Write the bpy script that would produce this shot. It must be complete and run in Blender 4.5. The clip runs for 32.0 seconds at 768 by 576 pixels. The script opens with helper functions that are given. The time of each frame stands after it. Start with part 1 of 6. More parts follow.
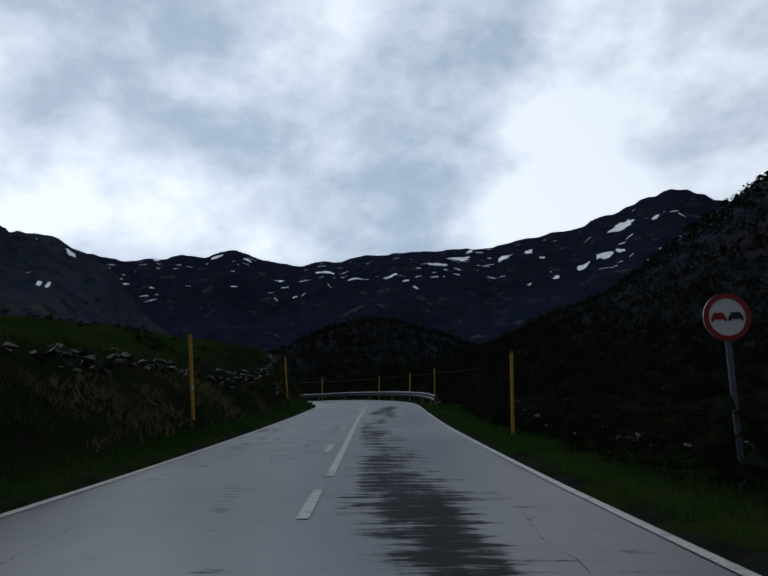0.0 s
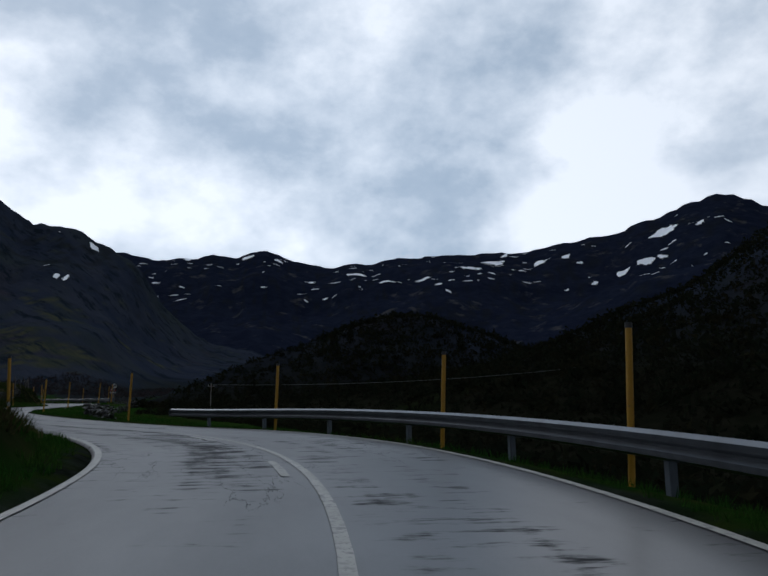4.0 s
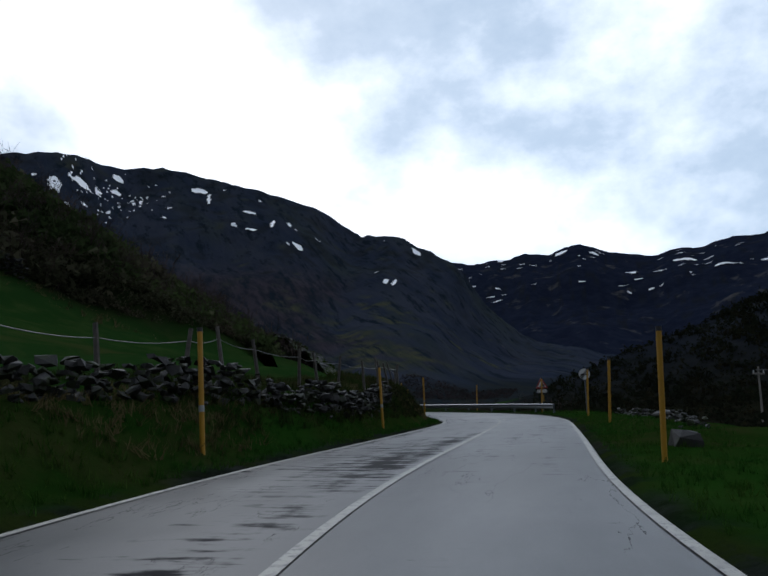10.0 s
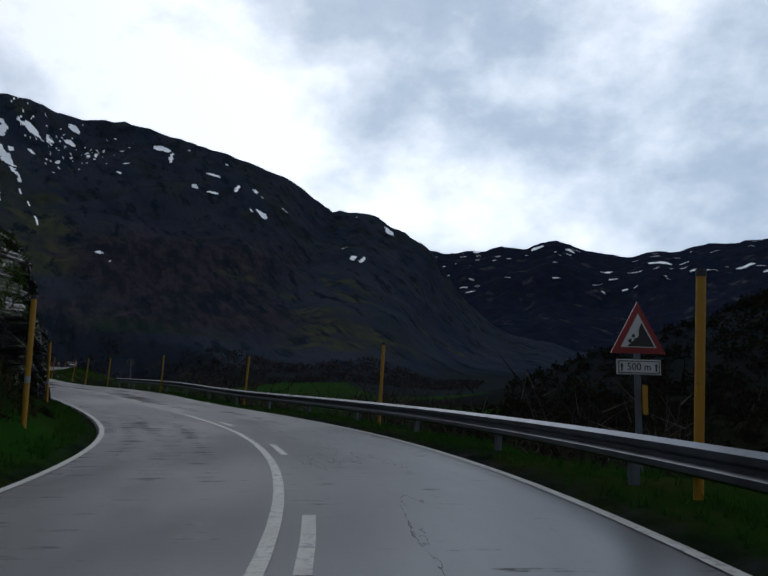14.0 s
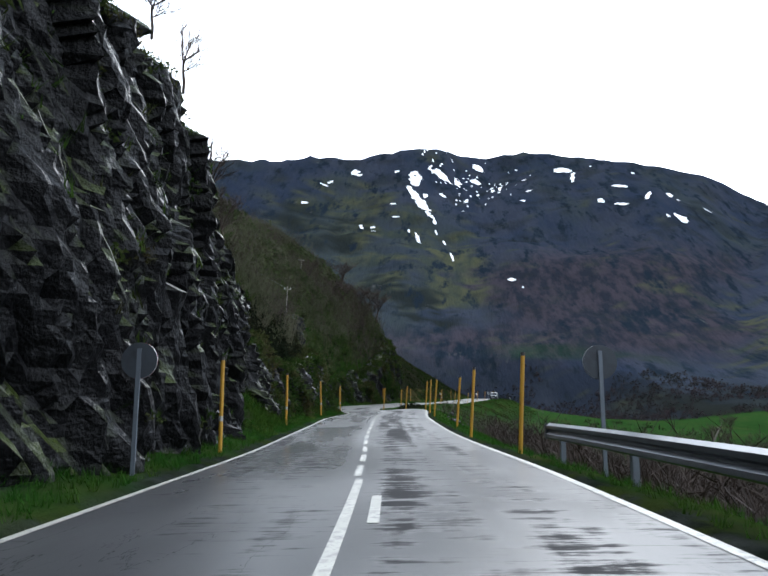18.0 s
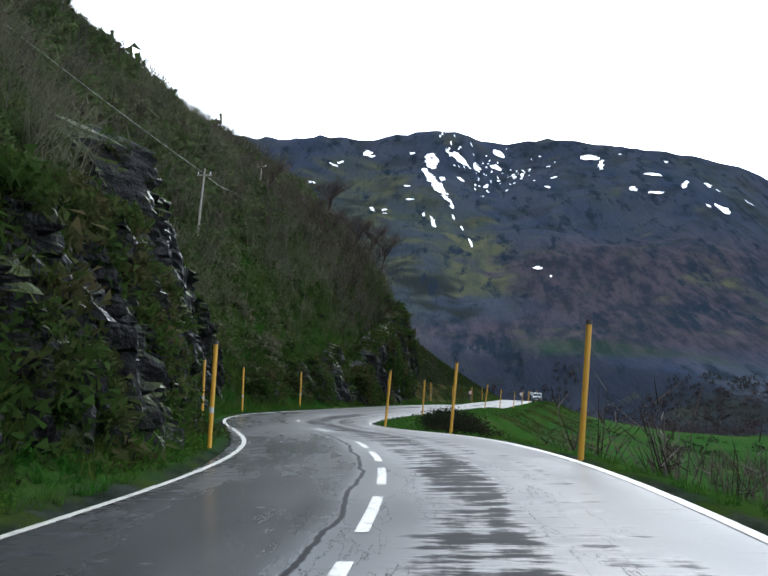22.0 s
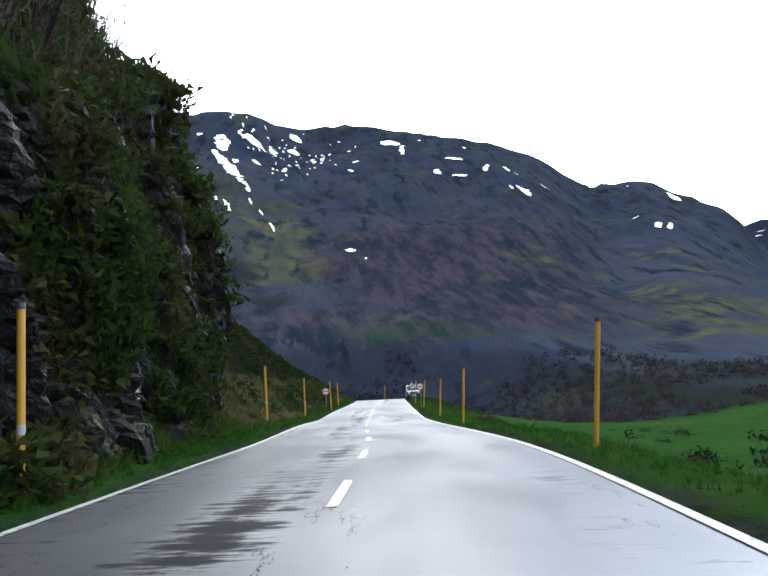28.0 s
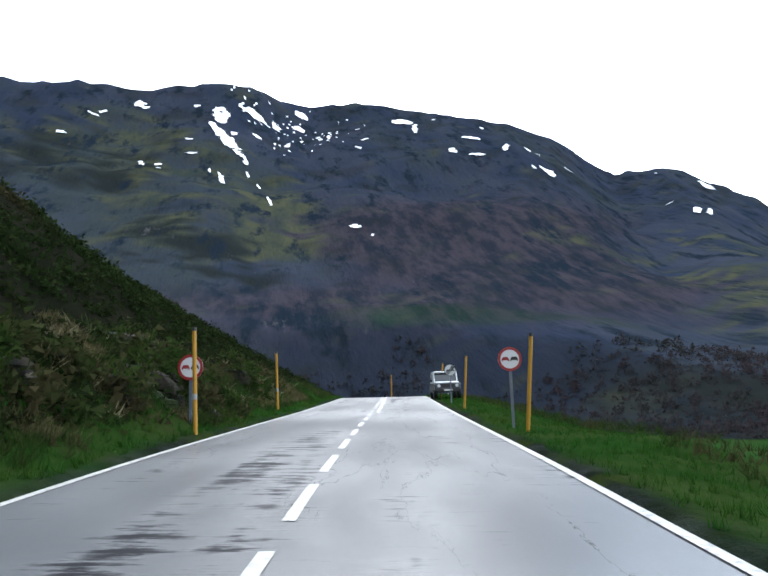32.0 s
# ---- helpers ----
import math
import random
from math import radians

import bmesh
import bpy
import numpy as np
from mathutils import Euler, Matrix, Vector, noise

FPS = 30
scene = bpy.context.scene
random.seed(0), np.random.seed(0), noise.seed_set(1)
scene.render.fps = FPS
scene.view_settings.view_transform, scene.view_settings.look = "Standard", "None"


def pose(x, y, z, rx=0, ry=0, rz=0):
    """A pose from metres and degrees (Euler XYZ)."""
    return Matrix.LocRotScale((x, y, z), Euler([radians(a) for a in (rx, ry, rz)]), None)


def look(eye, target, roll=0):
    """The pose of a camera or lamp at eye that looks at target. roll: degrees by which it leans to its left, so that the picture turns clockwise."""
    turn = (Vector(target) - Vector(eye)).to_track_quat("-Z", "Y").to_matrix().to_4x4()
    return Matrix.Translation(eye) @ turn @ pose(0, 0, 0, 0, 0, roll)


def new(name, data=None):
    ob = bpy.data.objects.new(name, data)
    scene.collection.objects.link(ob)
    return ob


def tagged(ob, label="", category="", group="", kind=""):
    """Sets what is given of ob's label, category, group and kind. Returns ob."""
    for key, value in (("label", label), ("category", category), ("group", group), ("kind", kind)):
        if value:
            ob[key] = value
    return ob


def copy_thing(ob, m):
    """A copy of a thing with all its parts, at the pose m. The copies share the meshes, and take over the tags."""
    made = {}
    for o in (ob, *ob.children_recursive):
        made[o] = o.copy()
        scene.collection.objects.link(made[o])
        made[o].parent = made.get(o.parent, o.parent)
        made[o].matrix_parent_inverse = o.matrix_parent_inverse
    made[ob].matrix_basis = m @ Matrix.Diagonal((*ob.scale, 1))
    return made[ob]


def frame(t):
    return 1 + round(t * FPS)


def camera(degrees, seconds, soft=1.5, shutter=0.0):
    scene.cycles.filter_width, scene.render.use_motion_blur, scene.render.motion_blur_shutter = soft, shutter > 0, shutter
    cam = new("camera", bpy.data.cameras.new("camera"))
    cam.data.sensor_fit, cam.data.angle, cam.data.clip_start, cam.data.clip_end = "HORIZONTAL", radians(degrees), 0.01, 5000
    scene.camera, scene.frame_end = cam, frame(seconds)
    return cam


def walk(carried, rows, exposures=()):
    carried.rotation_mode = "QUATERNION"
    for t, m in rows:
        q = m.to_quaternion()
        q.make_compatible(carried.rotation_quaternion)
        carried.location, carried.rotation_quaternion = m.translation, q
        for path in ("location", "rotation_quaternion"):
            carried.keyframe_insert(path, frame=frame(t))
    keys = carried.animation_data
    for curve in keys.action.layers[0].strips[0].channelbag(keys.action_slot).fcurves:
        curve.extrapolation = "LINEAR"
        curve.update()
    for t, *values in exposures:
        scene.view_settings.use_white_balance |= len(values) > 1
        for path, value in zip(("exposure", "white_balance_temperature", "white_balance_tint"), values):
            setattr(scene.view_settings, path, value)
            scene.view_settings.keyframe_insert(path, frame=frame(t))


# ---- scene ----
cam = camera(57.8, 32.0, soft=1.7)
PATH = [
    (0.0, pose(-0.418, 0.253, 0.197, 97.452, 2.538, -12.732)),
    (0.5, pose(0.698, 5.225, 0.077, 97.363, 2.350, -12.614)),
    (1.0, pose(1.803, 10.333, -0.033, 97.322, 2.373, -12.419)),
    (1.5, pose(2.886, 15.618, -0.118, 97.272, 2.207, -12.428)),
    (2.0, pose(3.984, 21.067, -0.177, 97.324, 2.141, -12.240)),
    (2.5, pose(5.057, 26.492, -0.208, 97.447, 1.915, -12.128)),
    (3.0, pose(6.060, 31.757, -0.212, 97.714, 1.698, -12.460)),
    (3.5, pose(7.005, 36.840, -0.205, 97.871, 1.470, -12.322)),
    (4.0, pose(7.821, 41.719, -0.202, 97.956, 1.238, -10.272)),
    (4.5, pose(8.304, 46.414, -0.201, 98.117, 0.948, -5.215)),
    (5.0, pose(8.242, 50.979, -0.202, 98.324, 0.525, 2.482)),
    (5.5, pose(7.580, 55.401, -0.209, 98.245, 0.113, 9.922)),
    (6.0, pose(6.335, 59.654, -0.232, 97.988, -0.191, 17.683)),
    (6.5, pose(4.564, 63.855, -0.275, 97.782, -0.019, 22.866)),
    (7.0, pose(2.407, 68.136, -0.325, 97.734, 0.427, 26.615)),
    (7.5, pose(0.036, 72.471, -0.357, 97.759, 0.849, 27.965)),
    (8.0, pose(-2.376, 76.848, -0.360, 97.839, 1.141, 27.639)),
    (8.5, pose(-4.718, 81.322, -0.331, 97.880, 1.473, 26.376)),
    (9.0, pose(-6.781, 85.673, -0.290, 98.111, 1.901, 23.661)),
    (9.5, pose(-8.385, 89.759, -0.267, 98.500, 2.337, 19.994)),
    (10.0, pose(-9.613, 93.839, -0.275, 98.837, 2.375, 15.296)),
    (10.5, pose(-10.540, 97.989, -0.301, 98.692, 2.373, 10.500)),
    (11.0, pose(-11.120, 102.281, -0.334, 98.096, 2.230, 5.762)),
    (11.5, pose(-11.424, 106.994, -0.372, 97.520, 1.736, 2.482)),
    (12.0, pose(-11.578, 112.167, -0.416, 97.208, 1.148, 0.740)),
    (12.5, pose(-11.672, 117.648, -0.466, 97.252, 0.412, 0.682)),
    (13.0, pose(-11.843, 123.230, -0.524, 97.462, -0.480, 2.710)),
    (13.5, pose(-12.313, 128.779, -0.606, 97.713, -0.826, 6.795)),
    (14.0, pose(-13.401, 134.331, -0.687, 97.647, -1.279, 12.606)),
    (14.5, pose(-15.097, 139.769, -0.734, 97.355, -1.493, 17.742)),
    (15.0, pose(-17.237, 144.850, -0.756, 97.101, -1.683, 23.955)),
    (15.5, pose(-19.759, 149.442, -0.778, 97.234, -1.552, 29.783)),
    (16.0, pose(-22.507, 153.585, -0.793, 97.892, -1.123, 34.797)),
    (16.5, pose(-25.470, 157.431, -0.779, 98.500, -0.687, 39.251)),
    (17.0, pose(-28.713, 161.094, -0.726, 99.069, -0.322, 43.036)),
    (17.5, pose(-32.273, 164.704, -0.635, 99.619, -0.098, 45.477)),
    (18.0, pose(-36.046, 168.364, -0.526, 99.612, -0.071, 46.120)),
    (18.5, pose(-39.845, 172.007, -0.459, 99.395, -0.063, 46.339)),
    (19.0, pose(-43.678, 175.604, -0.467, 99.354, 0.079, 46.630)),
    (19.5, pose(-47.714, 179.377, -0.482, 99.253, -0.070, 46.859)),
    (20.0, pose(-52.004, 183.491, -0.437, 98.990, -0.380, 46.381)),
    (20.5, pose(-56.370, 187.861, -0.343, 98.930, -0.404, 45.979)),
    (21.0, pose(-60.601, 192.106, -0.230, 98.984, -0.765, 45.737)),
    (21.5, pose(-64.470, 195.916, -0.122, 99.187, -1.250, 46.174)),
    (22.0, pose(-67.958, 199.284, -0.018, 99.387, -1.908, 46.692)),
    (22.5, pose(-71.171, 202.187, 0.076, 99.446, -2.770, 47.396)),
    (23.0, pose(-74.182, 204.706, 0.136, 99.359, -3.690, 49.046)),
    (23.5, pose(-77.245, 207.081, 0.161, 99.152, -4.026, 51.218)),
    (24.0, pose(-80.543, 209.477, 0.180, 98.663, -3.199, 53.692)),
    (24.5, pose(-83.999, 211.894, 0.203, 98.116, -1.744, 54.343)),
    (25.0, pose(-87.431, 214.443, 0.213, 97.706, -0.095, 52.062)),
    (25.5, pose(-90.790, 217.340, 0.228, 98.498, 1.511, 47.785)),
    (26.0, pose(-93.969, 220.691, 0.272, 99.460, 2.836, 42.420)),
    (26.5, pose(-96.887, 224.373, 0.349, 99.916, 3.216, 38.003)),
    (27.0, pose(-99.653, 228.347, 0.449, 99.834, 3.309, 34.356)),
    (27.5, pose(-102.362, 232.637, 0.561, 99.694, 3.360, 31.923)),
    (28.0, pose(-105.043, 237.172, 0.682, 99.539, 3.439, 30.731)),
    (28.5, pose(-107.757, 241.856, 0.816, 99.338, 3.328, 30.107)),
    (29.0, pose(-110.455, 246.534, 0.941, 98.967, 2.686, 29.417)),
    (29.5, pose(-113.046, 251.015, 1.006, 99.062, 2.215, 29.710)),
    (30.0, pose(-115.538, 255.214, 1.008, 99.460, 2.029, 30.436)),
    (30.5, pose(-117.965, 259.233, 0.987, 99.470, 1.991, 30.717)),
    (31.0, pose(-120.411, 263.276, 0.989, 99.433, 2.223, 30.949)),
    (31.5, pose(-122.984, 267.491, 1.026, 99.331, 2.172, 31.069)),
    (32.0, pose(-125.746, 272.012, 1.071, 99.255, 2.150, 31.198)),
]
EXPOSURES = [(0.0, -0.95, 5650, 10), (5.5, -0.9, 5650, 10), (7.0, -0.5, 5650, 10), (9.0, -0.65, 5650, 10), (10.0, -0.5, 5650, 10), (11.0, -0.35, 5650, 9), (12.0, -0.5, 5650, 10), (13.2, -0.85, 5650, 10), (14.5, -0.7, 5650, 10), (17.5, 1.4, 5750, 9), (21.0, 1.75, 5750, 8), (25.0, 2.25, 5750, 8), (28.5, 1.85, 5700, 9), (32.0, 1.78, 5700, 9)]
walk(cam, PATH, EXPOSURES)

# ---- light ----
SUN_TURN, SUN_HIGH = 28.0, 38.0            # degrees to the left of +y, above the horizon
world = bpy.data.worlds.new("overcast")
scene.world = world
world.use_nodes = True
wn, wl = world.node_tree.nodes, world.node_tree.links
wn.clear()
w_out, w_bg = wn.new("ShaderNodeOutputWorld"), wn.new("ShaderNodeBackground")
w_sky = wn.new("ShaderNodeTexSky")
w_sky.sky_type, w_sky.sun_disc = "NISHITA", False
w_sky.sun_elevation, w_sky.sun_rotation = radians(SUN_HIGH), radians(-SUN_TURN)
w_sky.air_density, w_sky.dust_density = 1.0, 1.5
w_co = wn.new("ShaderNodeTexCoord")
w_map = wn.new("ShaderNodeMapping")
w_map.inputs["Scale"].default_value = (1.0, 1.0, 1.45)
w_map.inputs["Location"].default_value = (0.35, 0.1, 0.4)
w_n1, w_n2 = wn.new("ShaderNodeTexNoise"), wn.new("ShaderNodeTexNoise")
w_n1.inputs["Scale"].default_value, w_n1.inputs["Detail"].default_value, w_n1.inputs["Roughness"].default_value = 4.6, 10.0, 0.56
w_n2.inputs["Scale"].default_value, w_n2.inputs["Detail"].default_value = 1.1, 3.0
w_add = wn.new("ShaderNodeMath")
w_add.operation = "MULTIPLY_ADD"
w_add.inputs[1].default_value = 0.55
w_half = wn.new("ShaderNodeMath")
w_half.operation, w_half.inputs[1].default_value = "MULTIPLY", 0.45
w_ramp = wn.new("ShaderNodeValToRGB")
w_ramp.color_ramp.elements[0].position, w_ramp.color_ramp.elements[0].color = 0.38, (5.5, 6.8, 8.0, 1)
w_ramp.color_ramp.elements[1].position, w_ramp.color_ramp.elements[1].color = 0.62, (17.8, 17.5, 16.8, 1)
w_e = w_ramp.color_ramp.elements.new(0.48)
w_e.color = (8.1, 9.1, 9.9, 1)
w_e = w_ramp.color_ramp.elements.new(0.545)
w_e.color = (12.2, 12.7, 12.9, 1)
w_mix = wn.new("ShaderNodeMix")
w_mix.data_type, w_mix.inputs["Factor"].default_value = "RGBA", 0.88
w_bg.inputs["Strength"].default_value = 0.085
wl.new(w_co.outputs["Generated"], w_map.inputs["Vector"])
wl.new(w_map.outputs["Vector"], w_n1.inputs["Vector"])
wl.new(w_map.outputs["Vector"], w_n2.inputs["Vector"])
wl.new(w_n2.outputs["Fac"], w_half.inputs[0])
wl.new(w_n1.outputs["Fac"], w_add.inputs[0])
wl.new(w_half.outputs[0], w_add.inputs[2])
w_sep, w_abs, w_side = wn.new("ShaderNodeSeparateXYZ"), wn.new("ShaderNodeMath"), wn.new("ShaderNodeMath")
w_abs.operation, w_side.operation = "ABSOLUTE", "ADD"
w_edge = wn.new("ShaderNodeMapRange")
w_edge.interpolation_type = "SMOOTHSTEP"
w_edge.inputs["From Min"].default_value, w_edge.inputs["From Max"].default_value = 0.24, 0.5
w_edge.inputs["To Min"].default_value, w_edge.inputs["To Max"].default_value = 0.0, 0.13
wl.new(w_co.outputs["Generated"], w_sep.inputs["Vector"])
wl.new(w_sep.outputs["X"], w_abs.inputs[0])
wl.new(w_abs.outputs[0], w_edge.inputs["Value"])
wl.new(w_edge.outputs["Result"], w_side.inputs[0])
wl.new(w_add.outputs[0], w_side.inputs[1])
wl.new(w_side.outputs[0], w_ramp.inputs["Fac"])
wl.new(w_sky.outputs["Color"], w_mix.inputs["A"])
wl.new(w_ramp.outputs["Color"], w_mix.inputs["B"])
# thinner, brighter cloud on the side of the sun
w_grow, w_thin = wn.new("ShaderNodeMath"), wn.new("ShaderNodeMix")
w_grow.operation, w_grow.inputs[1].default_value, w_grow.inputs[2].default_value = "MULTIPLY_ADD", 0.55, 0.82
w_thin.data_type, w_thin.blend_type, w_thin.inputs["Factor"].default_value = "RGBA", "MULTIPLY", 1.0
wl.new(w_sep.outputs["Y"], w_grow.inputs[0])
wl.new(w_mix.outputs["Result"], w_thin.inputs["A"])
wl.new(w_grow.outputs[0], w_thin.inputs["B"])
wl.new(w_thin.outputs["Result"], w_bg.inputs["Color"])
wl.new(w_bg.outputs["Background"], w_out.inputs["Surface"])

sun_data = bpy.data.lights.new("sun", "SUN")
sun_data.energy, sun_data.angle, sun_data.color = 0.5, radians(14), (1.0, 0.95, 0.88)
sun = new("sun", sun_data)
sun.matrix_world = look((0, 0, 0), (math.sin(radians(SUN_TURN)) * math.cos(radians(SUN_HIGH)), -math.cos(radians(SUN_TURN)) * math.cos(radians(SUN_HIGH)), -math.sin(radians(SUN_HIGH))))


# ---- materials ----
def material(name, base, rough=0.8, vary=(), bump=(), metal=0.0, spec=0.5, island=0.0, leaf=0.0):
    """A principled material. vary: (scale, detail, colour, low, high) layers of noise mixed over the base; bump: (scale, strength, distance)."""
    m = bpy.data.materials.new(name)
    m.use_nodes = True
    n, k = m.node_tree.nodes, m.node_tree.links
    b = n["Principled BSDF"]
    b.inputs["Roughness"].default_value, b.inputs["Metallic"].default_value, b.inputs["Specular IOR Level"].default_value = rough, metal, spec
    co = n.new("ShaderNodeTexCoord")
    rgb = n.new("ShaderNodeRGB")
    rgb.outputs[0].default_value = (*base, 1)
    col = rgb.outputs[0]
    for scale, detail, colour, low, high in vary:
        no, ra, mi = n.new("ShaderNodeTexNoise"), n.new("ShaderNodeMapRange"), n.new("ShaderNodeMix")
        no.inputs["Scale"].default_value, no.inputs["Detail"].default_value, no.inputs["Roughness"].default_value = scale, detail, 0.62
        ra.inputs["From Min"].default_value, ra.inputs["From Max"].default_value = low, high
        mi.data_type = "RGBA"
        mi.inputs["B"].default_value = (*colour, 1)
        k.new(co.outputs["Object"], no.inputs["Vector"])
        k.new(no.outputs["Fac"], ra.inputs["Value"])
        k.new(ra.outputs["Result"], mi.inputs["Factor"])
        k.new(col, mi.inputs["A"])
        col = mi.outputs["Result"]
    if island:
        inf, hs, mr = n.new("ShaderNodeNewGeometry"), n.new("ShaderNodeHueSaturation"), n.new("ShaderNodeMapRange")
        mr.inputs["To Min"].default_value, mr.inputs["To Max"].default_value = 1 - island, 1 + island
        k.new(inf.outputs["Random Per Island"], mr.inputs["Value"])
        k.new(mr.outputs["Result"], hs.inputs["Value"])
        k.new(col, hs.inputs["Color"])
        col = hs.outputs["Color"]
    k.new(col, b.inputs["Base Color"])
    last = None
    for scale, strength, dist in bump:
        no, bu = n.new("ShaderNodeTexNoise"), n.new("ShaderNodeBump")
        no.inputs["Scale"].default_value, no.inputs["Detail"].default_value = scale, 6
        bu.inputs["Strength"].default_value, bu.inputs["Distance"].default_value = strength, dist
        k.new(co.outputs["Object"], no.inputs["Vector"])
        k.new(no.outputs["Fac"], bu.inputs["Height"])
        if last:
            k.new(last.outputs["Normal"], bu.inputs["Normal"])
        last = bu
    if last:
        k.new(last.outputs["Normal"], b.inputs["Normal"])
    if leaf:
        tl, mx = n.new("ShaderNodeBsdfTranslucent"), n.new("ShaderNodeMixShader")
        mx.inputs["Fac"].default_value = leaf
        k.new(col, tl.inputs["Color"])
        k.new(b.outputs["BSDF"], mx.inputs[1])
        k.new(tl.outputs["BSDF"], mx.inputs[2])
        k.new(mx.outputs["Shader"], n["Material Output"].inputs["Surface"])
    return m


M_LINE = material("road_paint", (0.33, 0.32, 0.285), 0.45, [(9, 8, (0.1, 0.1, 0.1), 0.5, 0.62), (1.3, 5, (0.26, 0.25, 0.22), 0.42, 0.66), (30, 5, (0.12, 0.12, 0.12), 0.58, 0.68)], [(40, 0.3, 0.004)])
M_POLE = material("yellow_pole_paint", (0.34, 0.18, 0.006), 0.5, [(3, 6, (0.27, 0.13, 0.012), 0.5, 0.75), (14, 6, (0.16, 0.09, 0.02), 0.62, 0.75)])
M_POLE_CAP = material("black_cap", (0.02, 0.02, 0.022), 0.5)
M_BAND = material("reflective_band", (0.26, 0.27, 0.28), 0.35)
M_STEEL = material("galvanised_steel", (0.085, 0.095, 0.11), 0.36, [(2.2, 7, (0.05, 0.055, 0.065), 0.45, 0.7)], metal=0.8)
M_BACK = material("sign_back", (0.04, 0.048, 0.06), 0.5, [(4, 6, (0.028, 0.032, 0.04), 0.45, 0.7)], metal=0.3)
M_STEEL_POST = material("galvanised_post", (0.13, 0.15, 0.18), 0.45, [(3, 6, (0.1, 0.11, 0.13), 0.5, 0.75)], metal=0.5)
M_WHITE = material("sign_white", (0.55, 0.56, 0.57), 0.4, [(5, 6, (0.55, 0.56, 0.57), 0.5, 0.8)])
M_RED = material("sign_red", (0.22, 0.014, 0.014), 0.4, [(5, 6, (0.2, 0.02, 0.02), 0.5, 0.8)])
M_BLACK = material("sign_black", (0.015, 0.015, 0.017), 0.45)
M_SNOW = material("old_snow", (0.86, 0.88, 0.92), 0.6, [(0.08, 6, (0.7, 0.73, 0.79), 0.5, 0.75)])


# ---- numbers of the plan ----
def hash2(ix, iy, seed):
    h = (ix.astype(np.int64) * 374761393 + iy.astype(np.int64) * 668265263 + seed * 974634777) & 0xFFFFFFFF
    h = ((h ^ (h >> 13)) * 1274126177) & 0xFFFFFFFF
    return ((h ^ (h >> 16)) & 0xFFFFFF) / float(0xFFFFFF)


def vnoise(x, y, seed=0):
    ix, iy = np.floor(x), np.floor(y)
    fx, fy = x - ix, y - iy
    fx, fy = fx * fx * (3 - 2 * fx), fy * fy * (3 - 2 * fy)
    a, b, c, d = hash2(ix, iy, seed), hash2(ix + 1, iy, seed), hash2(ix, iy + 1, seed), hash2(ix + 1, iy + 1, seed)
    return (a + (b - a) * fx) * (1 - fy) + (c + (d - c) * fx) * fy


def fbm(x, y, size, octaves=4, seed=0, rough=0.5):
    """Noise from -1 to 1, of that size in metres."""
    x, y = np.asarray(x, float) / size, np.asarray(y, float) / size
    out, amp, tot = 0.0, 1.0, 0.0
    for o in range(octaves):
        out = out + amp * (vnoise(x, y, seed + 17 * o) * 2 - 1)
        tot += amp
        amp *= rough
        x, y = x * 2.03 + 5.1, y * 2.03 - 3.7
    return out / tot * 1.6


# The road: its heading every 10 m (degrees to the left of +y), its level and crossfall as often.
HEADING = [-9.47, -9.70, -9.97, -10.33, -10.79, -11.30, -11.77, -11.78, -12.55, -11.64, 0.87, 20.64, 31.63, 31.75, 25.34, 11.21, 2.49, 2.05, 3.55, 11.82, 25.77, 37.59, 43.28, 44.68, 45.89, 47.18, 45.78, 45.70, 42.25, 54.42, 62.16, 39.94, 30.50, 28.17, 29.47, 32.69, 31.54, 30.88, 30.42, 30.12, 30.10, 30.19, 30.35, 32.27, 39.38, 50.46, 62.51, 72.53, 80.55, 84.56]
LEVEL = [-0.76, -0.78, -0.81, -0.84, -0.88, -0.95, -1.16, -1.30, -1.36, -1.36, -1.36, -1.40, -1.50, -1.49, -1.43, -1.43, -1.49, -1.60, -1.71, -1.84, -1.93, -1.96, -1.89, -1.70, -1.63, -1.62, -1.49, -1.27, -1.07, -0.95, -0.93, -0.83, -0.65, -0.43, -0.21, -0.15, -0.10, -0.06, 0.25, 0.50, 0.75, 1.05, 1.34, 1.38, 1.23, 0.92, 0.61, 0.21, -0.20, -0.60]
CROSSFALL = [-0.76, -1.05, -1.38, -1.78, -2.25, -2.73, -2.52, -2.03, -1.37, -1.31, -1.32, -1.50, -2.20, -1.70, -1.09, -1.01, -0.91, -0.30, 0.38, 0.48, 0.56, 0.58, 0.23, 0.83, 1.07, 1.20, 0.89, 0.77, 2.36, 3.07, 0.09, -1.49, -1.19, -1.21, -0.85, -1.26, -2.20, -2.02, -1.94, -1.77, -1.57, -1.39, -1.26, 0.11, 1.15, 1.66, 1.66, 1.65, 1.14, 1.13]
ROAD_X, ROAD_Y = -9.71, -48.11
HALF = 2.98                                 # centre line to edge line
STEP = 0.5


def spline(values, every, u):
    v = np.array([2 * values[0] - values[1], *values, 2 * values[-1] - values[-2]], float)
    u = np.asarray(u, float)
    i = np.clip((u // every).astype(int), 0, len(values) - 2)
    f = u / every - i
    a, b, c, d = v[i], v[i + 1], v[i + 2], v[i + 3]
    return 0.5 * (2 * b + (c - a) * f + (2 * a - 5 * b + 4 * c - d) * f * f + (3 * b - a - 3 * c + d) * f ** 3)


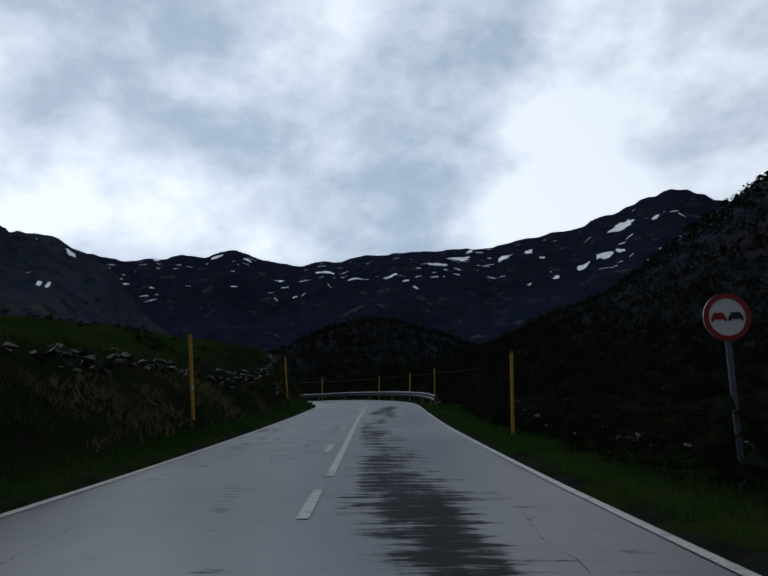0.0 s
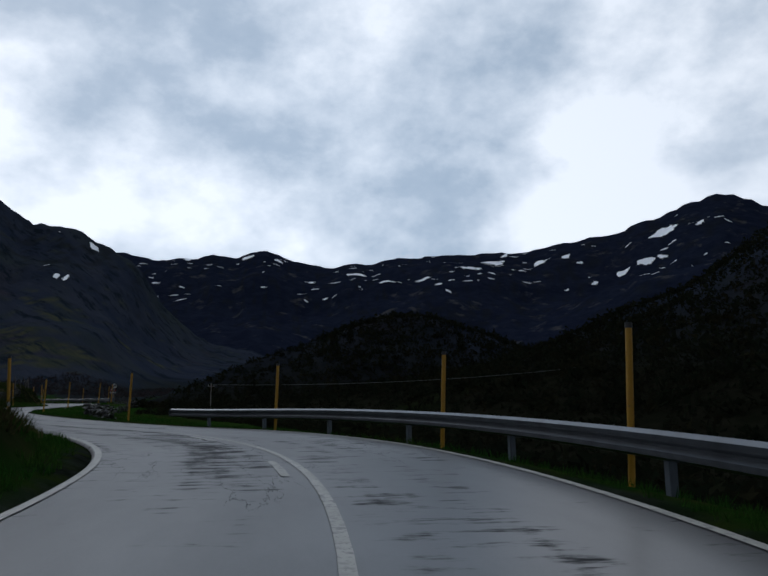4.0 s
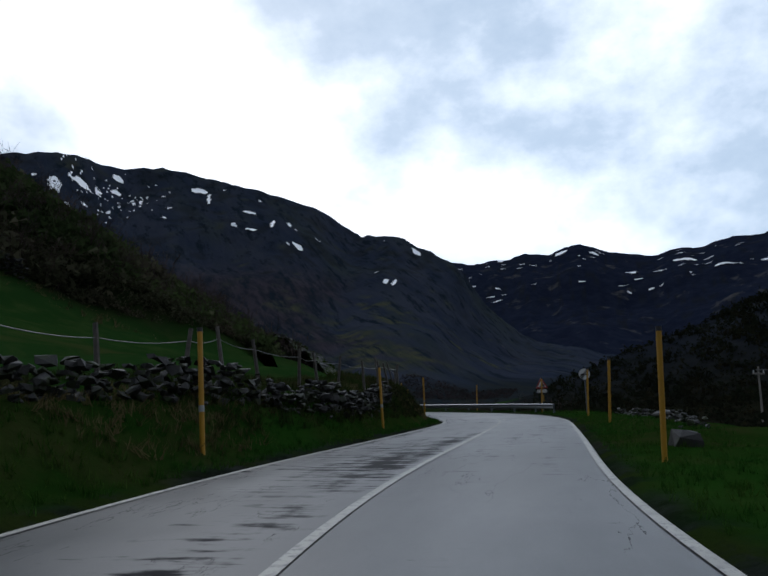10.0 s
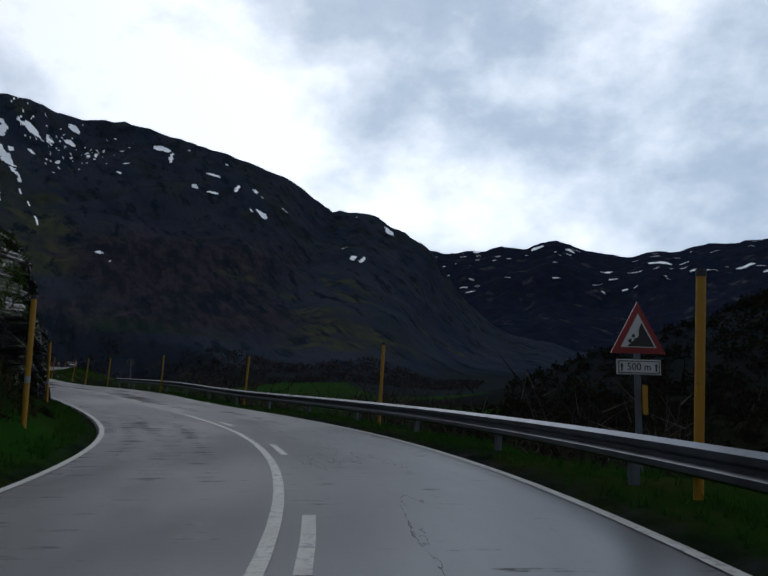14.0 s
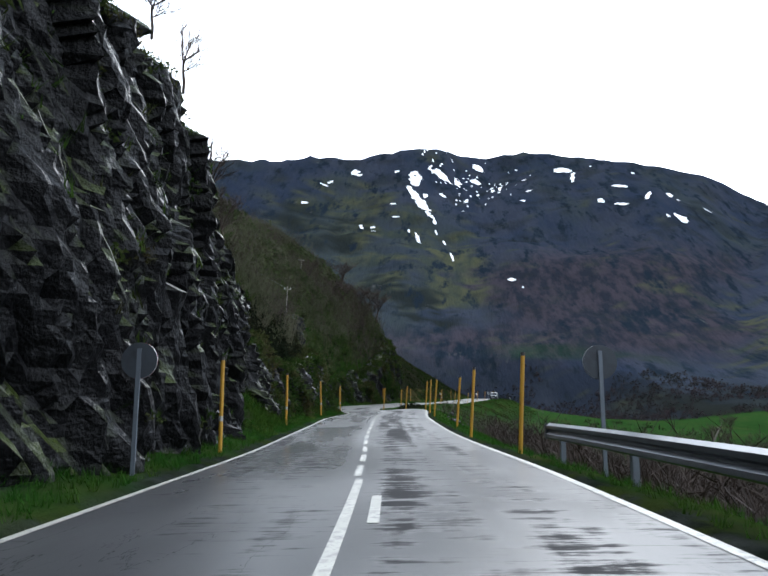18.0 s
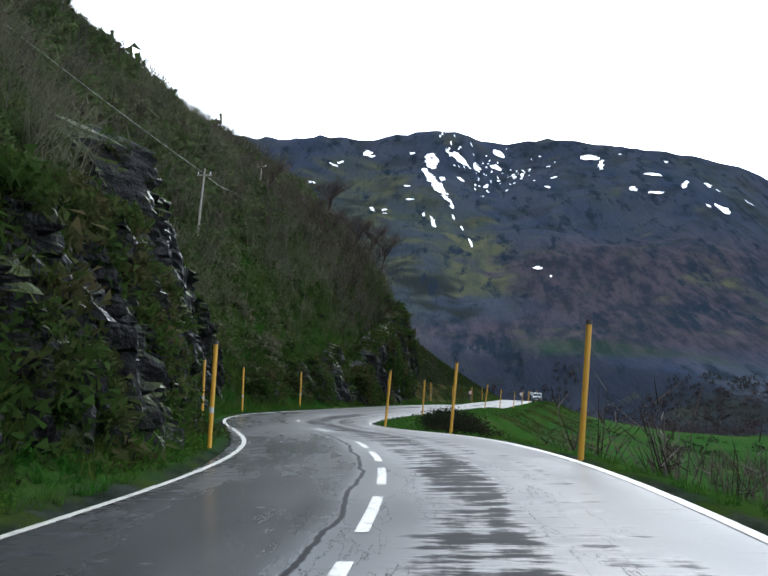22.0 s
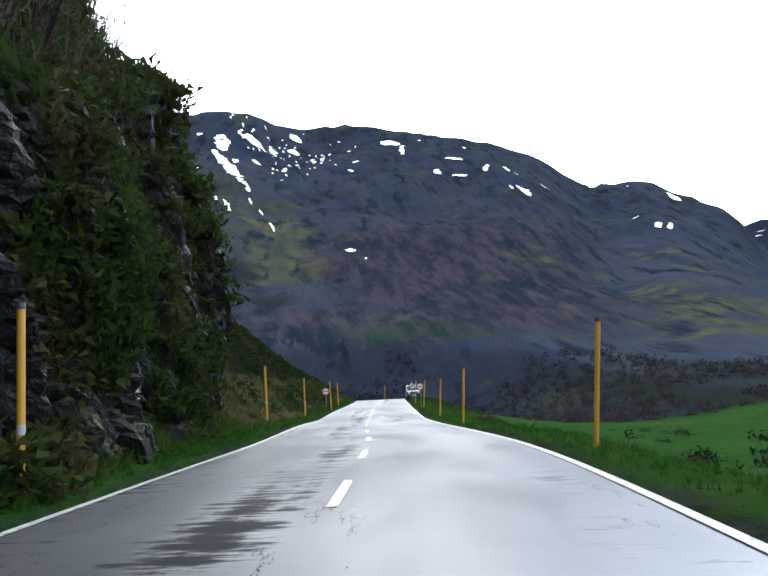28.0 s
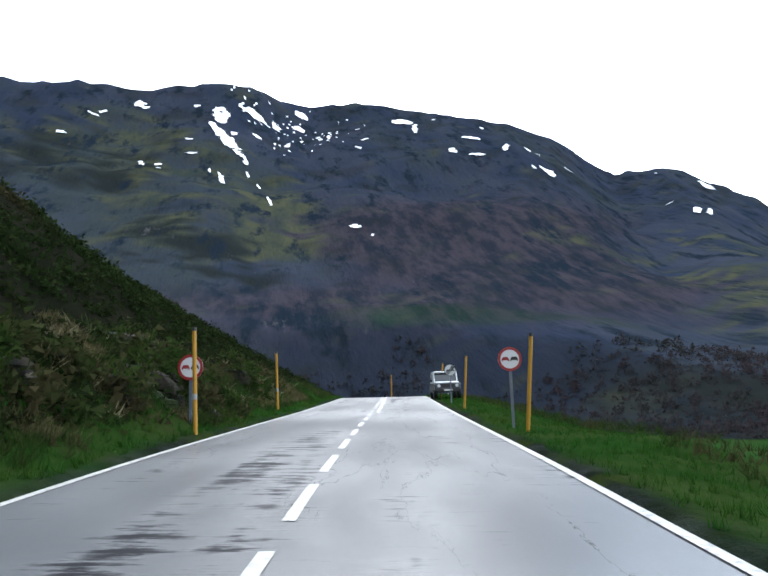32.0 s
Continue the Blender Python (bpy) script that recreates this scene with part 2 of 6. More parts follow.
U = np.arange(0, (len(HEADING) - 1) * 10 + 1e-6, STEP)
TURN = np.radians(spline(HEADING, 10, U))
AHEAD = np.stack([-np.sin(TURN), np.cos(TURN)], -1)
CX = np.concatenate([[0], np.cumsum((AHEAD[1:, 0] + AHEAD[:-1, 0]) / 2 * STEP)]) + ROAD_X
CY = np.concatenate([[0], np.cumsum((AHEAD[1:, 1] + AHEAD[:-1, 1]) / 2 * STEP)]) + ROAD_Y
CZ = spline(LEVEL, 10, U)
CB = np.tan(np.radians(spline(CROSSFALL, 10, U)))
U_END = U[-1]


def road_point(u, d, z=0.0):
    """A point u metres along the road, d metres to the left of its centre line, z above its surface."""
    u = np.asarray(u, float)
    x, y, t = np.interp(u, U, CX), np.interp(u, U, CY), np.interp(u, U, TURN)
    lim = np.clip(d, -4.0, 4.0)
    return x - np.cos(t) * d, y - np.sin(t) * d, np.interp(u, U, CZ) - np.interp(u, U, CB) * lim + z


def road_turn(u):
    return math.degrees(float(np.interp(u, U, TURN)))


# Height of the ground over the road at distances from the centre line, left and right, for stretches of the road.
LEFT_D = [3.2, 3.8, 4.5, 5.3, 6.5, 8.5, 12, 18, 27, 40, 60]
LEFT = {
    0: [0, .1, .5, 1.2, 1.9, 2.3, 2.9, 4.0, 5.5, 8, 10],
    55: [0, .15, .9, 1.6, 2.1, 2.6, 3.6, 5.0, 6.5, 8.5, 10],
    75: [0, .15, .9, 1.6, 2.1, 2.7, 3.8, 5.2, 6.5, 8.5, 10],
    86: [0, .15, 1.0, 1.9, 2.7, 3.5, 4.5, 5.6, 6.5, 8.5, 10],
    95: [0, .15, 1.3, 2.6, 3.5, 4.1, 4.7, 5.4, 6.3, 8.5, 10],
    101: [0, .12, 1.0, 2.2, 3.0, 3.4, 3.7, 4.2, 5.2, 8, 10.5],
    109: [0, .1, .5, 1.3, 1.9, 2.1, 2.2, 2.5, 4, 7, 11],
    128: [0, .1, .45, .95, 1.2, 1.45, 2.0, 3.2, 6, 10, 15],
    150: [0, .1, .6, 1.2, 1.5, 1.7, 2.3, 3.6, 6.2, 10.5, 17],
    170: [0, .1, .8, 1.5, 1.9, 2.2, 2.9, 4.1, 6.8, 11, 19],
    188: [0, .1, .8, 1.9, 2.5, 2.8, 3.3, 4.3, 7, 12, 22],
    203: [0, .1, .8, 2.0, 2.6, 2.9, 3.5, 5.0, 8.5, 15, 27],
    211: [0, .1, .4, .9, 2.2, 3.6, 5, 8, 13, 22, 34],
    224: [0, .1, .3, .5, 1.2, 5.5, 8.5, 12, 18, 28, 42],
    240: [0, .1, .3, .5, 1.2, 9.0, 12.0, 15, 21, 31, 43],
    249: [0, .1, .3, .5, 1.2, 8.8, 12.2, 16.2, 23, 33, 44.5],
    255: [0, .1, .4, .9, 2.0, 6.2, 10.2, 16, 24.5, 35, 46],
    259: [0, .1, .6, 1.6, 3.4, 5.4, 9, 15.5, 25, 36, 47],
    275: [0, .1, .5, 1.8, 3.8, 6.5, 11, 19, 30, 42, 53],
    293: [0, .1, .5, 1.6, 3.6, 7.0, 12, 20, 30, 42, 50],
    299: [0, .05, .2, .7, 3.5, 8.5, 12, 19, 30, 41, 49],
    305: [0, .05, .2, .7, 3.2, 7.5, 11.5, 19, 30, 41, 49],
    312: [0, .05, .2, .9, 3.0, 7.6, 12.2, 20, 30, 41, 48],
    322: [0, .05, .2, .7, 3.2, 8.6, 13.8, 22, 31, 39.5, 45],
    338: [0, .05, .2, .9, 5.0, 10.5, 15.2, 20.8, 28.5, 35.5, 40],
    349.5: [0, .1, .3, .8, 8.0, 13.6, 17.0, 23.5, 30, 34, 36],
    355: [0, .1, .4, 1.1, 2.2, 4.8, 8.8, 15.0, 23.0, 33, 41],
    386: [0, .1, .6, 1.5, 2.5, 4.5, 8.0, 13.0, 19.8, 29, 39],
    411: [0, .1, .5, 1.1, 1.8, 3.1, 5.6, 9.2, 13.5, 18, 21],
    440: [0, 0, .2, .4, .7, 1.2, 2.2, 3.2, 3.5, 3.5, 2],
}
RIGHT_D = [3.2, 3.9, 5, 7, 10, 15, 22, 32, 45, 60]
RIGHT = {
    0: [0, .05, .1, .2, .3, .1, -.6, -2, -4, -6],
    85: [0, 0, -.1, -.3, -.7, -1.5, -3, -5, -6, -7],
    100: [0, -.1, -.5, -1.2, -2.0, -3, -5, -6, -7, -7],
    130: [0, 0, -.1, -.3, -.7, -1.4, -3, -5, -6, -7],
    165: [0, 0, -.05, -.2, -.5, -1.2, -3, -5, -6, -7],
    195: [0, .1, .15, -.3, -1.4, -3, -5, -6, -7, -7],
    206: [0, .1, -.1, -1.4, -3.0, -4.6, -5.6, -6, -6.4, -6.6],
    250: [0, -.1, -.6, -1.8, -3.0, -4.4, -5.4, -6, -6.4, -6.6],
    290: [0, -.1, -.5, -1.4, -2.8, -4.6, -5.6, -6.2, -6.6, -6.8],
    318: [0, 0, -.1, -.5, -2.2, -4.6, -5.6, -6.2, -6.6, -6.8],
    350: [0, 0, -.2, -1.0, -2.4, -4.2, -5.4, -6.0, -6.4, -6.6],
    390: [0, 0, -.1, -.5, -2.0, -4.0, -5.2, -6.0, -6.4, -6.6],
    440: [0, 0, -.1, -.5, -1.6, -3.0, -4.2, -5.4, -6.2, -6.6],
}


def profile(table, columns, u, d):
    keys = sorted(table)
    grid = np.array([table[k] for k in keys], float)
    ki = np.clip(np.searchsorted(keys, u) - 1, 0, len(keys) - 2)
    ka, kb = np.array(keys, float)[ki], np.array(keys, float)[ki + 1]
    f = np.clip((u - ka) / (kb - ka), 0, 1)
    f = f * f * (3 - 2 * f)
    ci = np.clip(np.searchsorted(columns, d) - 1, 0, len(columns) - 2)
    cols = np.array(columns, float)
    g = np.clip((d - cols[ci]) / (cols[ci + 1] - cols[ci]), 0, 1)
    a = grid[ki, ci] * (1 - g) + grid[ki, ci + 1] * g
    b = grid[ki + 1, ci] * (1 - g) + grid[ki + 1, ci + 1] * g
    return a * (1 - f) + b * f


def beside(u, d):
    """Height of the ground over the road's surface."""
    u, d = np.broadcast_arrays(np.asarray(u, float), np.asarray(d, float))
    return np.where(d > 0, profile(LEFT, LEFT_D, u, d), profile(RIGHT, RIGHT_D, u, -d))


def relief(x, y, d):
    """Unevenness of the ground, none on the road."""
    k = np.clip((np.abs(d) - 3.4) / 4, 0, 1)
    return k * (fbm(x, y, 7, 3, 3) * 0.35 + fbm(x, y, 1.8, 2, 5) * 0.10)


# Mountains: the crest of the near one as (turn, distance, height) seen from its centre, the far ridge as (turn, rise in degrees) seen from the start.
NEAR_AT = (-60.0, 150.0)
NEAR = [(-180, 500, 70), (-120, 520, 80), (-60, 900, 40), (-12, 800, 20), (0, 800, 60), (4, 790, 114), (5.7, 785, 158), (7, 782, 163), (8.8, 776, 179), (11.5, 766, 197), (13.5, 777, 199), (15, 801, 206), (16.5, 796, 226), (17.5, 775, 231), (20, 734, 231), (21.3, 719, 233), (25, 729, 251), (28.7, 738, 265), (32.5, 744, 276), (34.2, 742, 270), (36.8, 718, 263), (39, 683, 261), (41.3, 669, 258), (43, 665, 252), (46, 660, 244), (49.4, 653, 243), (52, 648, 237), (55, 643, 234), (57, 640, 232), (75, 600, 200), (100, 500, 150), (180, 500, 70)]
FAR_RISE = [(-180, 7), (-70, 8), (-45, 10.4), (-39.5, 12.1), (-38, 13), (-36.6, 13.4), (-33.7, 12.9), (-32, 12), (-30, 11.7), (-29.4, 11.1), (-28.2, 11.4), (-26, 10.8), (-24.5, 10.6), (-22, 10.5), (-20.5, 10.3), (-17.7, 10.5), (-14.6, 10.4), (-10, 10), (-6, 9.6), (-4.7, 9.7), (-0.9, 10.8), (1.5, 10.2), (3.8, 10.4), (6.4, 10.1), (8.5, 10.4), (10, 10.5), (20, 10), (60, 8), (180, 7)]
FAR_R = 2400.0
HILLS = [(65, 322, 27, 46, 42), (270, 190, 97, 95, 95), (-273, 568, 46, 75, 30), (-190, 560, 26, 60, 32), (-172, 180, 62, 60, 48)]


def smooth(a, b, x):
    f = np.clip((x - a) / (b - a), 0, 1)
    return f * f * (3 - 2 * f)


def distance_ground(x, y):
    """Height of the land away from the road."""
    fx, fy = x - NEAR_AT[0], y - NEAR_AT[1]
    r, a = np.hypot(fx, fy), np.degrees(np.arctan2(-fx, fy))
    ks = np.array(NEAR, float)
    wob = fbm(x, y, 160, 3, 31) * 2.0
    rc = np.interp(a, ks[:, 0], ks[:, 1])
    zc = sum(np.interp(a + o, ks[:, 0], ks[:, 2]) for o in (-0.8, -0.4, 0.0, 0.4, 0.8)) / 5
    zc = zc + fbm(a * 12, a * 0 + 3, 14, 4, 41, 0.6) * 2.2
    t = np.clip((r - 190) / (rc - 190), 0, 1)
    rise = np.where(t < 1, 0.45 * t ** 1.15 + 0.55 * t ** 2.1, 1.0)
    gul = fbm(x, y, 190, 5, 51, 0.55) * 22 * np.clip(t * 1.3, 0, 1) * np.clip((1 - t) * 3.5, 0, 1) * np.clip(zc / 150, 0.1, 1)
    za = -6.5 + (zc + 6.5) * rise + gul
    za = np.where(r > rc, zc - np.minimum((r - rc) * 0.3, 0.55 * np.maximum(zc, 0)), za)
    r2, a2 = np.hypot(x, y), np.degrees(np.arctan2(-x, y))
    kf = np.array(FAR_RISE, float)
    zf = np.tan(np.radians(np.interp(a2, kf[:, 0], kf[:, 1]))) * FAR_R + fbm(a2 * 14, a2 * 0, 22, 4, 61) * 9
    t2 = np.clip((r2 - 900) / (FAR_R - 900), 0, 1)
    zb = -10 + (zf + 10) * (0.35 * t2 + 0.65 * t2 ** 1.8) + fbm(x, y, 420, 5, 71, 0.55) * 60 * np.clip(t2 * 2, 0, 1) * np.clip((1 - t2) * 3, 0, 1)
    zb = np.where(r2 > FAR_R, zf - np.minimum((r2 - FAR_R) * 0.3, 0.6 * zf), zb)
    z = np.maximum(za, zb)
    for hx, hy, hz, sa, sb in HILLS:
        g = np.exp(-0.5 * (((x - hx) / sa) ** 2 + ((y - hy) / sb) ** 2))
        z = np.maximum(z, -6.5 + (hz + 6.5) * g + fbm(x, y, 30, 4, 81) * 3.0 * np.clip(g * 3, 0, 1))
    return z


def nearest(x, y):
    """Along and across the road for many points."""
    u, d = np.zeros(len(x)), np.full(len(x), 999.0)
    px, py = CX[::4], CY[::4]
    near = np.where((x > CX.min() - 95) & (x < CX.max() + 95) & (y > CY.min() - 95) & (y < CY.max() + 95))[0]
    for i in range(0, len(near), 4000):
        j = near[i:i + 4000]
        k = ((x[j, None] - px) ** 2 + (y[j, None] - py) ** 2).argmin(1) * 4
        vx, vy = x[j] - CX[k], y[j] - CY[k]
        u[j] = U[k] + vx * AHEAD[k, 0] + vy * AHEAD[k, 1]
        d[j] = -AHEAD[k, 1] * vx + AHEAD[k, 0] * vy
        off = np.hypot(vx, vy)
        d[j] = np.where(off > np.abs(d[j]) + 2, np.sign(d[j] + 1e-9) * off, d[j])
    return u, d


def land_raw(x, y):
    u, d = nearest(x, y)
    far = distance_ground(x, y)
    uc = np.clip(u, 0, U_END)
    near = np.interp(uc, U, CZ) + beside(uc, np.clip(d, -60, 60)) + relief(x, y, d) - np.where(np.abs(d) < 4, np.interp(uc, U, CB) * np.clip(d, -4, 4), 0)
    k = smooth(34, 78, np.abs(d))
    return near * (1 - k) + np.where(k > 0, far, 0) * k, u, d


def land(x, y):
    """Height of the ground anywhere, evened out where the slopes inside the bend meet."""
    x, y = np.atleast_1d(np.asarray(x, float)), np.atleast_1d(np.asarray(y, float))
    z, u, d = land_raw(x, y)
    i = np.where((x > -100) & (x < -34) & (y > 80) & (y < 165) & (d > 22))[0]
    if len(i):
        ring = [(r * math.cos(a), r * math.sin(a)) for r in (3.5, 7.0, 10.5) for a in np.linspace(0, 2 * math.pi, 9)[:-1]]
        even = sum(land_raw(x[i] + ox, y[i] + oy)[0] for ox, oy in ring) / len(ring)
        k = smooth(22, 33, d[i]) * smooth(-100, -90, x[i]) * (1 - smooth(155, 165, y[i]))
        z[i] = z[i] * (1 - k) + even * k
    return z, u, d


def mesh_object(name, verts, faces, mat, parent=None, flat=False):
    me = bpy.data.meshes.new(name)
    me.from_pydata(verts, [], faces)
    for m in (mat if isinstance(mat, (list, tuple)) else [mat]):
        me.materials.append(m)
    if not flat:
        me.polygons.foreach_set("use_smooth", [True] * len(me.polygons))
    me.update()
    ob = new(name, me)
    ob.parent = parent
    return ob


def grid_faces(rows, cols):
    i = np.arange(rows * cols).reshape(rows, cols)
    return np.stack([i[:-1, :-1], i[:-1, 1:], i[1:, 1:], i[1:, :-1]], -1).reshape(-1, 4).tolist()


# ---- ground ----
def ground_material():
    """Grass, heath and rock, told apart by the masks that the ground carries."""
    m = bpy.data.materials.new("mountain_ground")
    m.use_nodes = True
    n, k = m.node_tree.nodes, m.node_tree.links
    b = n["Principled BSDF"]
    b.inputs["Roughness"].default_value, b.inputs["Specular IOR Level"].default_value = 0.9, 0.0
    co, at, sep = n.new("ShaderNodeTexCoord"), n.new("ShaderNodeAttribute"), n.new("ShaderNodeSeparateColor")
    at.attribute_name = "zone"
    k.new(at.outputs["Color"], sep.inputs["Color"])

    def noise_of(scale, detail=6):
        no = n.new("ShaderNodeTexNoise")
        no.inputs["Scale"].default_value, no.inputs["Detail"].default_value, no.inputs["Roughness"].default_value = scale, detail, 0.65
        k.new(co.outputs["Object"], no.inputs["Vector"])
        return no.outputs["Fac"]

    turned, drawn = n.new("ShaderNodeMapping"), n.new("ShaderNodeMapping")
    turned.inputs["Rotation"].default_value = (0, 0, math.radians(-40))
    drawn.inputs["Scale"].default_value = (1.0, 0.2, 0.6)
    k.new(co.outputs["Object"], turned.inputs["Vector"])
    k.new(turned.outputs["Vector"], drawn.inputs["Vector"])

    def slope_noise(scale, detail=8):
        """Noise drawn out down the mountainside, as gullies and screes run."""
        no = n.new("ShaderNodeTexNoise")
        no.inputs["Scale"].default_value, no.inputs["Detail"].default_value, no.inputs["Roughness"].default_value = scale, detail, 0.66
        k.new(drawn.outputs["Vector"], no.inputs["Vector"])
        return no.outputs["Fac"]

    def mixed(a, c, fac):
        mi = n.new("ShaderNodeMix")
        mi.data_type = "RGBA"
        for sock, val in (("A", a), ("B", c)):
            if isinstance(val, tuple):
                mi.inputs[sock].default_value = (*val, 1)
            else:
                k.new(val, mi.inputs[sock])
        k.new(fac, mi.inputs["Factor"])
        return mi.outputs["Result"]

    def ranged(v, lo, hi):
        r = n.new("ShaderNodeMapRange")
        r.inputs["From Min"].default_value, r.inputs["From Max"].default_value = lo, hi
        k.new(v, r.inputs["Value"])
        return r.outputs["Result"]

    fine, mid, wide = noise_of(7), noise_of(0.5), noise_of(0.035)
    grass = mixed((0.010, 0.028, 0.004), (0.024, 0.03, 0.009), ranged(mid, 0.42, 0.66))
    grass = mixed(grass, (0.014, 0.05, 0.006), ranged(wide, 0.5, 0.68))
    field = mixed((0.011, 0.031, 0.007), (0.016, 0.041, 0.010), ranged(wide, 0.35, 0.65))
    field = mixed(field, (0.026, 0.046, 0.012), ranged(mid, 0.48, 0.72))
    field = mixed(field, (0.03, 0.04, 0.012), ranged(noise_of(0.11), 0.55, 0.68))
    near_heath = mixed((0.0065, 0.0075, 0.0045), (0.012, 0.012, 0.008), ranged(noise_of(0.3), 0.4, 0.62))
    hill = mixed((0.009, 0.014, 0.005), (0.016, 0.015, 0.008), ranged(noise_of(0.22), 0.42, 0.6))
    hill = mixed(hill, (0.013, 0.028, 0.006), ranged(noise_of(0.12), 0.54, 0.66))
    brush = n.new("ShaderNodeAttribute")
    brush.attribute_name = "hillside"
    near_heath = mixed(near_heath, hill, brush.outputs["Fac"])
    cover, cov = n.new("ShaderNodeAttribute"), n.new("ShaderNodeSeparateColor")
    cover.attribute_name = "cover"
    k.new(cover.outputs["Color"], cov.inputs["Color"])
    # Far slopes: the blue of haze is put into these base colours.
    hazy_heath = mixed((0.019, 0.025, 0.041), (0.031, 0.036, 0.051), ranged(slope_noise(0.03), 0.4, 0.62))
    hazy_heath = mixed(hazy_heath, (0.027, 0.034, 0.037), ranged(slope_noise(0.012), 0.48, 0.64))
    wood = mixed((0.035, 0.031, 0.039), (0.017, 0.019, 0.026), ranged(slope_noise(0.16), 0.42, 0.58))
    hazy_heath = mixed(hazy_heath, wood, cov.outputs["Blue"])
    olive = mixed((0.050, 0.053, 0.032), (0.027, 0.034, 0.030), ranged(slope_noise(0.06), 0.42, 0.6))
    hazy_heath = mixed(hazy_heath, olive, cov.outputs["Red"])
    hazy_heath = mixed(hazy_heath, (0.015, 0.018, 0.018), cov.outputs["Green"])
    hazy_heath = mixed(hazy_heath, (0.011, 0.016, 0.023), ranged(slope_noise(0.1), 0.53, 0.63))
    hazy_heath = mixed(hazy_heath, (0.062, 0.062, 0.062), ranged(slope_noise(0.13), 0.66, 0.76))
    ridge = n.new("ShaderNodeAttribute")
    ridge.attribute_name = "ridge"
    # Far ridge darkened by distance, with haze blue put into its colour.
    hazy_ridge = mixed((0.009, 0.012, 0.024), (0.014, 0.018, 0.032), ranged(wide, 0.4, 0.62))
    hazy_ridge = mixed(hazy_ridge, (0.05, 0.05, 0.054), ranged(noise_of(0.02, 10), 0.58, 0.68))
    hazy_heath = mixed(hazy_heath, hazy_ridge, ridge.outputs["Fac"])
    heath = mixed(near_heath, hazy_heath, at.outputs["Alpha"])
    rock = mixed((0.006, 0.006, 0.007), (0.025, 0.025, 0.027), ranged(noise_of(1.6, 9), 0.42, 0.68))
    rock = mixed(rock, (0.0158, 0.0211, 0.00594), ranged(noise_of(0.9), 0.5, 0.6))
    col = mixed(grass, field, sep.outputs["Red"])
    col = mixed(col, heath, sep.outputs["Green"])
    col = mixed(col, rock, sep.outputs["Blue"])
    k.new(col, b.inputs["Base Color"])
    bu = n.new("ShaderNodeBump")
    bu.inputs["Strength"].default_value, bu.inputs["Distance"].default_value = 0.8, 0.12
    k.new(fine, bu.inputs["Height"])
    gully = n.new("ShaderNodeBump")
    gully.inputs["Distance"].default_value = 5.0
    k.new(slope_noise(0.035, 7), gully.inputs["Height"])
    k.new(at.outputs["Alpha"], gully.inputs["Strength"])
    k.new(bu.outputs["Normal"], gully.inputs["Normal"])
    k.new(gully.outputs["Normal"], b.inputs["Normal"])
    return m


M_GROUND = ground_material()


def field_top(u):
    """How far the sloping field reaches from the road."""
    return np.interp(u, [110, 172, 186, 200, 207, 214], [43.0, 41.0, 35.5, 29.0, 20.0, 9.0])


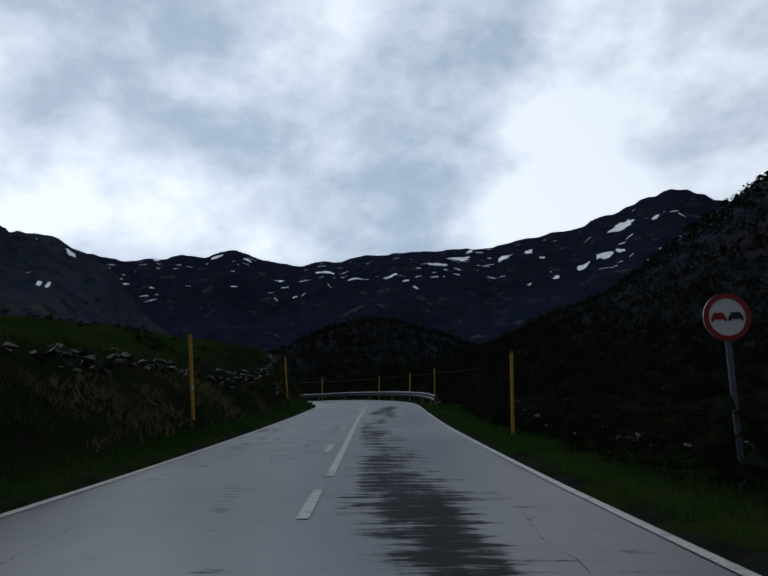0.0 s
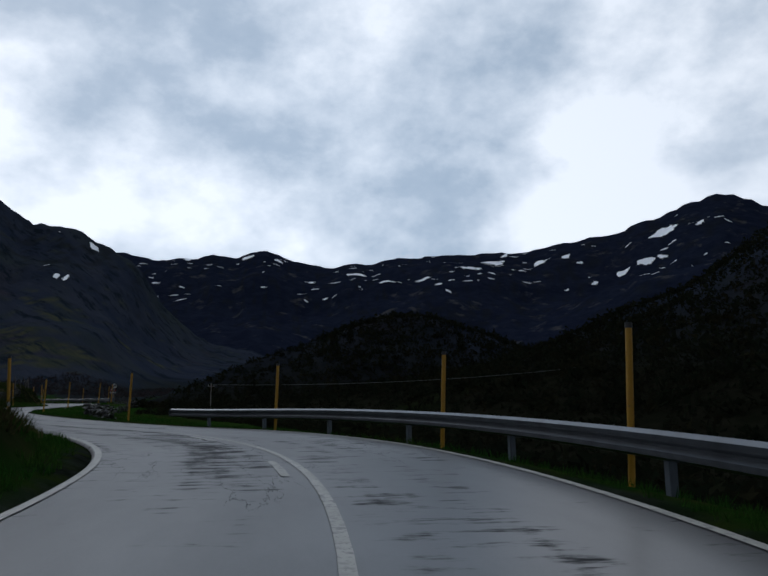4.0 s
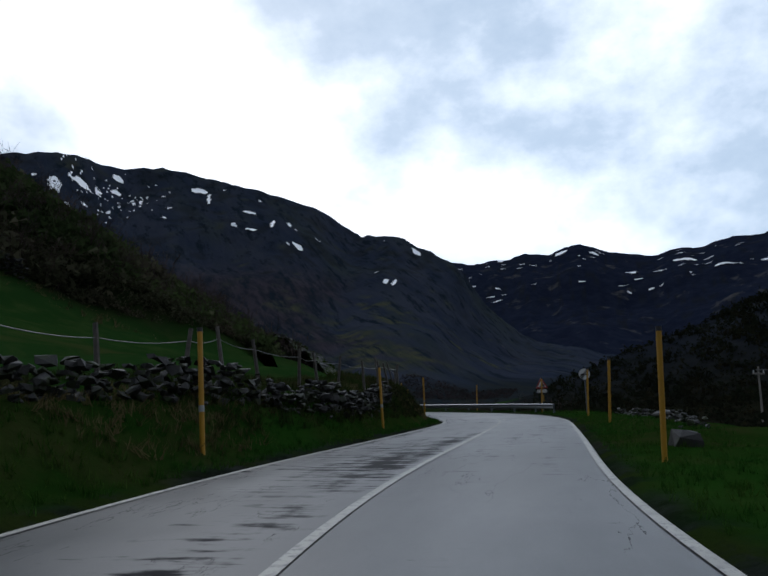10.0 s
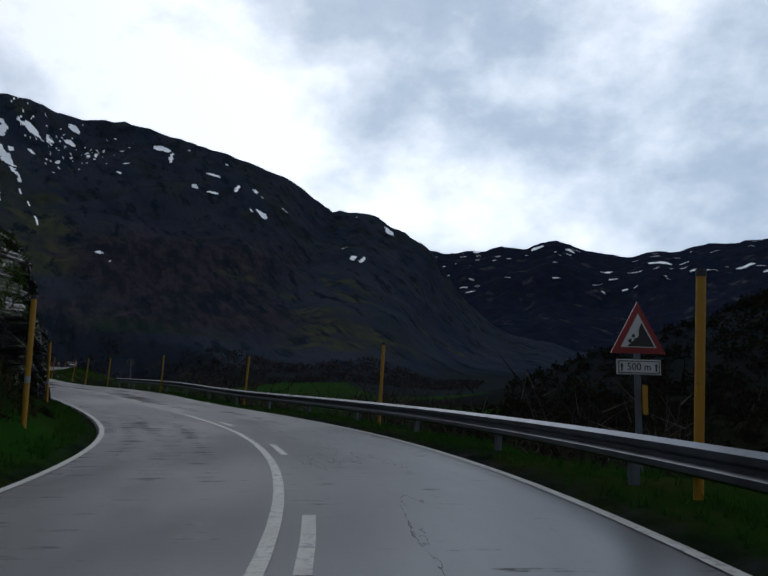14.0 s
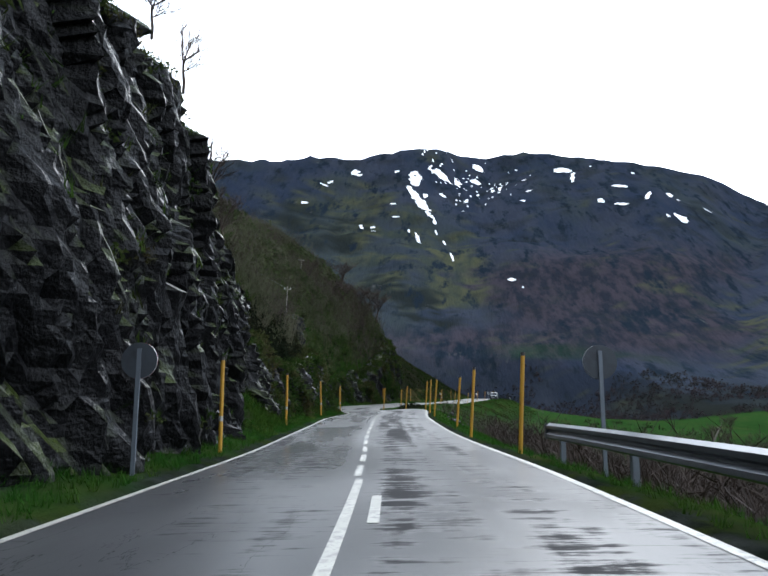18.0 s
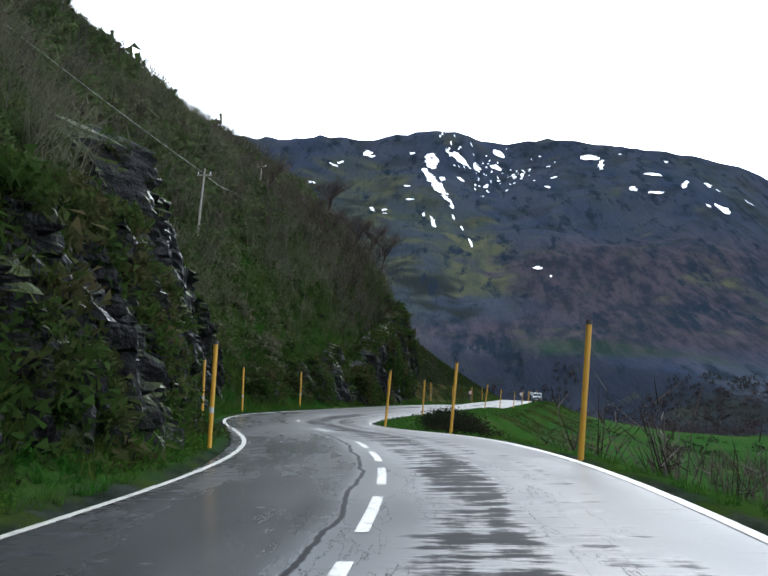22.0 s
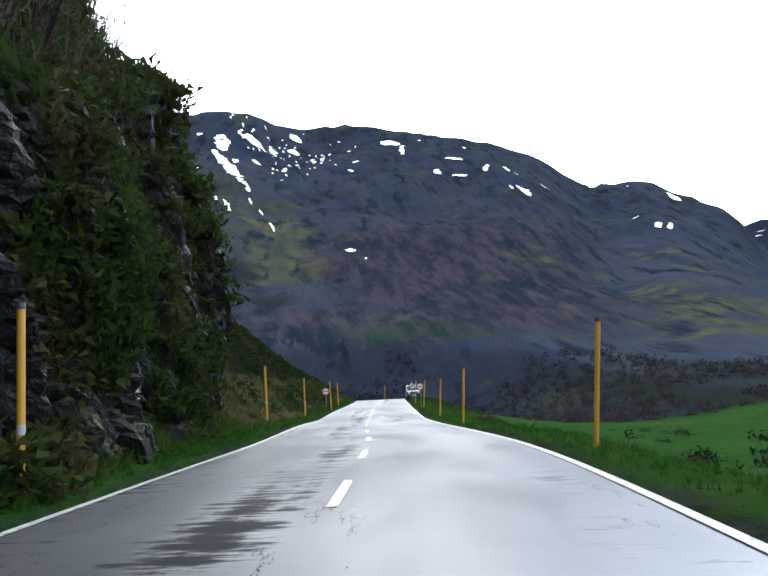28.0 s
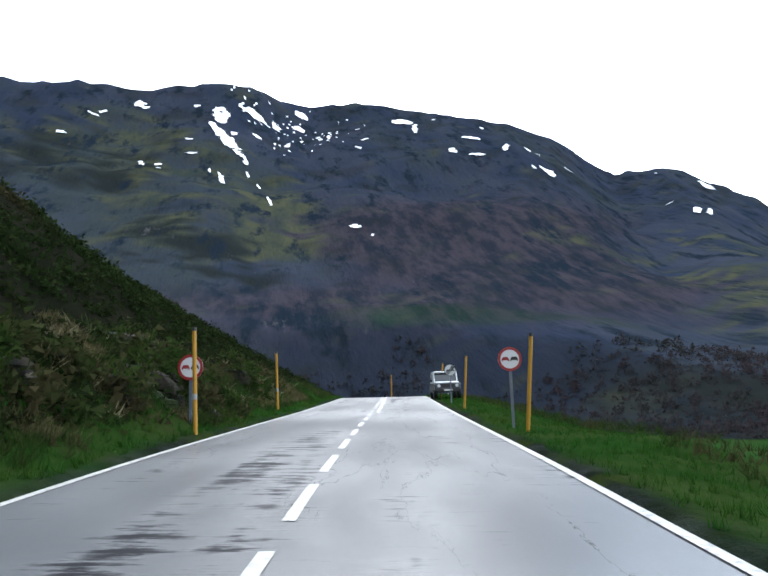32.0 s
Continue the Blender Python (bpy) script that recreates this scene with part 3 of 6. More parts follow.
def zones(x, y, z, u, d):
    """Masks of field, heath and rock; alpha: the far heath with haze in its colour."""
    n1 = fbm(x, y, 45, 4, 91)
    near = np.abs(d) < 75
    heath = np.where(near, smooth(6.5, 16, d + n1 * 6) * smooth(206, 216, u) * (1 - smooth(310, 314, u) * (1 - smooth(350, 354, u)) * 0.3), 1.0)
    heath = np.maximum(heath, np.where(near, smooth(5.0, 6.4, d + n1) * smooth(350, 356, u), 0))
    heath = np.maximum(heath, np.where(near, smooth(0, 4, d - field_top(u) + n1) * smooth(108, 122, u), 0))
    heath = np.maximum(heath, np.where(near, smooth(3.9, 5.0, -d + n1 * 0.5) * (1 - smooth(96, 118, u)) * 0.95, 0))
    heath = np.maximum(heath, np.where(near, smooth(5, 8, -d + n1 * 2) * smooth(190, 204, u) * (1 - smooth(26, 36, -d + n1 * 4) * smooth(262, 285, u)) * (1 - smooth(292, 305, u)), 0))
    heath = np.maximum(heath, np.where(near, smooth(9, 13, -d + n1 * 2) * (1 - smooth(196, 204, u)), 0))
    top = field_top(u)
    heath = np.maximum(heath, np.where(near, smooth(3.6, 4.2, d + n1 * 0.5) * (1 - smooth(98, 114, u)) * (0.85 - 0.5 * smooth(6.5, 10, d + n1 * 3)), 0))
    heath = np.maximum(heath, np.where(near, smooth(4.2, 4.8, d) * (1 - smooth(6.4, 7.2, d)) * smooth(174, 182, u) * 0.8, 0))
    heath = np.maximum(heath, np.where(near, smooth(9, 15, -d + n1 * 3) * smooth(430, 445, u), 0))
    heath = np.maximum(heath, np.where(near, smooth(0, 3, d - top) * smooth(108, 118, u), 0))
    field = np.where(near, smooth(6, 9, d) * smooth(114, 124, u) * (1 - smooth(206, 213, u)) * (1 - smooth(0, 3, d - top)), 0.0)
    heath = np.maximum(heath, np.where(near, smooth(5.6, 7.6, d + n1) * smooth(256, 262, u) * (1 - smooth(300, 308, u)), 0))
    verge = np.where(d > 0, (1 - smooth(3.8, 4.6, d)) * 0.35, (1 - smooth(6, 10, -d)) * 0.5 * smooth(288, 296, u)) * smooth(205, 215, u)
    field = np.maximum(field, np.where(near, verge, 0))
    field = np.maximum(field, np.where(near, smooth(26, 36, -d + n1 * 4) * smooth(262, 285, u) * (1 - smooth(430, 445, u)), 0))
    across, along = (x + 72) * 0.835 + (y - 283) * 0.55, (y - 283) * 0.835 - (x + 72) * 0.55
    flat = (across > -62 + n1 * 6) & (across < 48) & (along > -14) & (along < 98) & (d < -9) & (z < -1)
    field = np.where(flat, 1.0, field)
    heath = np.where(flat, smooth(0.45, 0.6, fbm(x, y, 40, 3, 95)) * (1 - smooth(285, 305, y)), heath)
    heath = np.where(~near & ~flat, 1.0, heath)
    # green ridge and meadows under the near mountain
    meadow = smooth(0.25, 0.75, np.exp(-0.5 * (((x + 200) / 32) ** 2 + ((y - 440 - (x + 203) * 0.25) / 9) ** 2)) + 0.3 * fbm(x, y, 22, 4, 97)) * 0.8
    heath = np.where(~near, heath * (1 - 0.4 * meadow), heath)
    field = np.where(~near, np.maximum(field, 0.15 * meadow), field)
    steep = np.where(near, smooth(3.9, 4.6, d) * (1 - smooth(8, 11, d + n1)), 0)
    cut = smooth(208, 214, u) * (1 - smooth(256, 258, u)) + smooth(298, 300, u) * (1 - smooth(308, 311, u)) + smooth(334, 341, u) * (1 - smooth(350, 352, u))
    rock = steep * np.clip(cut, 0, 1)
    crag = np.where(~near & (z > 120), smooth(0.25, 0.5, fbm(x, y, 14, 4, 99)) * 0.4, 0)
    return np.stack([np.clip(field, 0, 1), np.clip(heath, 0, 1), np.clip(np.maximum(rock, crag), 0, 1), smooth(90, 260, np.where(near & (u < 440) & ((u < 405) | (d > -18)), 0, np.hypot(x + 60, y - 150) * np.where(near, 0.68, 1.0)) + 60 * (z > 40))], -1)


def paint(ob, colours):
    at = ob.data.attributes.new("zone", "FLOAT_COLOR", "POINT")
    at.data.foreach_set("color", np.asarray(colours, np.float32).ravel())


def paint_hill(ob, u, d):
    at = ob.data.attributes.new("hillside", "FLOAT", "POINT")
    at.data.foreach_set("value", (smooth(205, 215, u) * (1 - smooth(349, 354, u)) * (d > 0) * (np.abs(d) < 900)).astype(np.float32))


def axis_steps(lo, hi, core, reach):
    """Even steps over the middle and growing ones out to the horizon."""
    mid = list(np.arange(lo, hi + core / 2, core))
    out, st = [], core
    p = 0.0
    while p < reach:
        st *= 1.022
        p += st
        out.append(p)
    return np.array([lo - v for v in reversed(out)] + mid + [mid[-1] + v for v in out])


gx, gy = axis_steps(-230, 120, 3.6, 3300), axis_steps(-60, 430, 3.6, 3300)
GX, GY = np.meshgrid(gx, gy)
fx_, fy_ = GX.ravel(), GY.ravel()
fz_, fu_, fd_ = land(fx_, fy_)
fz_ = fz_ - np.where(fd_ > 0, (1 - smooth(10.2, 13.2, np.abs(fd_))) * 8.0, (1 - smooth(9.0, 12.5, np.abs(fd_))) * 2.2)
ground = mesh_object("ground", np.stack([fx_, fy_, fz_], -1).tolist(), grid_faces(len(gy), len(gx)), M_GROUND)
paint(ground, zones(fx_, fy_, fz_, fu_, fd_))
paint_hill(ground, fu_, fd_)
# Distance mask for the far ridge's dark haze colour.
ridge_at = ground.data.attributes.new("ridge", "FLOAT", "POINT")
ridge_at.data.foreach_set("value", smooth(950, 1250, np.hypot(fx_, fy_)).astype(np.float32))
def spots(x, y, places, r, seed, rag=0.75):
    """A mask round the given places, r metres wide, with ragged edges."""
    g = sum(np.exp(-0.5 * (((x - px) ** 2 + (y - py) ** 2) / r ** 2)) for px, py in places)
    return smooth(0.25, 0.95, g + rag * fbm(x, y, r * 0.8, 5, seed, 0.65)) * smooth(-0.5, 0.3, fbm(x, y, r * 0.45, 3, seed + 1))


olive_ = np.maximum(spots(fx_, fy_, ((-481, 548), (-440, 535), (-410, 521), (-372, 505), (-337, 491), (-307, 480), (-372, 560), (-500, 520)), 26, 401),
                    spots(fx_, fy_, ((-150, 635), (-188, 571), (-147, 543), (-127, 595), (-108, 500), (-81, 621), (-136, 478), (-118, 505)), 15, 403))
dark_ = np.maximum(spots(fx_, fy_, ((-325, 450), (-308, 452), (-296, 462), (-340, 462)), 13, 405), spots(fx_, fy_, ((-474, 505), (-436, 495), (-455, 492)), 22, 407))
wood_ = smooth(-0.15, 0.35, fbm(fx_, fy_, 120, 4, 409)) * smooth(10, 30, fz_) * (1 - smooth(85, 130, fz_))
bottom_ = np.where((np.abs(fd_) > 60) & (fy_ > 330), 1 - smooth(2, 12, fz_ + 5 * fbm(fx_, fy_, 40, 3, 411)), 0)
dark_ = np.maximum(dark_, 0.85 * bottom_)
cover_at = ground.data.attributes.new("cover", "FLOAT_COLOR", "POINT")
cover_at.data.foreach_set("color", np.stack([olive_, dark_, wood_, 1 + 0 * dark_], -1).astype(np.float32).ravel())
tagged(ground, "green fields, heath and bare mountain slopes round the road", "ground", kind="structure")

# The banks along the road, finer, with the cuts in the rock.
bu_ = np.arange(0, U_END + 0.01, 0.5)
left_cols = np.concatenate([np.arange(3.02, 4.2, 0.26), np.arange(4.2, 7, 0.14), np.arange(7, 13.4, 0.5)])
right_cols = -np.concatenate([np.arange(3.02, 5, 0.25), np.arange(5, 13.4, 0.6)])


def bank_sheet(name, cols, label):
    uu, dd = np.meshgrid(bu_, cols, indexing="ij")
    uu, dd = uu.ravel(), dd.ravel()
    x, y, z = road_point(uu, dd)
    hb = beside(uu, dd)
    z = z + hb + relief(x, y, dd)
    zn = zones(x, y, z, uu, dd)
    # rock faces: broken into ledges and blocks
    k = zn[:, 2] * (dd > 0)
    block = np.abs(fbm(uu * 1.0, z * 1.6, 1.3, 3, 111)) * 0.8 + fbm(uu, z * 2, 3.5, 3, 113) * 0.8
    off = k * np.clip(block - 0.6, -0.6, 0.25)
    turn = np.interp(uu, U, TURN)
    x, y = x + np.cos(turn) * off, y + np.sin(turn) * off
    z = z + k * fbm(uu, z, 0.7, 2, 115) * 0.2
    edge = np.abs(dd) < 3.1
    z = np.where(edge, z - 0.10, z)
    ob = mesh_object(name, np.stack([x, y, z], -1).tolist(), [f[::-1] for f in grid_faces(len(bu_), len(cols))] if cols[0] > 0 else grid_faces(len(bu_), len(cols)), M_GROUND)
    mud = (1 - smooth(3.1, 3.75, np.abs(dd) + fbm(uu, dd, 2.5, 3, 117) * 0.3)) * 0.85
    zn[:, 2] = np.maximum(zn[:, 2], mud)      # bare wet earth along the asphalt
    paint(ob, zn)
    paint_hill(ob, uu, dd)
    return tagged(ob, label, "bank", kind="structure")


bank_sheet("bank_left", left_cols, "grass bank and wet dark rock cut beside the road")
bank_sheet("bank_right", right_cols, "grass verge falling away to the valley")


# ---- road ----
def wet_asphalt():
    """Worn asphalt: grey, with dark wet streaks along the wheel tracks that shine."""
    m = bpy.data.materials.new("wet_asphalt")
    m.use_nodes = True
    n, k = m.node_tree.nodes, m.node_tree.links
    b = n["Principled BSDF"]
    at, sep = n.new("ShaderNodeAttribute"), n.new("ShaderNodeSeparateXYZ")
    at.attribute_name = "lane"
    k.new(at.outputs["Vector"], sep.inputs["Vector"])

    def noise_at(sx, sy, detail, rough=0.6):
        mp, no = n.new("ShaderNodeMapping"), n.new("ShaderNodeTexNoise")
        mp.inputs["Scale"].default_value = (sx, sy, 1)
        no.inputs["Scale"].default_value, no.inputs["Detail"].default_value, no.inputs["Roughness"].default_value = 1.0, detail, rough
        k.new(at.outputs["Vector"], mp.inputs["Vector"])
        k.new(mp.outputs["Vector"], no.inputs["Vector"])
        return no.outputs["Fac"]

    def ranged(v, lo, hi, a=0.0, c=1.0):
        r = n.new("ShaderNodeMapRange")
        r.interpolation_type = "SMOOTHSTEP"
        r.inputs["From Min"].default_value, r.inputs["From Max"].default_value, r.inputs["To Min"].default_value, r.inputs["To Max"].default_value = lo, hi, a, c
        k.new(v, r.inputs["Value"])
        return r.outputs["Result"]

    def math2(op, a, c):
        o = n.new("ShaderNodeMath")
        o.operation = op
        for i, v in enumerate((a, c)):
            if isinstance(v, (int, float)):
                o.inputs[i].default_value = v
            else:
                k.new(v, o.inputs[i])
        return o.outputs[0]

    # x: along the road in metres, y: across
    broad = math2("ADD", math2("MULTIPLY", noise_at(0.05, 0.5, 3), 0.62), math2("MULTIPLY", noise_at(0.22, 1.3, 4), 0.38))
    streaks = noise_at(4.2, 0.75, 5, 0.72)
    fleck = math2("ADD", math2("MULTIPLY", broad, 0.55), math2("MULTIPLY", streaks, 0.45))
    worn = ranged(noise_at(0.035, 0.25, 3), 0.42, 0.62)

    def along(lo, hi, soft=12.0):
        return math2("MULTIPLY", ranged(sep.outputs["X"], lo, lo + soft), ranged(sep.outputs["X"], hi - soft, hi, 1.0, 0.0))

    def across(mid, half, much):
        return ranged(math2("ABSOLUTE", math2("SUBTRACT", sep.outputs["Y"], mid), 0), half * 0.4, half, much, 0.0)

    track = math2("MULTIPLY", math2("ADD", across(-1.15, 0.9, 0.03), across(1.0, 0.9, 0.03)), worn)
    track = math2("ADD", track, across(2.6, 0.5, 0.03))
    track = math2("ADD", track, math2("MULTIPLY", math2("ADD", across(-0.8, 0.85, 0.095), across(-1.9, 0.5, 0.07)), along(214, 322)))
    track = math2("ADD", track, math2("MULTIPLY", across(1.15, 1.5, 0.06), along(96, 178, 20.0)))
    track = math2("ADD", track, math2("MULTIPLY", math2("ADD", across(0.9, 0.8, 0.05), across(-1.0, 0.9, 0.015)), along(322, 460)))
    track = math2("ADD", track, math2("MULTIPLY", across(-0.9, 1.0, 0.055), along(20, 112)))
    track = math2("ADD", track, math2("MULTIPLY", across(1.3, 1.2, 0.05), along(172, 224)))
    dry = ranged(math2("ADD", fleck, track), 0.545, 0.63)
    crack = ranged(math2("ABSOLUTE", math2("SUBTRACT", noise_at(0.16, 0.9, 7, 0.6), 0.5), 0), 0.0, 0.0035, 1.0, 0.0)
    crack = math2("MULTIPLY", crack, ranged(noise_at(0.08, 0.4, 2), 0.5, 0.56))
    seam = math2("ADD", sep.outputs["Y"], math2("MULTIPLY", math2("SUBTRACT", noise_at(0.5, 0.0, 5), 0.5), 0.5))
    seam = math2("MULTIPLY", ranged(math2("ABSOLUTE", math2("SUBTRACT", seam, 0.42), 0), 0.015, 0.05, 1.0, 0.0), math2("ADD", along(104, 142, 6.0), along(262, 300, 6.0)))
    crack = math2("MAXIMUM", crack, seam)
    dark = math2("MAXIMUM", dry, crack)
    stain = ranged(noise_at(0.5, 0.9, 5), 0.35, 0.7, 0.0, 1.0)
    ba = n.new("ShaderNodeMix")
    ba.data_type = "RGBA"
    ba.inputs["A"].default_value, ba.inputs["B"].default_value = (0.041, 0.041, 0.044, 1), (0.031, 0.031, 0.034, 1)
    k.new(stain, ba.inputs["Factor"])
    # Left lane: smoother when wet, the hillside's dark reflection put into its colour.
    wet_hill_lane = math2("MULTIPLY", ranged(sep.outputs["Y"], 0.3, 0.8), along(236, 318))
    hill_dark = n.new("ShaderNodeMix")
    hill_dark.data_type = "RGBA"
    hill_dark.inputs["B"].default_value = (0.014, 0.014, 0.015, 1)
    k.new(ba.outputs["Result"], hill_dark.inputs["A"])
    k.new(math2("MULTIPLY", wet_hill_lane, ranged(noise_at(0.15, 0.8, 5), 0.3, 0.55, 0.55, 1.0)), hill_dark.inputs["Factor"])
    mi = n.new("ShaderNodeMix")
    mi.data_type = "RGBA"
    mi.inputs["B"].default_value = (0.011, 0.011, 0.013, 1)
    k.new(hill_dark.outputs["Result"], mi.inputs["A"])
    k.new(dark, mi.inputs["Factor"])
    wet = dark
    grain = n.new("ShaderNodeMix")
    grain.data_type, grain.blend_type = "RGBA", "MULTIPLY"
    grain.inputs["Factor"].default_value = 1.0
    gr = n.new("ShaderNodeCombineColor")
    g = ranged(noise_at(30, 30, 2), 0.3, 0.7, 0.86, 1.14)
    for s in ("Red", "Green", "Blue"):
        k.new(g, gr.inputs[s])
    k.new(mi.outputs["Result"], grain.inputs["A"])
    k.new(gr.outputs["Color"], grain.inputs["B"])
    k.new(grain.outputs["Result"], b.inputs["Base Color"])
    rg = math2("SUBTRACT", math2("ADD", ranged(wet, 0.0, 1.0, 0.28, 0.5), math2("MULTIPLY", ranged(noise_at(0.12, 0.35, 5), 0.35, 0.7), 0.1)), math2("MULTIPLY", wet_hill_lane, 0.06))
    k.new(rg, b.inputs["Roughness"])
    k.new(ranged(wet, 0.0, 1.0, 0.58, 0.02), b.inputs["Specular IOR Level"])
    bu = n.new("ShaderNodeBump")
    bu.inputs["Strength"].default_value, bu.inputs["Distance"].default_value = 0.07, 0.006
    k.new(noise_at(45, 45, 2), bu.inputs["Height"])
    k.new(bu.outputs["Normal"], b.inputs["Normal"])
    return m


M_ROAD = wet_asphalt()
road_cols = np.concatenate([[-3.09, -3.05], np.linspace(-3.0, 3.0, 15), [3.05, 3.09]])
uu, dd = np.meshgrid(np.arange(0, U_END + 0.01, 1.0), road_cols, indexing="ij")
rx_, ry_, rz_ = road_point(uu.ravel(), dd.ravel())
rz_ = rz_ + fbm(uu.ravel(), dd.ravel(), 5, 2, 7) * 0.004 - np.where(np.abs(dd.ravel()) > 3.07, 0.05, 0)
road = mesh_object("road", np.stack([rx_, ry_, rz_], -1).tolist(), grid_faces(uu.shape[0], uu.shape[1]), M_ROAD)
lane_at = road.data.attributes.new("lane", "FLOAT_VECTOR", "POINT")
lane_at.data.foreach_set("vector", np.stack([uu.ravel(), dd.ravel(), 0 * dd.ravel()], -1).astype(np.float32).ravel())
tagged(road, "wet grey asphalt of a two-lane mountain road", "road", kind="structure")


def stripe(name, u0, u1, d, width, label="", parent=None):
    us = np.linspace(u0, u1, max(2, int((u1 - u0) / 1.0) + 1))
    v = []
    for side in (-width / 2, width / 2):
        x, y, z = road_point(us, (d(us) if callable(d) else d) + side, 0.009)
        v.append(np.stack([x, y, z], -1))
    n = len(us)
    verts = np.concatenate([v[0], v[1]])
    faces = [(i, i + 1, n + i + 1, n + i) for i in range(n - 1)]
    return mesh_object(name, verts.tolist(), faces, M_LINE, parent)


tagged(stripe("edge_line", 0, U_END, lambda p: HALF - 0.25 * np.exp(-((p - 292) / 6) ** 2), 0.11), "worn white edge line along the asphalt", "road marking", "edge lines", "structure")
tagged(stripe("edge_line", 0, U_END, -HALF, 0.12), "worn white edge line along the asphalt", "road marking", "edge lines", "structure")
SOLID = [(59.5, 241, 0.05), (396, 430, -0.12)]
for a, c, d in SOLID:
    tagged(stripe("centre_line", a, c, d, 0.12), "worn white unbroken centre line", "road marking", kind="structure")
DASHES = [(11, 59, 7.5, 0.1), (63.5, 112, 7.5, 0.36), (186, 240, 7.3, -0.24), (241.5, 294, 3.0, 0.1), (296.5, 330, 7.5, 0.1), (331, 355, 5.0, 0.12), (357.3, 420, 3.03, 0.12)]
for a, c, every, d in DASHES:
    for p in np.arange(a, c - 2, every):
        tagged(stripe("centre_dash", p, p + 2.0, d, 0.12), "worn white dash of the centre line", "road marking", "centre dashes", "structure")


# ---- things ----
def part(name, bm, mat, parent, label=""):
    me = bpy.data.meshes.new(name)
    bm.to_mesh(me)
    bm.free()
    me.materials.append(mat)
    ob = new(name, me)
    ob.parent = parent
    if label:
        ob["label"] = label
    return ob


def holder(name, m, label, category, group=""):
    ob = new(name)
    ob.empty_display_size = 0.2
    ob.matrix_world = m
    return tagged(ob, label, category, group)


def rod(r, z0, z1, seg=10, r2=None, x=0.0, y=0.0, bevel=0.0):
    bm = bmesh.new()
    bmesh.ops.create_cone(bm, cap_ends=True, segments=seg, radius1=r, radius2=r if r2 is None else r2, depth=z1 - z0, matrix=Matrix.Translation((x, y, (z0 + z1) / 2)))
    return bm


def slab(x0, x1, y0, y1, z0, z1, bevel=0.0):
    bm = bmesh.new()
    bmesh.ops.create_cube(bm, size=1, matrix=Matrix.Translation(((x0 + x1) / 2, (y0 + y1) / 2, (z0 + z1) / 2)) @ Matrix.Diagonal((x1 - x0, y1 - y0, z1 - z0, 1)))
    if bevel:
        bmesh.ops.bevel(bm, geom=bm.edges[:], offset=bevel, segments=2, affect="EDGES")
    return bm


def on_ground(u, d):
    """A place beside the road, at the height of the ground there."""
    x, y, z = (float(v) for v in road_point(u, d))
    g = z + float(beside(u, d)) + float(relief(np.array([x]), np.array([y]), np.array([d]))[0])
    return x, y, g


def snow_pole(m, band):
    ob = holder("snow_pole", m, "tall yellow snow pole with a black cap on the verge", "snow pole", "snow poles along the road")
    part("shaft", rod(0.048, -0.3, 2.22, 12), M_POLE, ob, "yellow painted tube")
    part("cap", rod(0.053, 2.22, 2.3, 12), M_POLE_CAP, ob, "black cap")
    if band:
        part("band", rod(0.0505, 0.74, 0.86, 12), M_BAND, ob, "pale reflective band")
    return ob


POLES_LEFT = [(67.8, 4.1), (87.2, 4.2), (118.2, 3.4), (138.2, 3.85), (147.7, 3.8), (160.3, 4.0), (174, 3.9), (191, 4.1), (202.6, 4.1), (218, 4.0), (247.5, 3.6), (260.8, 3.75), (275, 3.7), (290.4, 3.4), (302.6, 3.8), (310, 3.7), (319.2, 4.0), (337, 3.8),
              (357.5, 4.1), (371, 3.95), (384.5, 3.45), (397, 3.8)]
POLES_RIGHT = [(68.6, -4.4), (93, -4.3), (100.5, -4.3), (106.5, -4.4), (115, -4.25), (126.8, -3.95), (147.8, -4.05), (161.2, -4.05), (174.5, -4.2), (183.8, -4.2), (195.5, -4.05), (207.5, -4.2), (220, -4.1), (233, -3.7), (246.3, -3.45), (253.6, -3.35),
               (262.5, -3.8), (273.5, -3.45), (279.2, -3.2), (286.2, -3.2), (296, -3.7), (302.6, -3.3), (310.8, -3.5), (319.5, -3.95), (341.5, -4.0), (357.5, -3.8), (371.5, -4.1), (386.0, -3.9), (399.2, -3.7), (414.8, -3.7)]
first_pole = {}
pole_rng = random.Random(4)
for pu, pd in POLES_LEFT + POLES_RIGHT:
    m = pose(*on_ground(pu, pd), pole_rng.uniform(-1.2, 1.2), pole_rng.uniform(-1.2, 1.2) + ((3.4 if pu < 335 else 6.0) if pd < 0 else -0.8), road_turn(pu))
    if (pd > 0) in first_pole:
        copy_thing(first_pole[pd > 0], m)
    else:
        first_pole[pd > 0] = snow_pole(m, pd > 0)


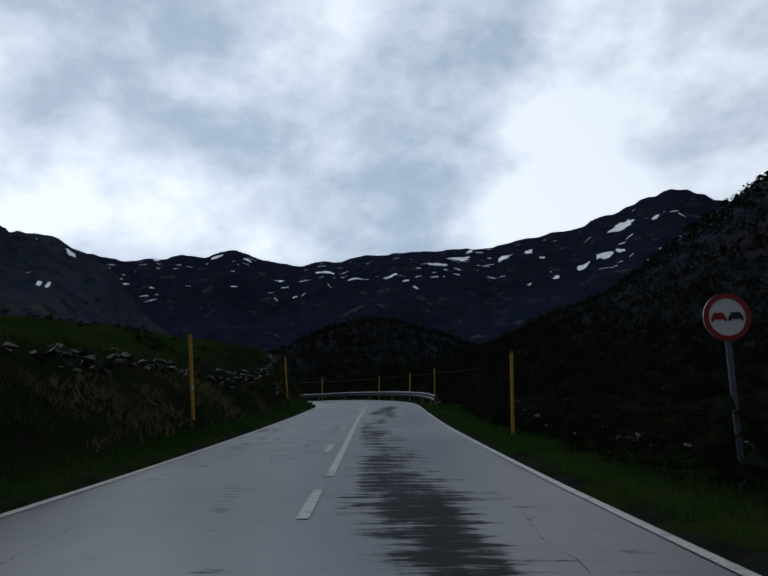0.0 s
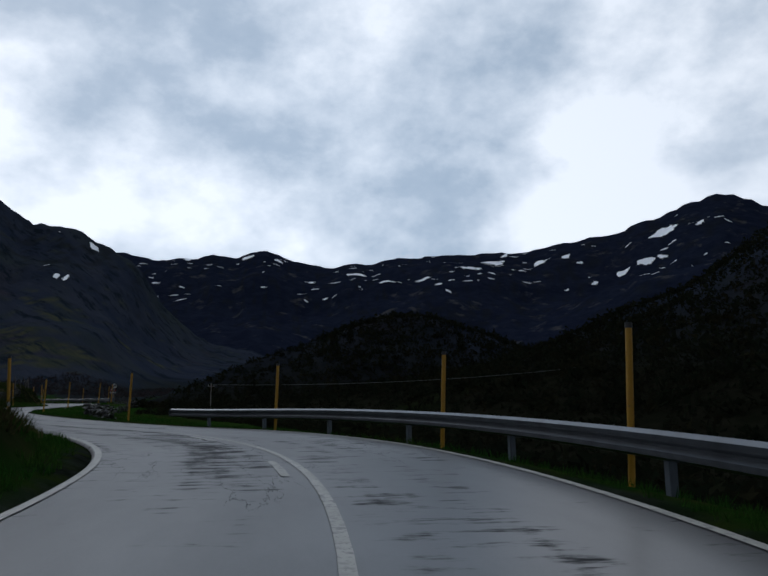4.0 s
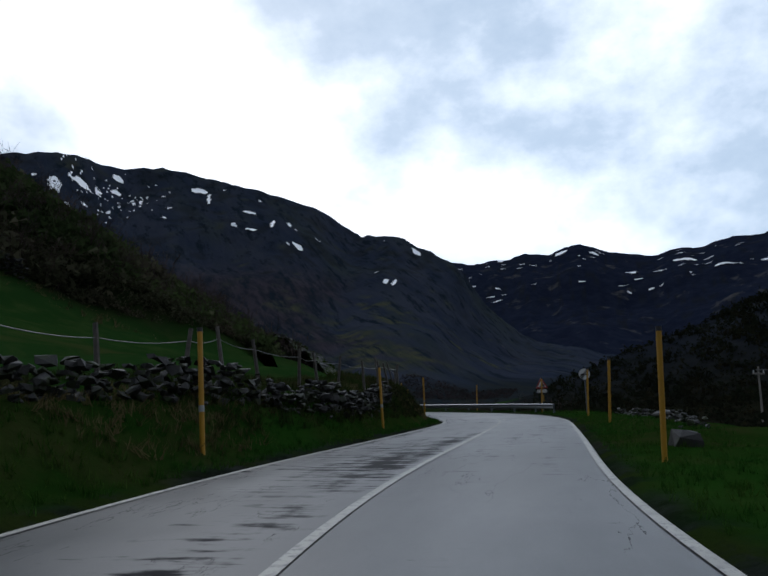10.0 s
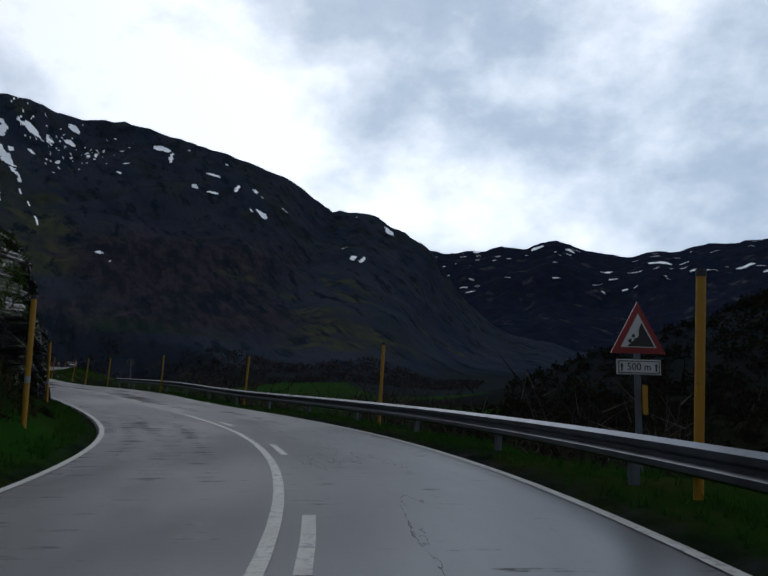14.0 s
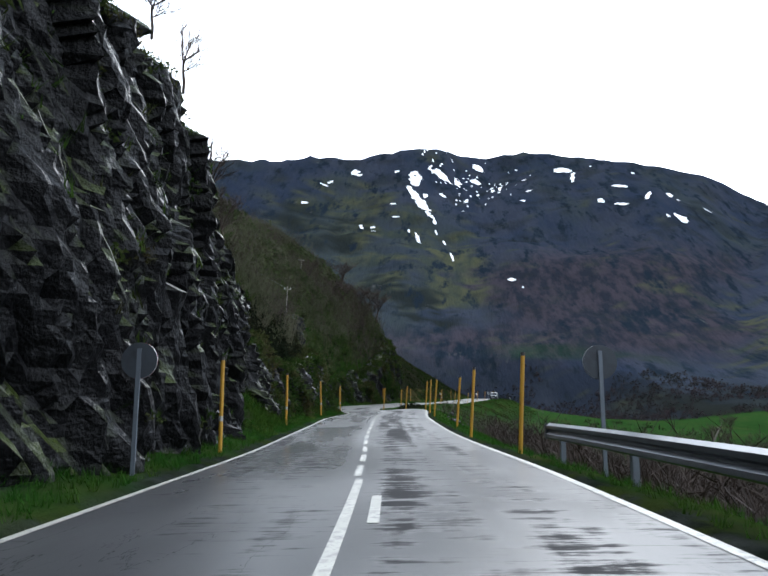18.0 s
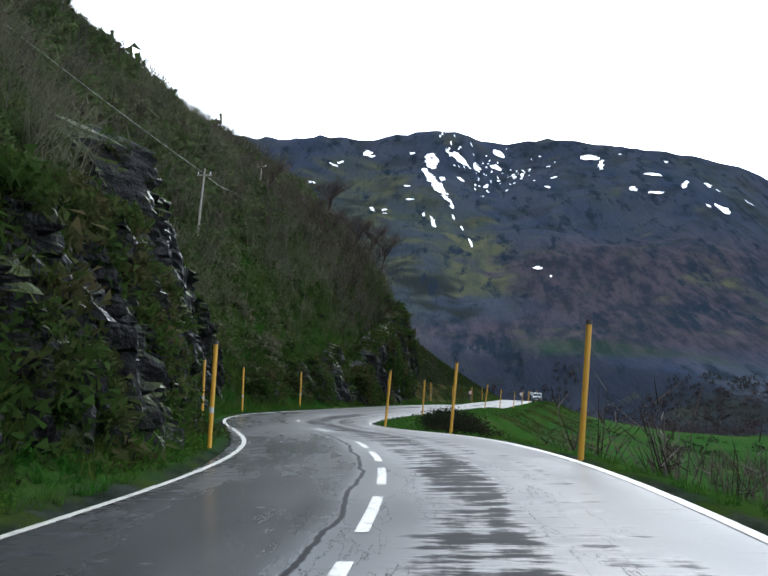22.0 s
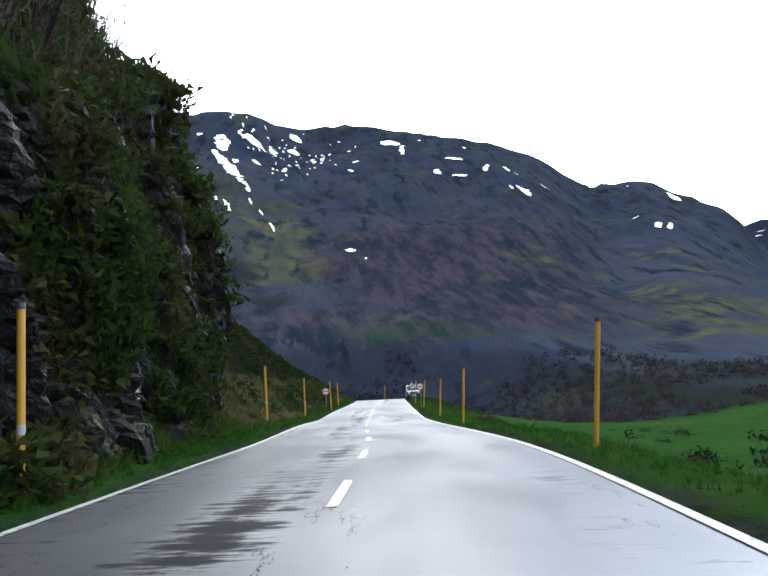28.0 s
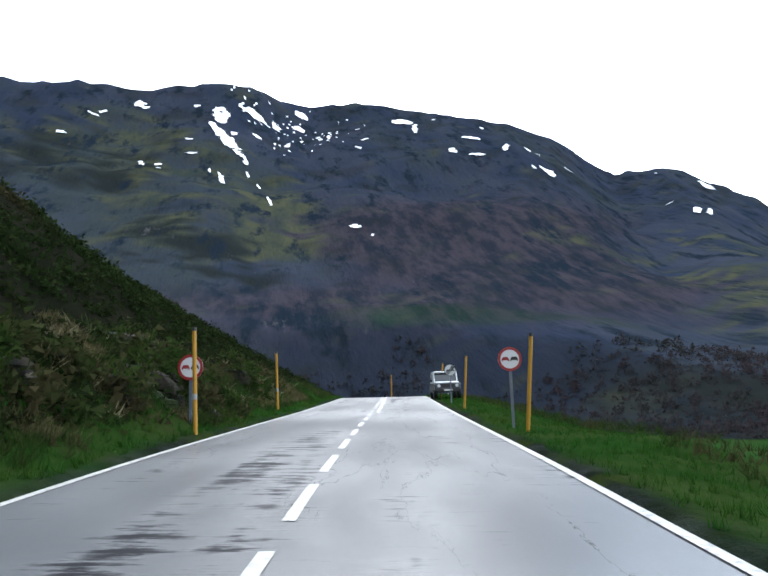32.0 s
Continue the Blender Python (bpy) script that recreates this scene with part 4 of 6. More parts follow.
def guardrail(u0, u1, d):
    """A W-beam rail on posts, from u0 to u1."""
    ob = holder("guardrail", pose(*(float(v) for v in road_point(u0, d))), "galvanised steel guardrail with a W-shaped beam on posts", "guardrail", "guardrails")
    base = ob.matrix_world.inverted()
    prof = [(0.0, 0.34), (0.075, 0.38), (0.08, 0.44), (0.025, 0.48), (0.025, 0.52), (0.08, 0.56), (0.075, 0.62), (0.0, 0.665), (-0.006, 0.66)]
    us = np.linspace(u0, u1, int((u1 - u0) / 1.0) + 1)
    verts, faces, n = [], [], len(prof)
    inward = 1 if d < 0 else -1
    for ui in us:
        for off, hz in prof:
            x, y, z = (float(v) for v in road_point(ui, d + inward * off, hz))
            verts.append(base @ Vector((x, y, z)))
    for i in range(len(us) - 1):
        for j in range(n - 1):
            a = i * n + j
            faces.append((a, a + 1, a + n + 1, a + n))
    beam = mesh_object("beam", verts, faces, M_STEEL, ob, True)
    sol = beam.modifiers.new("thick", "SOLIDIFY")
    sol.thickness, sol.offset = 0.006, 0
    for ui in np.arange(u0 + 0.5, u1, 4.0):
        x, y, z = (float(v) for v in road_point(ui, d - inward * 0.09))
        bm = slab(-0.05, 0.05, -0.06, 0.06, -1.0, 0.64, 0.008)
        bmesh.ops.transform(bm, verts=bm.verts[:], matrix=base @ pose(x, y, z, 0, 0, road_turn(ui)))
        part("post", bm, M_STEEL_POST, ob)
    for ui in (u0, u1):
        bm = slab(-0.09, 0.02, -0.05, 0.05, 0.34, 0.67, 0.02)
        x, y, z = (float(v) for v in road_point(ui, d))
        bmesh.ops.transform(bm, verts=bm.verts[:], matrix=base @ pose(x, y, z, 0, 0, road_turn(ui)))
        part("end_piece", bm, M_STEEL, ob)
    return ob


guardrail(86.5, 122, -3.75)
guardrail(192, 245.2, -3.85)

# ---- scatter ----
def tri_mesh(name, verts, tris, mat, parent=None, smooth_faces=False):
    """A mesh from arrays of corners and triangles."""
    me = bpy.data.meshes.new(name)
    nv, nt = len(verts), len(tris)
    me.vertices.add(nv)
    me.vertices.foreach_set("co", np.asarray(verts, np.float32).ravel())
    me.loops.add(nt * 3)
    me.loops.foreach_set("vertex_index", np.asarray(tris, np.int32).ravel())
    me.polygons.add(nt)
    me.polygons.foreach_set("loop_start", np.arange(nt, dtype=np.int32) * 3)
    me.polygons.foreach_set("use_smooth", np.full(nt, smooth_faces))
    me.update(calc_edges=True)
    me.materials.append(mat)
    ob = new(name, me)
    ob.parent = parent
    return ob


def scatter(name, shapes, x, y, z, size, mat, rng, tilt=0.0, flatten=(1.0, 1.0)):
    """Many copies of small shapes, turned at random, joined into one mesh."""
    vs, ts, base = [], [], 0
    pick = rng.integers(0, len(shapes), len(x))
    for k, (sv, st) in enumerate(shapes):
        idx = np.where(pick == k)[0]
        if not len(idx):
            continue
        a = rng.uniform(0, 2 * np.pi, len(idx))
        fl = rng.uniform(*flatten, len(idx))
        ca, sa = np.cos(a)[:, None], np.sin(a)[:, None]
        s = size[idx][:, None]
        px = (sv[:, 0] * ca - sv[:, 1] * sa) * s
        py = (sv[:, 0] * sa + sv[:, 1] * ca) * s
        pz = sv[:, 2][None] * s * fl[:, None]
        tx, ty = rng.normal(0, tilt + 1e-9, len(idx))[:, None], rng.normal(0, tilt + 1e-9, len(idx))[:, None]
        px, py = px + pz * tx, py + pz * ty
        v = np.stack([px + x[idx][:, None], py + y[idx][:, None], pz + z[idx][:, None]], -1).reshape(-1, 3)
        t = (st[None] + (np.arange(len(idx)) * len(sv))[:, None, None]).reshape(-1, 3) + base
        vs.append(v)
        ts.append(t)
        base += len(v)
    return tri_mesh(name, np.concatenate(vs), np.concatenate(ts), mat)


def leaf_clump(rng, n, leaf, rise=0.9):
    """A dome of n small leaves, one unit across."""
    d = rng.normal(size=(n, 3))
    d /= np.linalg.norm(d, axis=1)[:, None]
    d[:, 2] = np.abs(d[:, 2])
    lump = 0.75 + 0.25 * np.sin(d[:, 0] * 5 + rng.uniform(0, 6)) * np.sin(d[:, 1] * 5 + rng.uniform(0, 6))
    c = d * (rng.uniform(0.35, 1.0, n) ** 0.5 * 0.5 * lump)[:, None]
    c[:, 2] *= rise * 1.3
    e1, e2 = rng.normal(size=(n, 3)), rng.normal(size=(n, 3))
    e1 *= (leaf * rng.uniform(0.6, 1.3, n) / np.linalg.norm(e1, axis=1))[:, None]
    e2 *= (leaf * 0.55 / np.linalg.norm(e2, axis=1))[:, None]
    v = np.stack([c - e1 * 0.5, c + e1 * 0.5, c + e2], 1).reshape(-1, 3)
    return v, np.arange(3 * n).reshape(n, 3)


def twig_clump(rng, n, wide=0.012):
    """A fan of bare twigs, one unit high, each with side twigs."""
    vs = []
    for i in range(n):
        a, lean = rng.uniform(0, 2 * np.pi), rng.uniform(0.1, 0.7)
        root = np.array([rng.normal(0, 0.05), rng.normal(0, 0.05), -0.05])
        tip = root + np.array([np.cos(a) * lean, np.sin(a) * lean, 1.0]) * rng.uniform(0.55, 1.0)
        side = np.array([-np.sin(a), np.cos(a), 0]) * wide
        vs.append((root - side, root + side, tip))
        for j in range(4):
            f = rng.uniform(0.35, 0.95)
            p = root + (tip - root) * f
            q = p + np.array([rng.normal(0, 0.16), rng.normal(0, 0.16), rng.uniform(0.05, 0.3)])
            w = rng.normal(0, 1, 3)
            w *= wide * 0.6 / np.linalg.norm(w)
            vs.append((p - w, p + w, q))
    v = np.array(vs).reshape(-1, 3)
    return v, np.arange(len(v)).reshape(-1, 3)


def grass_tuft(rng, n, wide=0.05):
    vs = []
    for i in range(n):
        a, lean = rng.uniform(0, 2 * np.pi), rng.uniform(0.1, 0.9)
        r = np.array([rng.normal(0, 0.18), rng.normal(0, 0.18), -0.12])
        t = r + np.array([np.cos(a) * lean, np.sin(a) * lean, rng.uniform(0.6, 1.1)])
        s = np.array([-np.sin(a), np.cos(a), 0]) * wide
        vs.append((r - s, r + s, t))
    v = np.array(vs).reshape(-1, 3)
    return v, np.arange(len(v)).reshape(-1, 3)


def stone_shape(rng, flat=0.6, n=13):
    """A broken angular stone, about one unit across."""
    bm = bmesh.new()
    for p in rng.uniform(-0.5, 0.5, (n, 3)):
        p = p / max(0.35, np.abs(p).max() * 1.4) * 0.7
        bm.verts.new((p[0], p[1] * 0.8, p[2] * flat))
    bmesh.ops.convex_hull(bm, input=bm.verts[:])
    for v in [v for v in bm.verts if not v.link_faces]:
        bm.verts.remove(v)
    bm.verts.ensure_lookup_table()
    bm.verts.index_update()
    v = np.array([q.co[:] for q in bm.verts])
    t = np.array([[q.index for q in f.verts] for f in bm.faces if len(f.verts) == 3])
    bm.free()
    return v, t


RNG = np.random.default_rng(11)
LEAFY = [leaf_clump(RNG, 80, 0.13) for i in range(6)]
BUSHES = [leaf_clump(RNG, 260, 0.075) for i in range(5)]
HEATHER = [leaf_clump(RNG, 40, 0.17, 0.7) for i in range(5)]
CROWNS = [leaf_clump(RNG, 22, 0.28, 1.2) for i in range(5)]
SPECKS = [leaf_clump(RNG, 15, 0.32, 1.0) for i in range(6)]
TWIGGY = [twig_clump(RNG, 10) for i in range(5)]
TUFTS = [grass_tuft(RNG, 7) for i in range(6)]
STONES = [stone_shape(RNG) for i in range(9)]
SLABS = [stone_shape(RNG, 0.35) for i in range(6)]

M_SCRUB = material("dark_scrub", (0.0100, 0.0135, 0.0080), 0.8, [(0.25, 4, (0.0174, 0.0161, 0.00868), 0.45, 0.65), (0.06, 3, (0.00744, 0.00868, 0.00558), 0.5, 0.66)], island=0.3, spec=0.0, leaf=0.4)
M_HILL = material("hillside_scrub", (0.042, 0.06, 0.022), 0.8, [(0.2, 4, (0.066, 0.064, 0.038), 0.46, 0.66), (0.07, 4, (0.028, 0.042, 0.016), 0.48, 0.62), (0.05, 3, (0.07, 0.06, 0.046), 0.58, 0.7)], island=0.4, spec=0.0, leaf=0.4)
M_UPPER = material("upper_scrub", (0.046, 0.048, 0.028), 0.8, [(0.2, 4, (0.064, 0.054, 0.038), 0.46, 0.64)], island=0.6, spec=0.0, leaf=0.4)
M_BROOM = material("broom_green", (0.028, 0.056, 0.009), 0.8, [(0.3, 4, (0.042, 0.044, 0.014), 0.45, 0.65)], island=0.35, spec=0.0, leaf=0.4)
M_ROUGH = material("rough_bank_grass", (0.02, 0.036, 0.009), 0.8, [(0.5, 5, (0.042, 0.036, 0.018), 0.45, 0.65)], island=0.4, spec=0.0, leaf=0.4)
M_HEATHER = material("heather", (0.012, 0.02, 0.0065), 0.8, [(0.25, 5, (0.011, 0.016, 0.006), 0.42, 0.6), (0.9, 4, (0.032, 0.044, 0.014), 0.54, 0.68), (0.1, 3, (0.034, 0.028, 0.016), 0.56, 0.66)], island=0.45, spec=0.0, leaf=0.3)
M_BRANCH = material("grey_olive_branches", (0.085, 0.08, 0.055), 0.8, [(0.3, 4, (0.055, 0.062, 0.034), 0.42, 0.62)], island=0.25, spec=0.0, leaf=0.3)
M_TWIG = material("bare_twigs", (0.046, 0.034, 0.028), 0.8, [(0.4, 4, (0.028, 0.023, 0.021), 0.45, 0.65)], island=0.3, spec=0.1)
M_GRASS = material("verge_grass", (0.018, 0.060, 0.009), 0.75, [(0.35, 5, (0.04, 0.06, 0.012), 0.45, 0.68), (2.5, 4, (0.014, 0.042, 0.005), 0.45, 0.65)], island=0.35, spec=0.0, leaf=0.4)
M_DRY = material("dry_grass", (0.1, 0.082, 0.04), 0.75, [(0.6, 5, (0.045, 0.044, 0.02), 0.45, 0.65)], island=0.35, spec=0.0, leaf=0.4)
M_STRAW = material("bleached_straw", (0.2, 0.175, 0.105), 0.75, [(0.8, 5, (0.1, 0.09, 0.05), 0.45, 0.65)], island=0.35, spec=0.0, leaf=0.4)
M_STONE = material("wall_stone", (0.020, 0.020, 0.020), 0.65, [(2.5, 7, (0.008, 0.008, 0.0085), 0.4, 0.6), (5, 6, (0.075, 0.075, 0.072), 0.62, 0.7), (1.2, 5, (0.014, 0.02, 0.006), 0.5, 0.6)], [(14, 0.5, 0.02)], spec=0.25, island=0.5)
# Pale flecks: grey faces, and glints of wet facets put into the colour.
M_CLIFF = material("wet_rock", (0.007, 0.007, 0.008), 0.36, [(1.3, 8, (0.003, 0.003, 0.0035), 0.42, 0.58), (3.4, 8, (0.034, 0.034, 0.037), 0.6, 0.7)], [(5, 0.7, 0.12), (16, 0.6, 0.05)], spec=0.13)


def mossy(m, colour, low, high, size, cut):
    """Moss on the faces of m that look up, in patches."""
    n, k = m.node_tree.nodes, m.node_tree.links
    b = n["Principled BSDF"]
    was = b.inputs["Base Color"].links[0].from_socket
    geo, sep, ra, no, rb, mu, mi, co = (n.new("ShaderNode" + t) for t in ("NewGeometry", "SeparateXYZ", "MapRange", "TexNoise", "MapRange", "Math", "Mix", "TexCoord"))
    k.new(geo.outputs["True Normal"], sep.inputs["Vector"])
    k.new(sep.outputs["Z"], ra.inputs["Value"])
    ra.inputs["From Min"].default_value, ra.inputs["From Max"].default_value = low, high
    no.inputs["Scale"].default_value, no.inputs["Detail"].default_value = size, 6
    k.new(co.outputs["Object"], no.inputs["Vector"])
    k.new(no.outputs["Fac"], rb.inputs["Value"])
    rb.inputs["From Min"].default_value, rb.inputs["From Max"].default_value = cut, cut + 0.08
    mu.operation = "MULTIPLY"
    k.new(ra.outputs["Result"], mu.inputs[0])
    k.new(rb.outputs["Result"], mu.inputs[1])
    mi.data_type = "RGBA"
    k.new(mu.outputs[0], mi.inputs["Factor"])
    k.new(was, mi.inputs["A"])
    mi.inputs["B"].default_value = (*colour, 1)
    k.new(mi.outputs["Result"], b.inputs["Base Color"])


mossy(M_CLIFF, (0.026, 0.036, 0.006), 0.1, 0.5, 0.6, 0.47)
M_EARTH = material("broken_earth", (0.035, 0.0294, 0.021), 0.85, [(1.8, 8, (0.0112, 0.0105, 0.0084), 0.42, 0.58), (3.0, 7, (0.105, 0.091, 0.07), 0.6, 0.68), (0.8, 5, (0.0154, 0.0252, 0.0063), 0.5, 0.58)], [(6, 0.9, 0.08), (24, 0.5, 0.02)], spec=0.2)
M_WOOD = material("weathered_wood", (0.0638, 0.0562, 0.0488), 0.8, [(6, 6, (0.03, 0.027, 0.024), 0.45, 0.65)], [(30, 0.4, 0.004)])
M_VALLEY_WOOD = material("valley_bare_wood", (0.034, 0.028, 0.030), 0.85, [(0.05, 4, (0.024, 0.025, 0.024), 0.45, 0.62)], island=0.2, spec=0.0, leaf=0.4)


def strewn(n, u0, u1, d0, d1, rng, keep=None):
    """Places strewn along the road, on the ground."""
    u, d = rng.uniform(u0, u1, n), rng.uniform(d0, d1, n)
    if keep is not None:
        k = keep(u, d)
        u, d = u[k], d[k]
    x, y, _ = road_point(u, d)
    if abs(d0) > 13 or abs(d1) > 13:
        z, uu, dd = land(x, y)
        ok = (np.abs(dd) > np.minimum(np.abs(d), 30) - 2.5)
        return x[ok], y[ok], z[ok], u[ok], d[ok]
    z = road_point(u, d)[2] + beside(u, d) + relief(x, y, d)
    return x, y, z, u, d


def stuff(ob, label, category):
    return tagged(ob, label, category, kind="stuff")


def patchy(size, seed, cut):
    return lambda u, d: fbm(u, d, size, 3, seed) > cut


# grass on both verges and up the banks
r = np.random.default_rng(21)
x, y, z, u, d = strewn(19000, 40, 440, 3.35, 5.2, r, lambda u, d: (d < np.where(((u > 176) & (u < 208)) | (u < 104), 3.9, 5.2)))
stuff(scatter("verge_grass", TUFTS, x, y, z, r.uniform(0.09, 0.24, len(x)), M_GRASS, r, 0.2), "short wet green grass along the verge", "grass")
x, y, z, u, d = strewn(22000, 40, 440, -6.5, -3.35, r)
stuff(scatter("verge_grass", TUFTS, x, y, z, r.uniform(0.08, 0.2, len(x)), M_GRASS, r, 0.2), "short wet green grass along the verge", "grass")
x, y, z, u, d = strewn(17000, 40, 205, 4.2, 8.5, r, lambda u, d: (fbm(u, d, 4, 3, 5) > np.where(u < 104, -0.1, -0.35)))
stuff(scatter("bank_grass", TUFTS, x, y, z, r.uniform(0.18, 0.42, len(x)), M_ROUGH, r, 0.4), "rough tufted grass on the bank", "grass")
x, y, z, u, d = strewn(9500, 40, 205, 3.9, 6.2, r, lambda u, d: (fbm(u, d, np.where(u < 104, 2.2, 5), 3, 7) > np.where(u < 104, 0.0, 0.4)) & ((u > 104) | (d < 5.3)))
stuff(scatter("dry_grass", TUFTS, x, y, z, r.uniform(0.14, 0.32, len(x)), M_DRY, r, 0.5), "pale dry grass hanging from the bank", "grass")
x, y, z, u, d = strewn(12000, 353, 408, 4.0, 6.6, r, lambda u, d: (fbm(u, d, 2.0, 3, 9) > np.where((u < 371) | (u > 391), -0.15, 0.4)))
stuff(scatter("dry_grass", TUFTS, x, y, z, r.uniform(0.14, 0.3, len(x)), M_DRY, r, 0.5), "pale dry grass on the earth cut", "grass")
x, y, z, u, d = strewn(6000, 353, 430, 3.8, 6.6, r, patchy(3.0, 10, 0.0))
stuff(scatter("bank_grass", TUFTS, x, y, z, r.uniform(0.16, 0.36, len(x)), M_ROUGH, r, 0.4), "rough green grass under the heather", "grass")
x, y, z, u, d = strewn(7000, 335, 432, -15, -5.5, r, patchy(3.5, 11, -0.25))
stuff(scatter("bank_grass", TUFTS, x, y, z, r.uniform(0.14, 0.34, len(x)), M_ROUGH, r, 0.4), "rough dark grass between the verge and the field", "grass")
x, y, z, u, d = strewn(15000, 257, 352, 3.8, 9.0, r, lambda u, d: (fbm(u, d, 5, 3, 13) > -0.15) & (d < np.where(u < 300, 6.2, 9.0)))
stuff(scatter("hill_grass", TUFTS, x, y, z, r.uniform(0.22, 0.5, len(x)), M_BROOM, r, 0.4), "lush rough grass between the rocks", "grass")
x, y, z, u, d = strewn(9000, 248, 352, 12, 40, r, patchy(11, 14, 0.1))
stuff(scatter("hill_grass", TUFTS, x, y, z, r.uniform(0.4, 0.9, len(x)), M_BROOM, r, 0.4), "bright grass in the gaps of the scrub", "grass")

x, y, z, u, d = strewn(1300, 353, 410, 4.3, 6.6, r)
stuff(scatter("cut_bushes", HEATHER, x, y, z - 0.1, r.uniform(0.2, 0.7, len(x)), M_HEATHER, r, 0.2, (0.6, 1.1)), "heather tufts hanging down the earth cut", "heather")
x, y, z, u, d = strewn(900, 353, 410, 4.2, 6.4, r, patchy(1.6, 20, 0.2))
stuff(scatter("dry_stalks", TUFTS, x, y, z, r.uniform(0.18, 0.36, len(x)), M_STRAW, r, 0.7), "bleached straw-coloured stalks on the earth cut", "grass")

x, y, z, u, d = strewn(2600, 118, 204, 16, 43, r, lambda u, d: (d < field_top(u) - 0.3) & (d > field_top(u) - 5.5 + 2.5 * fbm(u, d, 6, 2, 24)))
stuff(scatter("dry_grass", TUFTS, x, y, z, r.uniform(0.2, 0.5, len(x)), M_DRY, r, 0.5), "yellowed dry grass under the upper field wall", "grass")
for bu3, bd3, bs3 in ((167.0, 27.0, 1.3), (165.5, 8.5, 1.1), (128.0, 5.6, 1.9), (131.0, 6.3, 1.4)):
    bx3, by3, bz3 = road_point(bu3, bd3)
    bz3 = float(land(bx3, by3)[0][0])
    o = scatter("field_bush", BUSHES, np.array([float(bx3)]), np.array([float(by3)]), np.array([bz3 - 0.1]), np.array([bs3]), M_SCRUB, r, 0.1, (0.8, 0.9))
    tagged(o, "single dark rounded bush standing in the field", "bush", "field bushes")

# scrub on the hillside over the road
x, y, z, u, d = strewn(4300, 213, 352, 6.0, 13, r, lambda u, d: (d > np.where(u < 258, 8.2, np.where(u < 297, 6.0, 6.3)) + 1.5 * fbm(u, d, 7, 2, 15)) & (fbm(u, d, 9, 3, 16) > -0.95))
stuff(scatter("hillside_scrub", LEAFY, x[u > 286], y[u > 286], z[u > 286] - 0.3, r.uniform(0.8, 2.2, len(x))[u > 286], M_HILL, r, 0.1, (0.7, 1.2)), "dense green-brown scrub covering the steep hillside", "scrub")
# Same scrub up to 286 m, hillside shade put into a darker leaf colour.
stuff(scatter("hillside_scrub", LEAFY, x[u <= 286], y[u <= 286], z[u <= 286] - 0.3, r.uniform(0.9, 2.4, len(x))[u <= 286], M_SCRUB, r, 0.1, (0.7, 1.2)), "dense scrub over the rock face, shade put into its leaf colour", "scrub")
x, y, z, u, d = strewn(7500, 211, 352, 12, 32, r)
stuff(scatter("hillside_scrub", CROWNS, x, y, z - 0.3, r.uniform(1.2, 3.0, len(x)), M_HILL, r, 0.1, (0.7, 1.2)), "dense green-brown scrub higher on the hillside", "scrub")
x, y, z, u, d = strewn(7000, 211, 352, 30, 78, r)
stuff(scatter("hillside_scrub", CROWNS, x, y, z - 0.3, r.uniform(1.5, 3.6, len(x)), M_HILL, r, 0.1, (0.6, 1.0)), "dense green-brown scrub covering the upper hillside", "scrub")
x, y, z, u, d = strewn(7000, 308, 350, 3.9, 10, r, lambda u, d: (fbm(u, d, 3, 3, 18) > -0.2) | ((u < 331) & (d < 6.6)))
stuff(scatter("hill_grass", TUFTS, x, y, z, r.uniform(0.18, 0.42, len(x)), M_GRASS, r, 0.6), "bright grass hanging down the bank", "grass")
# The darker leaf colour again, for the shade on this stretch.
x, y, z, u, d = strewn(900, 256, 270, 6.4, 17, r)
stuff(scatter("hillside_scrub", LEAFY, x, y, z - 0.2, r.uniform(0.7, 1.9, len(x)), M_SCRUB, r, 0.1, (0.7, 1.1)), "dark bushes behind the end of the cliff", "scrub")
x, y, z, u, d = strewn(7000, 255, 352, 3.5, 5.4, r, patchy(2.5, 62, -0.2))
stuff(scatter("verge_weeds", SPECKS, x, y, z - 0.03, r.uniform(0.12, 0.34, len(x)), M_GRASS, r, 0.3), "lush broad-leaved weeds along the foot of the rock", "weeds")
x, y, z, u, d = strewn(1900, 211, 352, 6.5, 30, r, patchy(9, 17, 0.1))
stuff(scatter("broom_bushes", LEAFY, x, y, z - 0.2, r.uniform(0.7, 1.9, len(x)), M_BROOM, r, 0.1, (0.7, 1.1)), "green broom bushes among the scrub", "scrub")
x, y, z, u, d = strewn(2600, 298, 352, 5.6, 26, r, patchy(5, 71, 0.0))
stuff(scatter("hillside_scrub", LEAFY, x, y, z - 0.2, r.uniform(0.5, 1.6, len(x)), M_SCRUB, r, 0.1, (0.6, 1.0)), "dark bushes in clumps on the green hillside", "scrub")
x, y, z, u, d = strewn(260, 333, 352, 6.5, 15, r)
stuff(scatter("bare_scrub", TWIGGY, x, y, z - 0.1, r.uniform(1.6, 3.0, len(x)), M_TWIG, r, 0.2), "leafless bushes along the top of the cliff", "scrub")
x, y, z, u, d = strewn(5200, 258, 352, 7.0, 34, r, patchy(8, 73, -0.35))
stuff(scatter("feathery_scrub", TWIGGY, x, y, z - 0.1, r.uniform(1.3, 2.9, len(x)), M_BRANCH, r, 0.25), "soft grey-olive twigs of budding bushes on the hillside", "scrub")
x, y, z, u, d = strewn(70, 311, 319, 7.5, 13, r)
